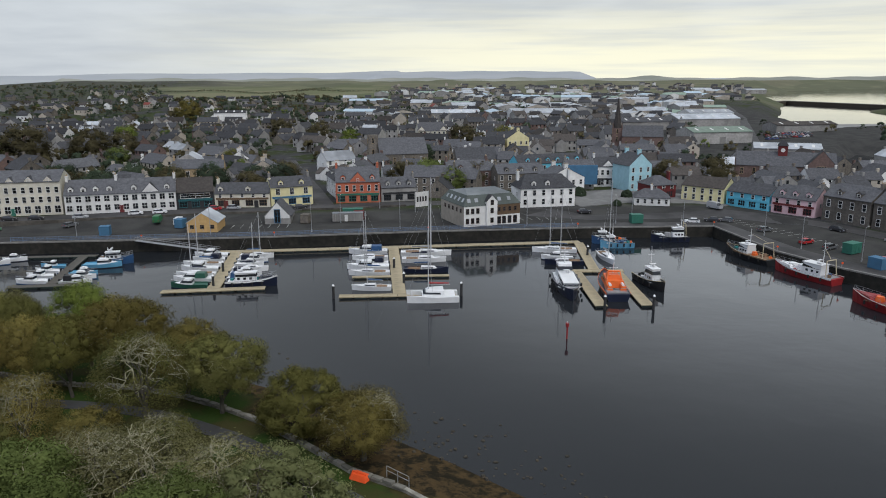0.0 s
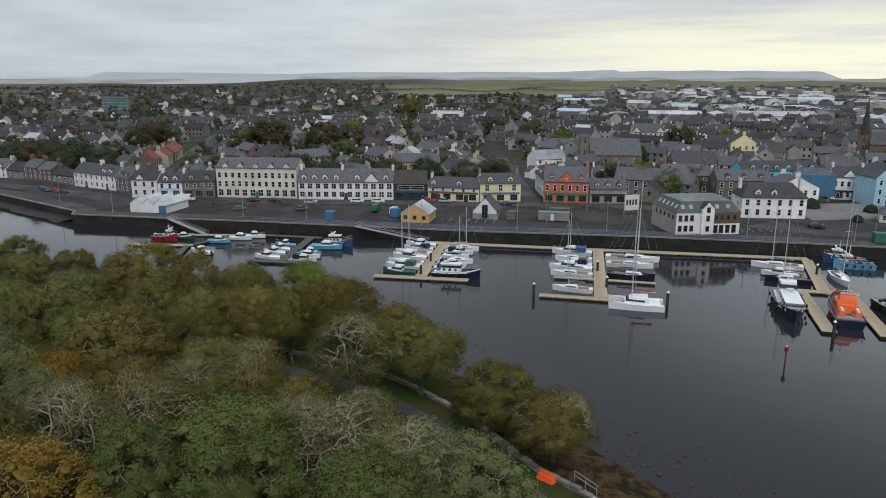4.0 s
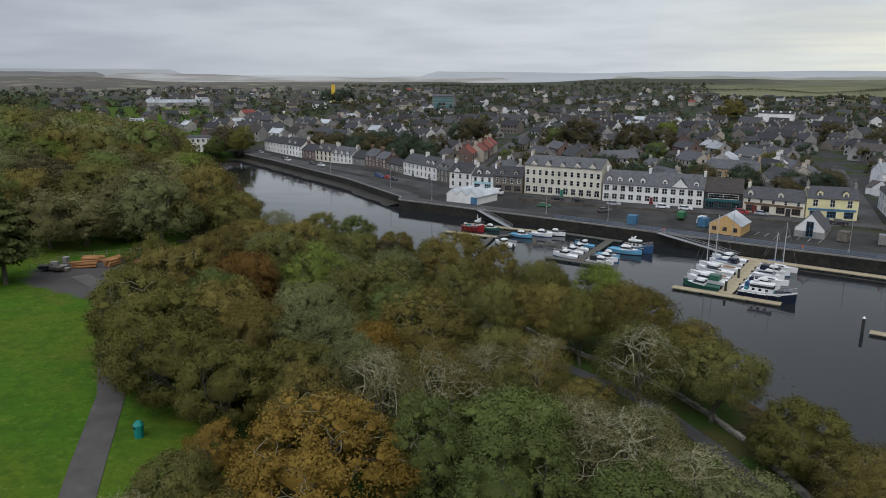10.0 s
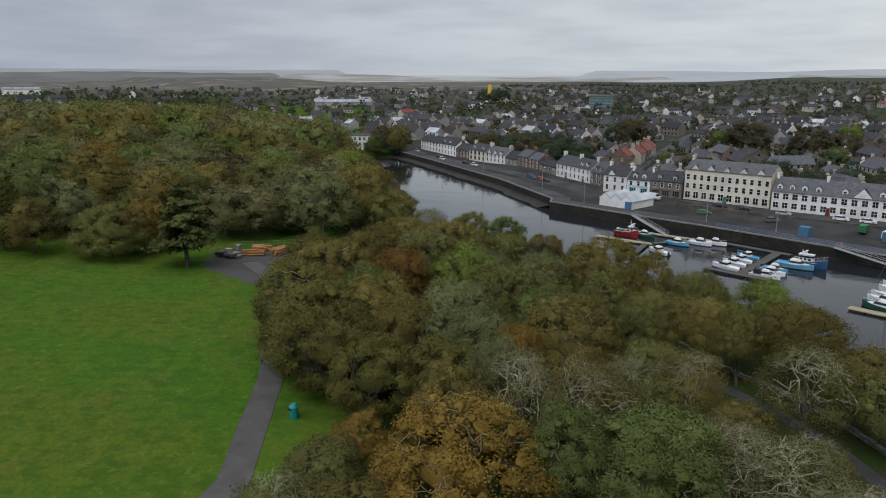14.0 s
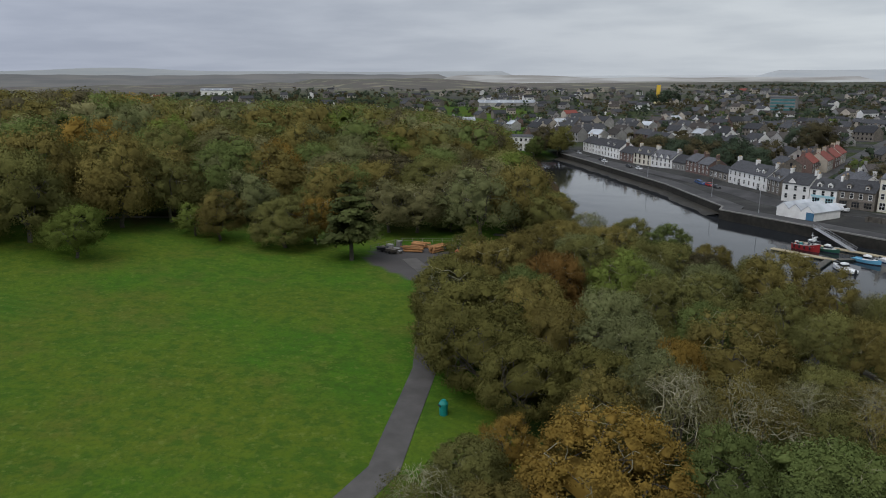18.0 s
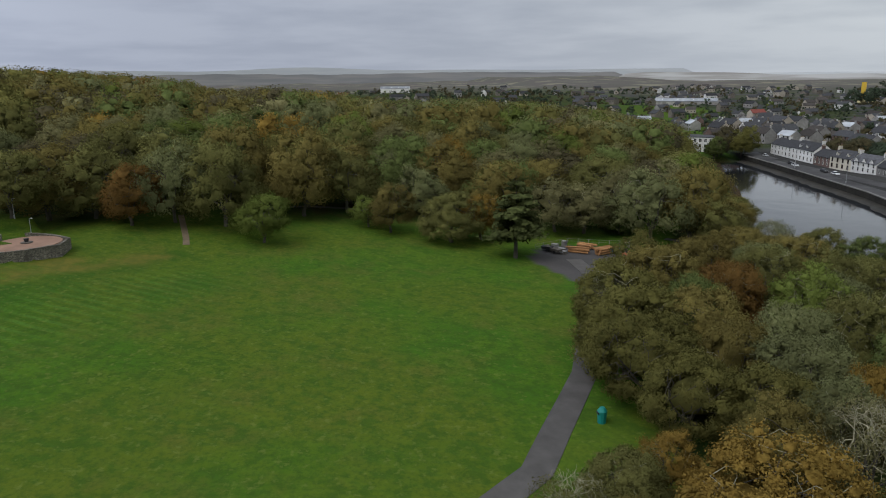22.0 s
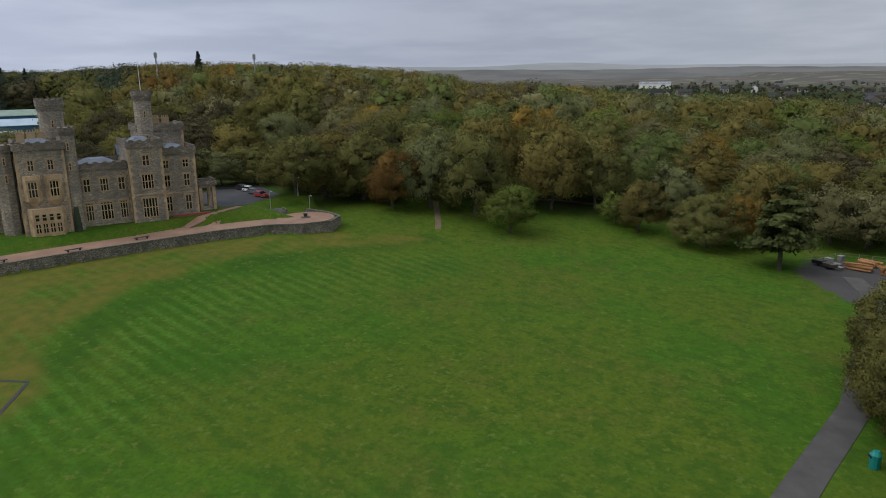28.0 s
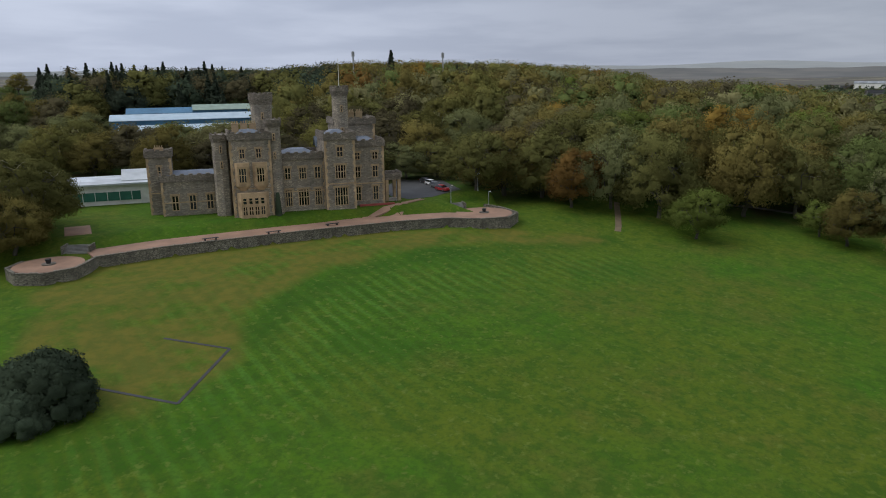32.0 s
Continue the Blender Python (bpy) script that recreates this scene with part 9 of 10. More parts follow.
# the dark pontoon with small motor boats
stem1 = lambda t: (-86 - 5 * t, 150.5 + 24 * t)
for t, side, L, c1, can in ((0.06, -1, 7.0, "white", None), (0.26, -1, 6.5, "white", None), (0.44, -1, 6.0, "white", None), (0.62, -1, 6.0, "lightblue", None), (0.06, 1, 7.0, "white", "black"), (0.22, 1, 7.0, "white", None), (0.36, 1, 6.5, "lightblue", None)):
    p = stem1(t)
    cruiser(p[0] + side * (1.4 + L / 2), p[1], (180 if side < 0 else 0) + brng.uniform(-5, 5), L, c1, "blue", can)
workboat(-80.5, 169.5, 10, 8.5, "blue", "white", "blue and white angling boat with a flying bridge", "white", -0.05, 0.4, 1.6, 1.2, whale=False)
cruiser(-82, 166, 5, 9.0, "lightblue", "navy")
workboat(-128.6, 161.5, 8, 7.4, "red", "white", "red fishing boat with a small white wheelhouse", "grey", 0.2, 0.22, 1.6, 2.0, gear=((-0.2, 0.1, 0.5, "black"), (-0.35, -0.1, 0.4, "black")))
cruiser(-113, 163.5, 5, 7.0, "lightblue", "navy"), cruiser(-109.5, 168.6, 5, 7.0, "white", "blue"), cruiser(-107, 172, 5, 6.5, "white", "navy"), cruiser(-125, 164.8, 8, 6.5, "green", "navy")
cruiser(-110.3, 151.8, 170, 6.8, "white", "navy"), cruiser(-118.8, 148.8, 175, 6.5, "blue", "navy", None)
# lifeboat berth
PATROL = workboat(26.6, 146.5, -92, 18, "navy", "white", "navy hulled patrol boat with a white deckhouse", "white", 0.08, 0.5, 1.3, 0.8, whale=False)
part("bridge", cabin_shape(-6.4, -3.4, 3.6, 3.2, 1.6, 4.6, 0.2, 0.4), PAINT["white"], PATROL)
part("windscreen", glazing(-6.3, -3.5, 3.5, 3.15, 3.4, 4.1, 0.15, 0.2), PANE, PATROL)
part("mast", Shape().tube((-5.2, 0, 4.6), (-5.4, 0, 8.2), 0.14, 0.07, 6).tube((-5.3, -1.1, 6.4), (-5.3, 1.1, 6.4), 0.05, 0.05, 4).box(-5.6, -0.8, 7.0, -5.2, 0.8, 7.15), PAINT["white"], PATROL)
for k in range(5):
    for sy in (-1, 1):
        part("porthole", shared("port", lambda: Shape().box(-0.32, -0.04, 0, 0.32, 0.04, 0.45).mesh("porthole", PANE)), None, PATROL, at=pose(-2.2 + 1.7 * k, sy * 1.66, 2.3))


def lifeboat(x, y, turn):
    L = 16.5
    ob = boat_base("lifeboat", x, y, turn, "navy and orange rescue lifeboat at its berth", "working boats")
    part("hull", hull_shape(L, 5.4, 1.7, 0.5, 1.0, 2.6, 0.92), PAINT["navy"], ob)
    part("fender_band", side_band(L, 5.4, 1.45, 1.74, 1.0, 2.6, 0.92), PAINT["orange"], ob)
    part("deck", cabin_shape(-L * 0.46, L * 0.34, 4.6, 2.2, 1.5, 1.75, 0, 0.2), PAINT["grey"], ob)
    c = part("superstructure", cabin_shape(-L * 0.28, L * 0.2, 3.8, 3.0, 1.7, 3.3, 0.6, 0.9), PAINT["orange"], ob)
    part("windscreen", glazing(-L * 0.2, L * 0.165, 3.5, 3.0, 2.5, 2.95, 0.3, 0.4), PANE, c)
    part("flybridge", cabin_shape(-L * 0.2, L * 0.05, 2.6, 2.2, 3.3, 4.2, 0.4, 0.5), PAINT["orange"], ob)
    part("foredeck_hatch", cabin_shape(L * 0.22, L * 0.36, 1.8, 1.0, 1.9, 2.3, 0.2, 0.2), PAINT["orange"], ob)
    for sy in (-1, 1):
        part("side_cabin", cabin_shape(-L * 0.4, -L * 0.2, 1.2, 1.3, 1.7, 2.7, 0.3, 0.1), PAINT["orange"], ob, at=pose(0, sy * 1.35, 0))
        part("arch_leg", Shape().tube((-L * 0.22, sy * 1.5, 3.2), (-L * 0.16, sy * 1.2, 4.9), 0.16, 0.12, 6), PAINT["orange"], ob)
        part("raft_canister", Shape().tube((-L * 0.38, sy * 1.3, 2.85), (-L * 0.29, sy * 1.3, 2.85), 0.28, 0.28, 8), WHITE_GRP, ob)
        part("stern_post", Shape().tube((-L * 0.46, sy * 2.3, 1.7), (-L * 0.46, sy * 2.3, 2.6), 0.04, 0.04, 5), STEEL, ob)
    part("arch", Shape().box(-L * 0.17, -1.25, 4.75, -L * 0.13, 1.25, 5.0), PAINT["orange"], ob)
    # no recess is cut aft: its shade is a flat black slab
    part("cockpit", Shape().box(-L * 0.33, -0.6, 1.74, -L * 0.2, 0.6, 1.82), PAINT["black"], ob, "flat black slab for the dark stern recess")
    part("stern_rail", Shape().tube((-L * 0.46, -2.3, 2.6), (-L * 0.46, 2.3, 2.6), 0.04, 0.04, 5).tube((-L * 0.46, -2.3, 2.15), (-L * 0.46, 2.3, 2.15), 0.03, 0.03, 5), STEEL, ob)
    part("mast", Shape().tube((-1.5, 0, 4.2), (-2.0, 0, 6.6), 0.12, 0.06, 6).tube((-1.8, -0.9, 5.4), (-1.8, 0.9, 5.4), 0.05, 0.05, 4), WHITE_GRP, ob)
    part("guard_rail", Shape().tube((-L * 0.45, 2.4, 2.6), (L * 0.3, 2.2, 2.9), 0.035, 0.035, 4).tube((-L * 0.45, -2.4, 2.6), (L * 0.3, -2.2, 2.9), 0.035, 0.035, 4).tube((L * 0.3, 2.2, 2.9), (L * 0.47, 0, 3.2), 0.035, 0.035, 4).tube((L * 0.3, -2.2, 2.9), (L * 0.47, 0, 3.2), 0.035, 0.035, 4), STEEL, ob)


lifeboat(35.8, 146, 88)
workboat(45.4, 149.5, -78, 12, "black", "white", "black tug with a white wheelhouse and tall mast", "grey", 0.05, 0.28, 2.6, 4.5, whale=False, rail=None, gear=((-0.3, 0, 0.6, "black"), (0.3, 0.0, 0.5, "cream")))
yacht(29.0, 180.5, 176, 11.5, "white", "blue", 14), yacht(29.5, 168, 178, 9.5, "navy", "grey", 17.5), yacht(41.0, 172.5, -85, 11.5, "white", "grey", 19), cruiser(28.5, 172.5, 178, 8.0, "white", "navy")
# along the quay
workboat(62.8, 192.6, 182, 10.5, "navy", "white", "dark blue fishing trawler with a white wheelhouse and grey shelter deck", "grey", -0.2, 0.3, 2.4, 3.5, gantry=True, gear=((0.05, 0, 1.2, "grey"), (0.25, 0.1, 0.8, "grey")))
workboat(45.5, 190.2, 175, 9.5, "blue", "white", "small blue fishing boat with orange gear", "wood", 0.2, 0.25, 1.9, 2.5, gear=((-0.1, 0, 0.7, "orange"), (-0.3, 0.1, 0.5, "orange")))
workboat(46.5, 185.4, 182, 9.0, "lightblue", "white", "small bright blue fishing boat", "wood", 0.2, 0.25, 1.7, 2.5, gear=((-0.15, 0, 0.6, "blue"),))
workboat(76.6, 173.0, 111, 15.6, "black", "white", "black-hulled wooden fishing boat with a white wheelhouse", "wood", 0.05, 0.2, 2.0, 4.0, gantry=True, whale=False, rail="wood", gear=((-0.15, 0.1, 0.8, "orange"), (0.28, 0, 0.7, "teal"), (-0.3, -0.1, 0.7, "wood")))
workboat(82.2, 155.9, 117, 15.8, "red", "white", "red and white trawler with a shelter deck", "grey", -0.15, 0.3, 2.2, 5.5, gantry=True, rail="white", gear=((0.05, 0, 1.3, "white"), (0.2, 0, 1.2, "white")))
workboat(86.0, 131.5, 112, 15.0, "red", "red", "all-red fishing trawler with a tall gantry", "wood", -0.2, 0.25, 2.6, 5.0, gantry=True, gear=((0.1, 0, 1.0, "orange"), (0.25, 0.1, 0.8, "wood")))
# the red beacon and a marker pole
for x, y, h, c, lab in ((21.5, 116.7, 2.2, "red", "red harbour beacon on a slim pole"), (-57.2, 125.6, 4.6, "wood", "thin wooden marker pole in the shallows")):
    bc = thing("beacon", pose(x, y, 0), lab, "beacon", "channel markers")
    part("pole", Shape().prism(ring(0, 0, 0.13, 8), -2.5, h), PAINT[c], bc)
    if c == "red":
        part("topmark", Shape().prism(ring(0, 0, 0.3, 10), h, h + 0.7), PAINT["red"], bc)
        part("lamp", Shape().prism(ring(0, 0, 0.1, 8), h + 0.7, h + 0.95), WHITE_GRP, bc)


# ---------- cars, lamps and clutter ----------
CARPAINT = {k: surf(k + "_car_paint", c, tuple(v * 0.85 for v in c), 1, 0.3, spec=0.5) for k, c in {
    "white": (0.62, 0.63, 0.64), "silver": (0.32, 0.33, 0.34), "grey": (0.1, 0.105, 0.11), "black": (0.022, 0.022, 0.025), "red": (0.36, 0.018, 0.02), "blue": (0.03, 0.08, 0.22), "green": (0.03, 0.14, 0.06)}.items()}
TAIL = surf("tail_light", (0.3, 0.01, 0.01), None, 2, 0.3)
HEADL = surf("head_light", (0.6, 0.6, 0.62), None, 2, 0.2)


def car(x, y, turn, colour="silver", van=False, z=None, group="parked cars"):
    """A parked car: body, cabin, glass, lamps and four wheels."""
    L, W = (5.0, 1.95) if van else (4.3, 1.76)
    ob = thing("van" if van else "car", pose(x, y, (gz(x, y) + 0.07) if z is None else z, 0, 0, turn), "%s parked %s" % (colour, "van with a high body" if van else "hatchback car on the tarmac"), "van" if van else "car", group)
    pm = CARPAINT[colour]

    def body():
        s = Shape()
        if van:
            s.prism([(-2.5, -0.97), (2.35, -0.97), (2.5, -0.7), (2.5, 0.7), (2.35, 0.97), (-2.5, 0.97)], 0.3, 1.1)
            s.prism([(-2.5, -0.97), (1.7, -0.97), (1.7, 0.97), (-2.5, 0.97)], 1.1, 2.1, [(-2.48, -0.88), (0.95, -0.88), (0.95, 0.88), (-2.48, 0.88)])
        else:
            s.prism([(-2.15, -0.7), (-2.0, -0.88), (1.9, -0.88), (2.15, -0.6), (2.15, 0.6), (1.9, 0.88), (-2.0, 0.88), (-2.15, 0.7)], 0.28, 0.86, [(-2.1, -0.66), (-1.95, -0.83), (1.7, -0.83), (2.0, -0.55), (2.0, 0.55), (1.7, 0.83), (-1.95, 0.83), (-2.1, 0.66)])
        return s.mesh("body", pm)

    def top():
        if van:
            return Shape().prism([(0.95, -0.9), (1.72, -0.92), (1.72, 0.92), (0.95, 0.9)], 1.12, 1.85, [(0.9, -0.86), (1.18, -0.86), (1.18, 0.86), (0.9, 0.86)]).mesh("windscreen", PANE)
        return Shape().prism([(-1.95, -0.8), (1.05, -0.8), (1.05, 0.8), (-1.95, 0.8)], 0.86, 1.36, [(-1.45, -0.62), (0.3, -0.62), (0.3, 0.62), (-1.45, 0.62)]).mesh("windscreen", PANE)

    b = part("body", shared(("carb", colour, van), body), None, ob)
    part("windscreen", shared(("cart", van), top), None, b)
    if not van:
        part("roof", shared(("carr", colour), lambda: Shape().prism([(-1.45, -0.63), (0.3, -0.63), (0.3, 0.63), (-1.45, 0.63)], 1.355, 1.42, [(-1.35, -0.55), (0.2, -0.55), (0.2, 0.55), (-1.35, 0.55)]).mesh("roof", pm)), None, b)
    wh = shared("wheel", lambda: Shape().tube((0, -0.1, 0), (0, 0.1, 0), 0.31, 0.31, 12).mesh("wheel", RUBBER))
    rim = shared("rim", lambda: Shape().tube((0, -0.11, 0), (0, 0.11, 0), 0.18, 0.18, 8).mesh("rim", STEEL))
    for sx in (-L * 0.3, L * 0.3):
        for sy in (-W * 0.46, W * 0.46):
            w = part("wheel", wh, None, ob, at=pose(sx, sy, 0.31))
            part("rim", rim, None, w)
    for sy in (-0.6, 0.6):
        part("headlight", shared("hl", lambda: Shape().box(0, -0.16, 0, 0.06, 0.16, 0.14).mesh("headlight", HEADL)), None, b, at=pose(L / 2 - 0.1, sy, 0.62))
        part("tail_light", shared("tl", lambda: Shape().box(-0.05, -0.14, 0, 0, 0.14, 0.2).mesh("tail_light", TAIL)), None, b, at=pose(-L / 2 + 0.02, sy, 0.66))
    return ob


for x, y, t, c, v in (
        (-107, 206.5, 15, "silver", False), (-93, 212, 15, "white", False), (-86.5, 214, 16, "white", False), (-71.5, 220.0, 4, "red", False), (-66, 221.5, 4, "silver", False), (-126, 203.2, 10, "black", False), (-119, 204.6, 12, "black", False), (-148, 198.6, 10, "white", True),
        (-45, 222.2, 20, "black", False), (-48, 221.0, 20, "black", False), (-76.5, 202.5, 95, "white", True), (-83, 203.4, 100, "green", True), (-106.5, 199.5, 60, "grey", False), (-125.5, 194.2, 20, "green", False),
        (-214, 206, -15, "blue", False), (-217, 207.5, -15, "blue", False), (-209, 205.5, -15, "red", False), (-204, 204, -15, "black", False), (-262, 214, -8, "white", False), (-270, 215, -8, "black", False), (-291, 216.5, -10, "white", False), (-297, 219, -10, "black", False), (-330, 228, -12, "silver", False),
        (44, 217.5, 10, "black", False), (72.5, 203.5, 170, "white", False), (79, 205.5, 160, "black", False), (83, 205, 150, "grey", False), (85.5, 220.5, -60, "silver", True),
        (88.5, 191.5, 20, "grey", False), (92.5, 176.5, 30, "red", False), (95.4, 170.5, 30, "grey", False), (104, 160, 30, "silver", False), (100.5, 156.8, 30, "red", False), (105.5, 186, -62, "black", False), (112, 172, -62, "silver", False),
        (-166.4, -72.6, 62, "red", False), (-170.6, -76.2, 62, "grey", False), (-173.8, -79, 62, "white", False), (-176.5, -82, 62, "black", False)):
    car(x, y, t, c, v)
crng = random.Random(14)
for k in range(46):                                          # the ferry car park across the bay
    i, j = k % 12, k // 12
    x, y = 205 + 3.0 * i + 4 * j, 452 + 9.5 * j + 1.2 * i
    if crng.random() < 0.8:
        car(x, y, 100 + crng.uniform(-4, 4), crng.choice(("white", "silver", "grey", "black", "red", "blue")), False, group="cars in the ferry car park")

LAMP = surf("lamp_glass", (0.5, 0.5, 0.48), None, 2, 0.3)


def street_lamp(x, y, h=8.0, turn=0.0, z=None):
    ob = thing("street_lamp", pose(x, y, gz(x, y) + 0.05 if z is None else z, 0, 0, turn), "slim grey steel street lamp", "street lamp", "street lamps")
    part("pole", shared(("lp", h), lambda: Shape().tube((0, 0, 0), (0, 0, h), 0.09, 0.055, 8).prism(ring(0, 0, 0.16, 8), 0, 0.8).mesh("pole", STEEL)), None, ob)
    part("arm", shared(("la", h), lambda: Shape().tube((0, 0, h - 0.05), (1.0, 0, h + 0.15), 0.04, 0.04, 6).mesh("arm", STEEL)), None, ob)
    part("head", shared(("lh", h), lambda: Shape().prism([(0.85, -0.13), (1.55, -0.1), (1.55, 0.1), (0.85, 0.13)], h + 0.08, h + 0.22, [(0.9, -0.08), (1.5, -0.06), (1.5, 0.06), (0.9, 0.08)]).mesh("head", LAMP)), None, ob)


for x, y, t in ((-160, 178, 90), (-118, 184, 95), (-98, 186, 95), (-63, 188.6, 95), (-36, 191, 98), (-12, 195, 98), (24, 199.5, 96), (50, 202, 95), (70, 203.5, 95), (86, 186, 30), (88, 170, 30), (96, 158, 30), (-20, 222, -90), (-30, 205, 90), (58, 215, 0), (-190, 188, 100), (-240, 201, 100), (-285, 212, 100)):
    street_lamp(x, y, 8.0, t, 3.2 if edge_distance(np.array([x]), np.array([y]), WATER)[0] < 7 else None)
for x, y in ((-156.5, -66), (-162, -58.5), (-169, -64), (-196, -52)):
    street_lamp(x, y, 4.5, 40)

# site cabins, skips, bins, signs
for x, y, t, L, c, lab in ((-32.5, 205.5, 6, 9.0, "grey", "pale grey site cabin on the lower car park"), (-30, 209.5, 6, 6.0, "green", "green storage container behind the cabin"), (-26.5, 208.6, 6, 3.0, "darkred", "dark red storage container on the quay"), (-73.5, 196.5, 80, 2.6, "deepblue", "dark blue storage box beside the hut"), (-39.2, 203, 80, 3.0, "stone", "dark storage cage beside the cabin"), (54.5, 201.4, 6, 3.4, "green", "green waste skip on the promenade"), (-92, 186, 10, 2.6, "deepblue", "blue steel lobby at the gangway"), (97, 164, 30, 4.0, "green", "heap of green fishing nets on the quay"), (97.5, 150.5, 115, 3.2, "deepblue", "blue fish boxes stacked on the quay")):
    ob = thing("container", pose(x, y, gz(x, y) + 0.1 if edge_distance(np.array([x]), np.array([y]), WATER)[0] > 7 else 3.2, 0, 0, t), lab, "container", "containers on the quay")
    part("body", Shape().box(0, 0, 0.12, L, 2.4, 2.5), HARL[c], ob)
    part("roof", Shape().box(-0.06, -0.06, 2.5, L + 0.06, 2.46, 2.62), SHEETROOF if c == "grey" else HARL[c], ob)
    for k in range(int(L / 0.6)):
        part("rib", shared(("rib", c), lambda: Shape().box(0, -0.05, 0.2, 0.12, 0.0, 2.45).mesh("rib", HARL[c])), None, ob, at=pose(0.3 + 0.6 * k, 0, 0))
    part("door", Shape().box(L * 0.4, -0.09, 0.15, L * 0.4 + 0.9, -0.05, 2.1), WINFRAME if c == "grey" else HARL[c], ob)

sg = thing("banner", pose(-6.5, 217.5, 3.2, 0, 0, 35), "white banner with dark bars of unreadable lettering on posts", "banner")
part("panel", Shape().box(-2.6, -0.06, 2.4, 2.6, 0.06, 7.0), WINFRAME, sg)
for k in range(4):
    part("lettering_bar", Shape().box(-1.9 + 1.0 * k, -0.1, 4.0, -1.3 + 1.0 * k, -0.06, 5.6), HARL["black"], sg)
for sx in (-2.5, 2.5):
    part("post", Shape().box(sx - 0.1, -0.08, -0.3, sx + 0.1, 0.08, 7.1), STEEL, sg)
for k in range(7):
    t = k / 6
    q = along(FRONT, 0.2)
    i = min(int(t * (len(q) - 1)), len(q) - 2)
    f = t * (len(q) - 1) - i
    lb = thing("lifebuoy", pose(q[i][0] + (q[i + 1][0] - q[i][0]) * f, q[i][1] + (q[i + 1][1] - q[i][1]) * f, 3.2), "orange lifebuoy housing on the quay edge", "lifebuoy", "lifebuoys on the quay")
    part("post", shared("lbp", lambda: Shape().box(-0.05, -0.05, 0, 0.05, 0.05, 1.2).mesh("post", STEEL)), None, lb)
    part("housing", shared("lbh", lambda: Shape().prism(ring(0, 0, 0.24, 12), 0, 0.12).mesh("housing", ORANGE)), None, lb, at=pose(0, -0.1, 1.1, 90, 0, 0))


# ---------- landmarks of the town ----------
def church(x, y, turn, L, W, e, r, tower, spire, wall, label, z=None):
    ob = thing("church", pose(x, y, gz(x, y) if z is None else z, 0, 0, turn), label, "church", "churches of the town")
    part("nave", gable_body(L, W, e, r), HARL[wall], ob)
    part("roof", gable_roof(L, W, e, r), SLATE, ob)
    for k in range(5):
        window(ob, L * (k + 0.5) / 5, -0.03, 1.8, 1.1, 3.0, 0, HARL["sand"], 1)
    tw_, th, sh = tower
    t = part("tower", Shape().box(-tw_, W / 2 - tw_ / 2, -1.5, 0.2, W / 2 + tw_ / 2, th), HARL[wall], ob)
    for zz in (th * 0.4, th * 0.75):
        window(t, -tw_ / 2, W / 2 - tw_ / 2 - 0.03, zz, 1.0, 2.4, 0, HARL["sand"])
        window(t, -tw_ - 0.03, W / 2, zz, 1.0, 2.4, -90, HARL["sand"])
    if sh:
        part("spire", Shape().prism(ring(-tw_ / 2, W / 2, tw_ * 0.42, 8), th, th + sh, ring(-tw_ / 2, W / 2, 0.08, 8)), SLATE2 if sh > 15 else HARL[spire], ob)
        for sx in (-tw_ + 0.4, -0.2):
            for sy in (W / 2 - tw_ / 2 + 0.3, W / 2 + tw_ / 2 - 0.3):
                part("pinnacle", Shape().prism(ring(sx, sy, 0.45, 6), th - 0.5, th + 3.2, ring(sx, sy, 0.05, 6)), HARL[wall], ob)


church(99.5, 398, -12, 22, 13, 7.5, 13.0, (5.4, 11.5, 18.0), "brownstone", "brownstone", "brown stone church with a tall spire")
church(-28, 318, 14, 22, 16, 6.5, 13.0, (4.2, 14.5, 0), "slate", "stone", "grey stone church with a square bell tower")
church(6, 306, 10, 18, 12, 5.5, 10.0, (2.4, 7.0, 0), "slate", "stone", "grey stone church hall with pointed windows")
def town_hall():
    ob = thing("town_hall", pose(110.5, 268, gz(110.5, 268), 0, 0, -20), "red sandstone town hall with a clock turret", "town hall")
    part("wall", gable_body(34, 13, 8, 12.5), HARL["brownstone"], ob)
    part("roof", gable_roof(34, 13, 8, 12.5), SLATE, ob)
    for k in range(8):
        window(ob, 34 * (k + 0.5) / 8, -0.03, 4.6, 1.2, 2.4, 0, HARL["sand"], 1)
    g = part("gable", gable_body(9, 4, 9, 14, along_x=False), HARL["brownstone"], ob, at=pose(24, -2.5, 0))
    part("gable_roof", gable_roof(9, 4, 9, 14, along_x=False), SLATE, g)
    window(g, 4.5, -0.03, 4.0, 3.4, 4.5, 0, HARL["sand"], 3)
    t = part("turret", Shape().box(14.4, 4.4, 10.5, 17.6, 7.6, 15.0), HARL["darkred"], ob, "dark red clock turret")
    part("turret_roof", Shape().prism([(14.1, 4.1), (17.9, 4.1), (17.9, 7.9), (14.1, 7.9)], 15.0, 17.0, [(15.4, 5.4), (16.6, 5.4), (16.6, 6.6), (15.4, 6.6)]), SLATE, t)
    part("clock_face", Shape().tube((16, 4.32, 13.4), (16, 4.4, 13.4), 0.75, 0.75, 16), WINFRAME, t)


town_hall()
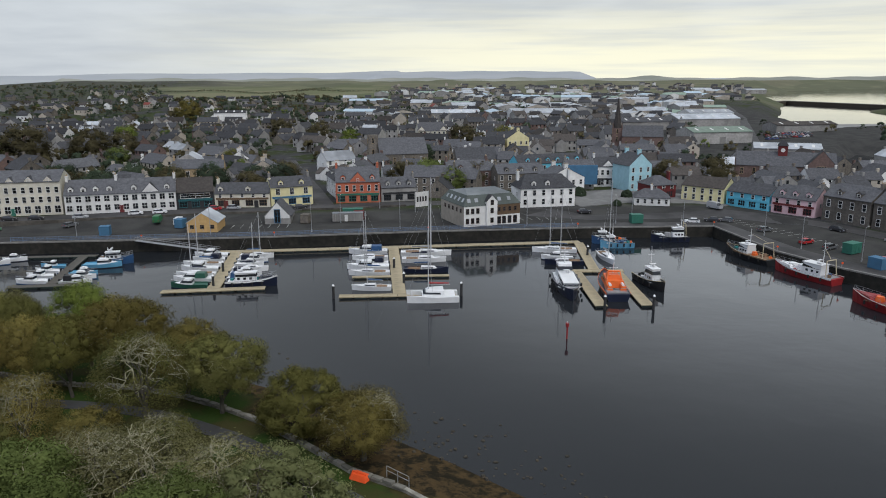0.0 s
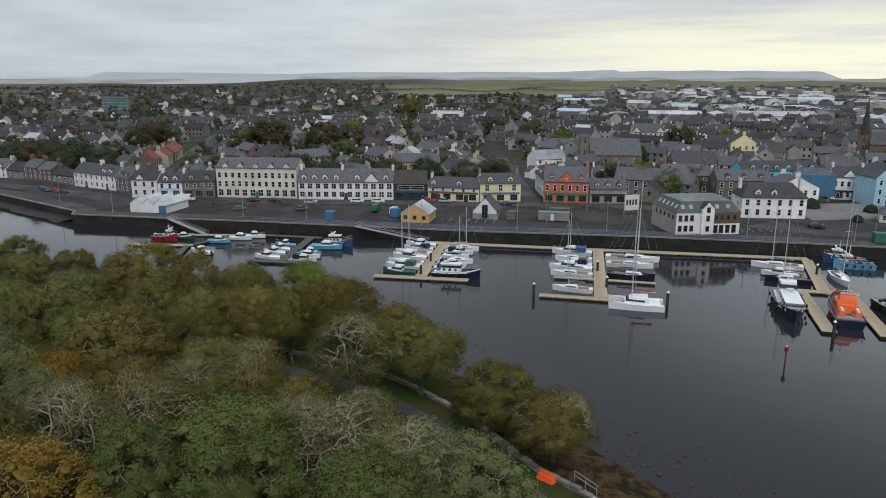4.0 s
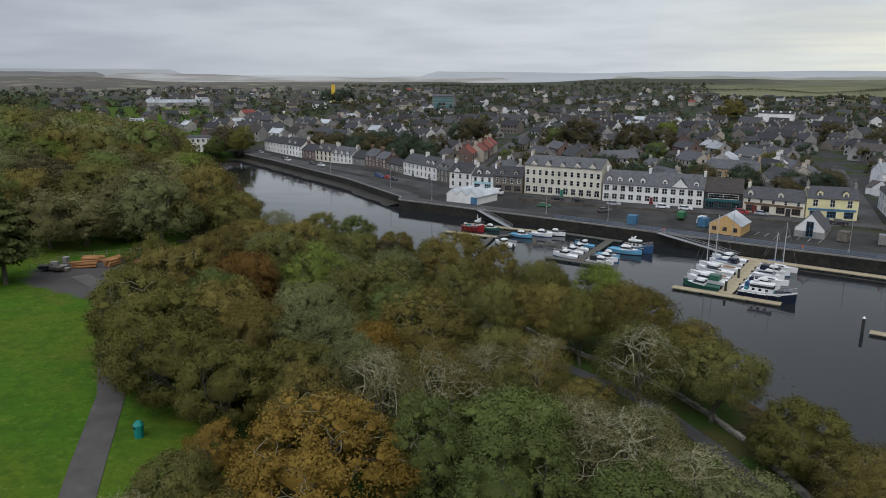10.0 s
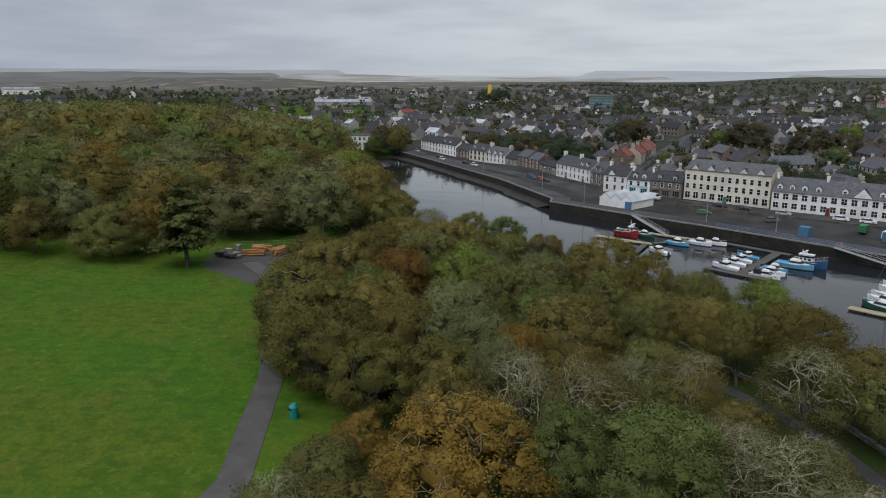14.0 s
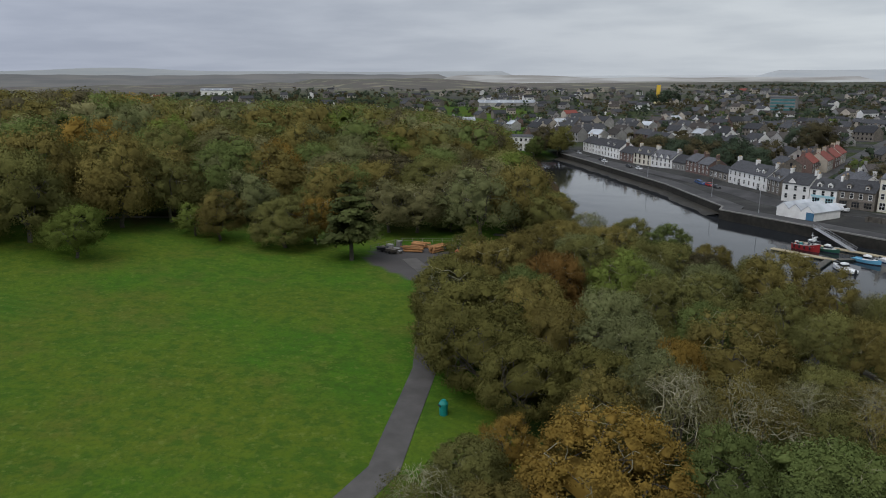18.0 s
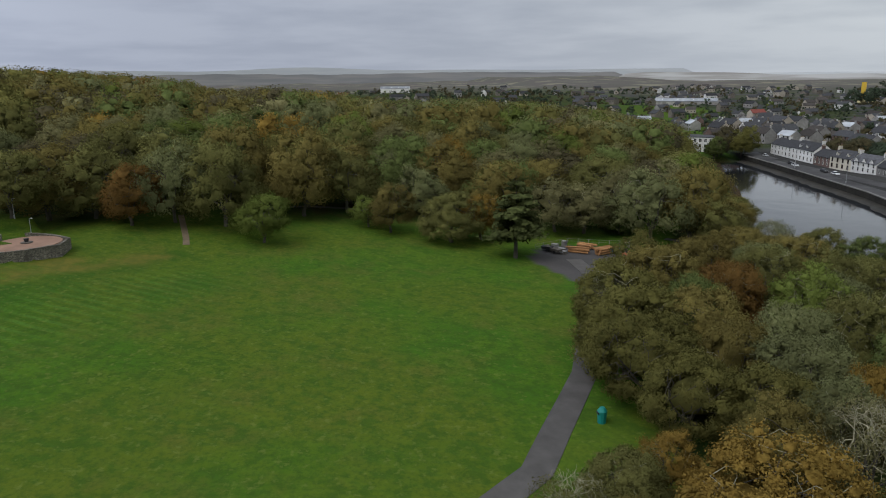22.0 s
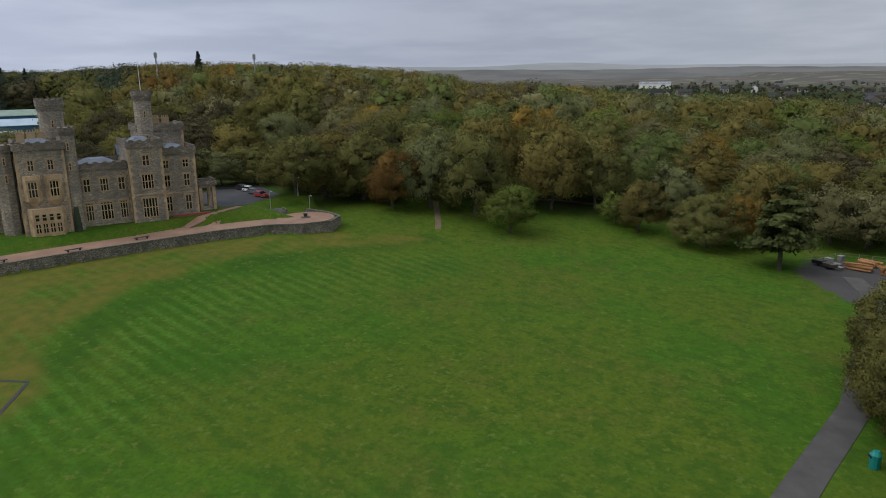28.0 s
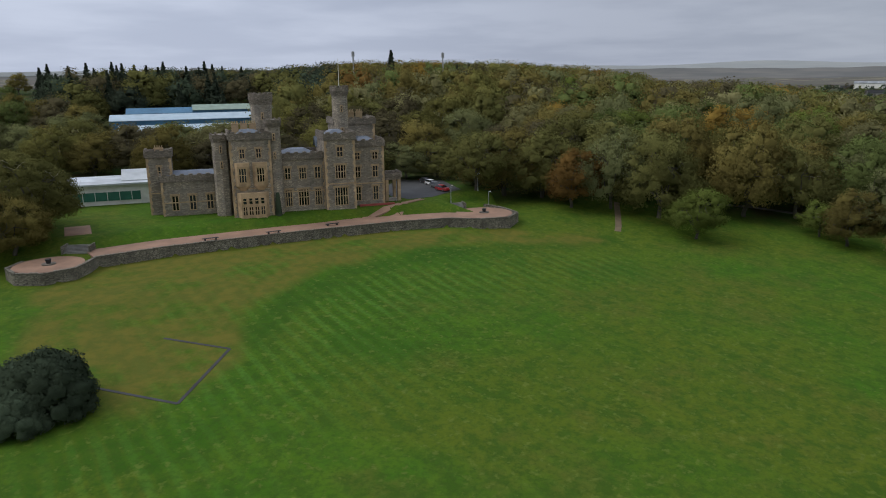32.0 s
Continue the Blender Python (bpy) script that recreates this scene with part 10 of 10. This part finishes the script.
# known buildings behind the front row
for a, b, d, e, r, wl, kw in (
        ((-118, 232), (-100, 236), 9, 6.0, 8.6, "beige", dict(label="beige house behind the hotel")), ((-136, 250), (-118, 252), 9, 5.2, 5.6, "white", dict(label="white flat-roofed block behind the hotel", roof=SHEETROOF)),
        ((-100, 262), (-82, 266), 10, 7.4, 10.2, "sand", dict(label="tall sandstone house with six windows", rows=rows(5, 7.4, 1.1, 1.7))), ((-74, 268), (-62, 270), 12, 6.0, 9.5, "beige", dict(label="beige hall with a curved gable", along_x=False)),
        ((-112, 292), (-98, 294), 12, 5.5, 9.5, "grey", dict(label="pale-roofed hall", roof=SHEETROOF, along_x=False)), ((-92, 300), (-80, 302), 9, 5.5, 9.5, "white", dict(label="white gabled house", along_x=False)),
        ((-50, 306), (-38, 314), 10, 5.0, 8.5, "white", dict(label="white low hall with a pale roof", roof=SHEETROOF)), ((30, 282), (58, 292), 9, 6.5, 9.6, "blue", dict(label="long blue house with dormers", dormers=(0.15, 0.3, 0.45, 0.6, 0.75, 0.9), rows=rows(9, 6.5))),
        ((-22, 262), (0, 266), 9, 5.2, 8.2, "white", dict(label="white house with skylights", skylights=4)), ((-14, 252), (4, 250), 10, 6.0, 9.5, "stone", dict(label="dark stone house with crow-stepped gables")),
        ((2, 262), (18, 266), 10, 6.4, 9.8, "brownstone", dict(label="red stone house with dormers", dormers=(0.3, 0.7), rows=rows(5, 6.4))), ((20, 258), (38, 262), 10, 6.0, 9.0, "stone", dict(label="grey stone house with dormers", dormers=(0.2, 0.5, 0.8), rows=rows(6, 6.0))),
        ((36, 244), (50, 250), 9, 6.0, 9.6, "white", dict(label="white gabled house", along_x=False)),
        ((-14, 420), (2, 424), 10, 9, 13.5, "cream", dict(label="cream mansion with gables", gables=((0.1, 4), (0.9, 4)), rows=rows(6, 9, 1.0, 1.5, 3))), ((34, 378), (46, 382), 9, 8, 12, "yellow", dict(label="yellow gabled house", along_x=False)),
        ((-56, 372), (-22, 378), 11, 5, 8, "stone", dict(label="long school building with a slate roof", rows=rows(12, 5, 1.2, 1.4)))):
    kw.setdefault("rows", rows(max(3, int(math.hypot(b[0] - a[0], b[1] - a[1]) / 3)), e))
    house(a, b, d, e, r, wl, base=gz((a[0] + b[0]) / 2, (a[1] + b[1]) / 2), **kw)
for x, y, t, L, d, e, wl, rf, lab in ((150, 430, 12, 40, 20, 7, "grey", "green", "long green-roofed warehouse"), (170, 520, 12, 50, 24, 8, "grey", "sheet", "long grey warehouse with a pale roof"), (205, 600, 10, 40, 20, 8, "white", "sheet", "white warehouse with a pale roof"), (130, 520, 10, 36, 20, 7, "grey", "slate", "grey warehouse"), (232, 500, 14, 50, 15, 5, "grey", "slate2", "ferry terminal with a dark roof"), (150, 345, -20, 30, 16, 6, "grey", "sheet", "fish market with a pale roof"), (260, 330, 30, 30, 12, 5, "white", "sheet", "white quay shed"),
        (60, 620, 8, 60, 26, 7, "white", "sheet", "large pale warehouse"), (-10, 640, 6, 44, 20, 6, "grey", "sheet", "pale-roofed depot"), (-190, 600, 10, 26, 12, 11, "white", "slate", "white flats with balconies"), (-530, 590, 30, 24, 12, 14, "grey", "slate", "pale grey hospital block with teal glazing bands"), (-800, 400, 55, 70, 24, 5, "grey", "sheet", "long pale supermarket roof"), (-1236, 118, 80, 50, 24, 10.5, "white", "sheet", "large white hangar"), (-815, 672, 45, 40, 20, 7, "yellow", "sheet", "depot with a yellow tower")):
    ob = thing("warehouse", pose(x, y, gz(x, y), 0, 0, t), lab, "warehouse", "large sheds of the town")
    part("wall", gable_body(L, d, e, e + d * 0.13), HARL[wl], ob)
    part("roof", gable_roof(L, d, e, e + d * 0.13, 0.25, 0.4), ROOFS[rf], ob)
    if "hospital" in lab:
        for k in range(4):
            part("glazing_band", shared(("band",), lambda: Shape().box(0.8, -0.1, 0, 23.2, 0, 1.7).mesh("glazing_band", surf("teal_glass", (0.05, 0.16, 0.17), (0.035, 0.12, 0.13), 0.6, 0.4))), None, ob, at=pose(0, 0, 1.6 + 3.1 * k))
        continue
    for k in range(3):
        part("door", shared(("wd",), lambda: Shape().box(-2, -0.08, 0, 2, 0, 4.2).mesh("door", HARL["grey"])), None, ob, at=pose(L * (k + 0.5) / 3, 0, 0))
    for k in range(4):
        part("roof_light", shared(("wrl",), lambda: Shape().box(-0.6, -2, 0, 0.6, 2, 0.08).mesh("roof_light", WINFRAME)), None, ob, at=pose(L * (k + 0.5) / 4, d * 0.25, e + d * 0.065 + 0.28, 14.6))
for k in range(3):                                           # the power station's chimneys
    x, y = 645 + 20 * k, 1682 - 8 * k
    base = max(gz(x, y), 4.0)
    ob = thing("chimney_stack", pose(x, y, base), "pale concrete power station chimney", "chimney", "power station chimneys")
    part("shaft", Shape().prism(ring(0, 0, 2.9, 12), -6, 31.0 - base, ring(0, 0, 2.3, 12)), HARL["beige"], ob)
    part("rim", Shape().prism(ring(0, 0, 2.6, 12), 30.6 - base, 32.4 - base), HARL["black"], ob)
ps = thing("power_station", pose(622, 1672, 3, 0, 0, -10), "long low brown power station hall", "building")
part("wall", Shape().box(0, 0, -6, 96, 26, 10), HARL["brownstone"], ps)
part("roof", Shape().box(-1, -1, 10, 97, 27, 11), SLATE, ps)
yt = thing("tower_block", pose(-809, 687, gz(-809, 687), 0, 0, 45), "bright yellow square tower", "tower")
part("wall", Shape().box(-2.6, -2.6, -1, 2.6, 2.6, 32 - gz(-809, 687)), surf("yellow_cladding", (0.62, 0.42, 0.05), (0.54, 0.36, 0.04), 0.6, 0.6), yt)
part("roof", Shape().box(-2.8, -2.8, 32 - gz(-809, 687), 2.8, 2.8, 32.5 - gz(-809, 687)), HARL["grey"], yt)
# a breakwater across the bay
bw = part("breakwater", strip(fine([(490, 1170), (612, 1296), (640, 1180), (665, 1060), (720, 950), (800, 830)], 30), -9, 9, -3, 5.0), ROCK)
tagged(bw, "dark stone breakwater across the bay", "breakwater", kind="structure")
pk = part("car_park", Shape().prism([(208, 442), (268, 433), (420, 436), (430, 624), (322, 624), (268, 545)], -3, 5.2), surf("pale_tarmac", (0.22, 0.22, 0.213), (0.165, 0.165, 0.162), 0.1, 0.8, coarse=0.2, cscale=0.03))
tagged(pk, "wide grey reclaimed car park beside the bay", "car park", kind="structure")

# red-tiled terrace up the long street
for k in range(4):
    x, y = (-207, -209.5, -216, -224)[k], (258, 270, 283, 297)[k]
    house((x, y), (x - 5.5, y + 10.5), 8, 5.0, 8.2, "beige" if k % 2 else "brownstone", REDTILE, rows=((1.0, 3, 0.9, 1.3), (3.3, 3, 0.9, 1.2)), label="terraced house under a red tile roof", group="red-roofed terrace")

# the white building at the river's end and the dark trees beside it
house((-352, 196.5), (-343.5, 206.5), 12, 9.0, 9.8, "white", SLATE, rows=rows(5, 9.0, 1.1, 1.4, 3), chimneys=(), label="white three-storey building with a low roof by the river", base=3.0, ends=False)
for x, y, r, c in ((-346, 213, 7.0, "umber"), (-337.5, 219, 6.5, "beech"), (-345, 226, 6.5, "olive"), (-340, 207, 5.0, "umber"), (-333, 201, 5.0, "green")):
    tree("mid2", c, x, y, r / 6.6, 0.98, z=max(gz(x, y), 2.6), group="trees among the houses")
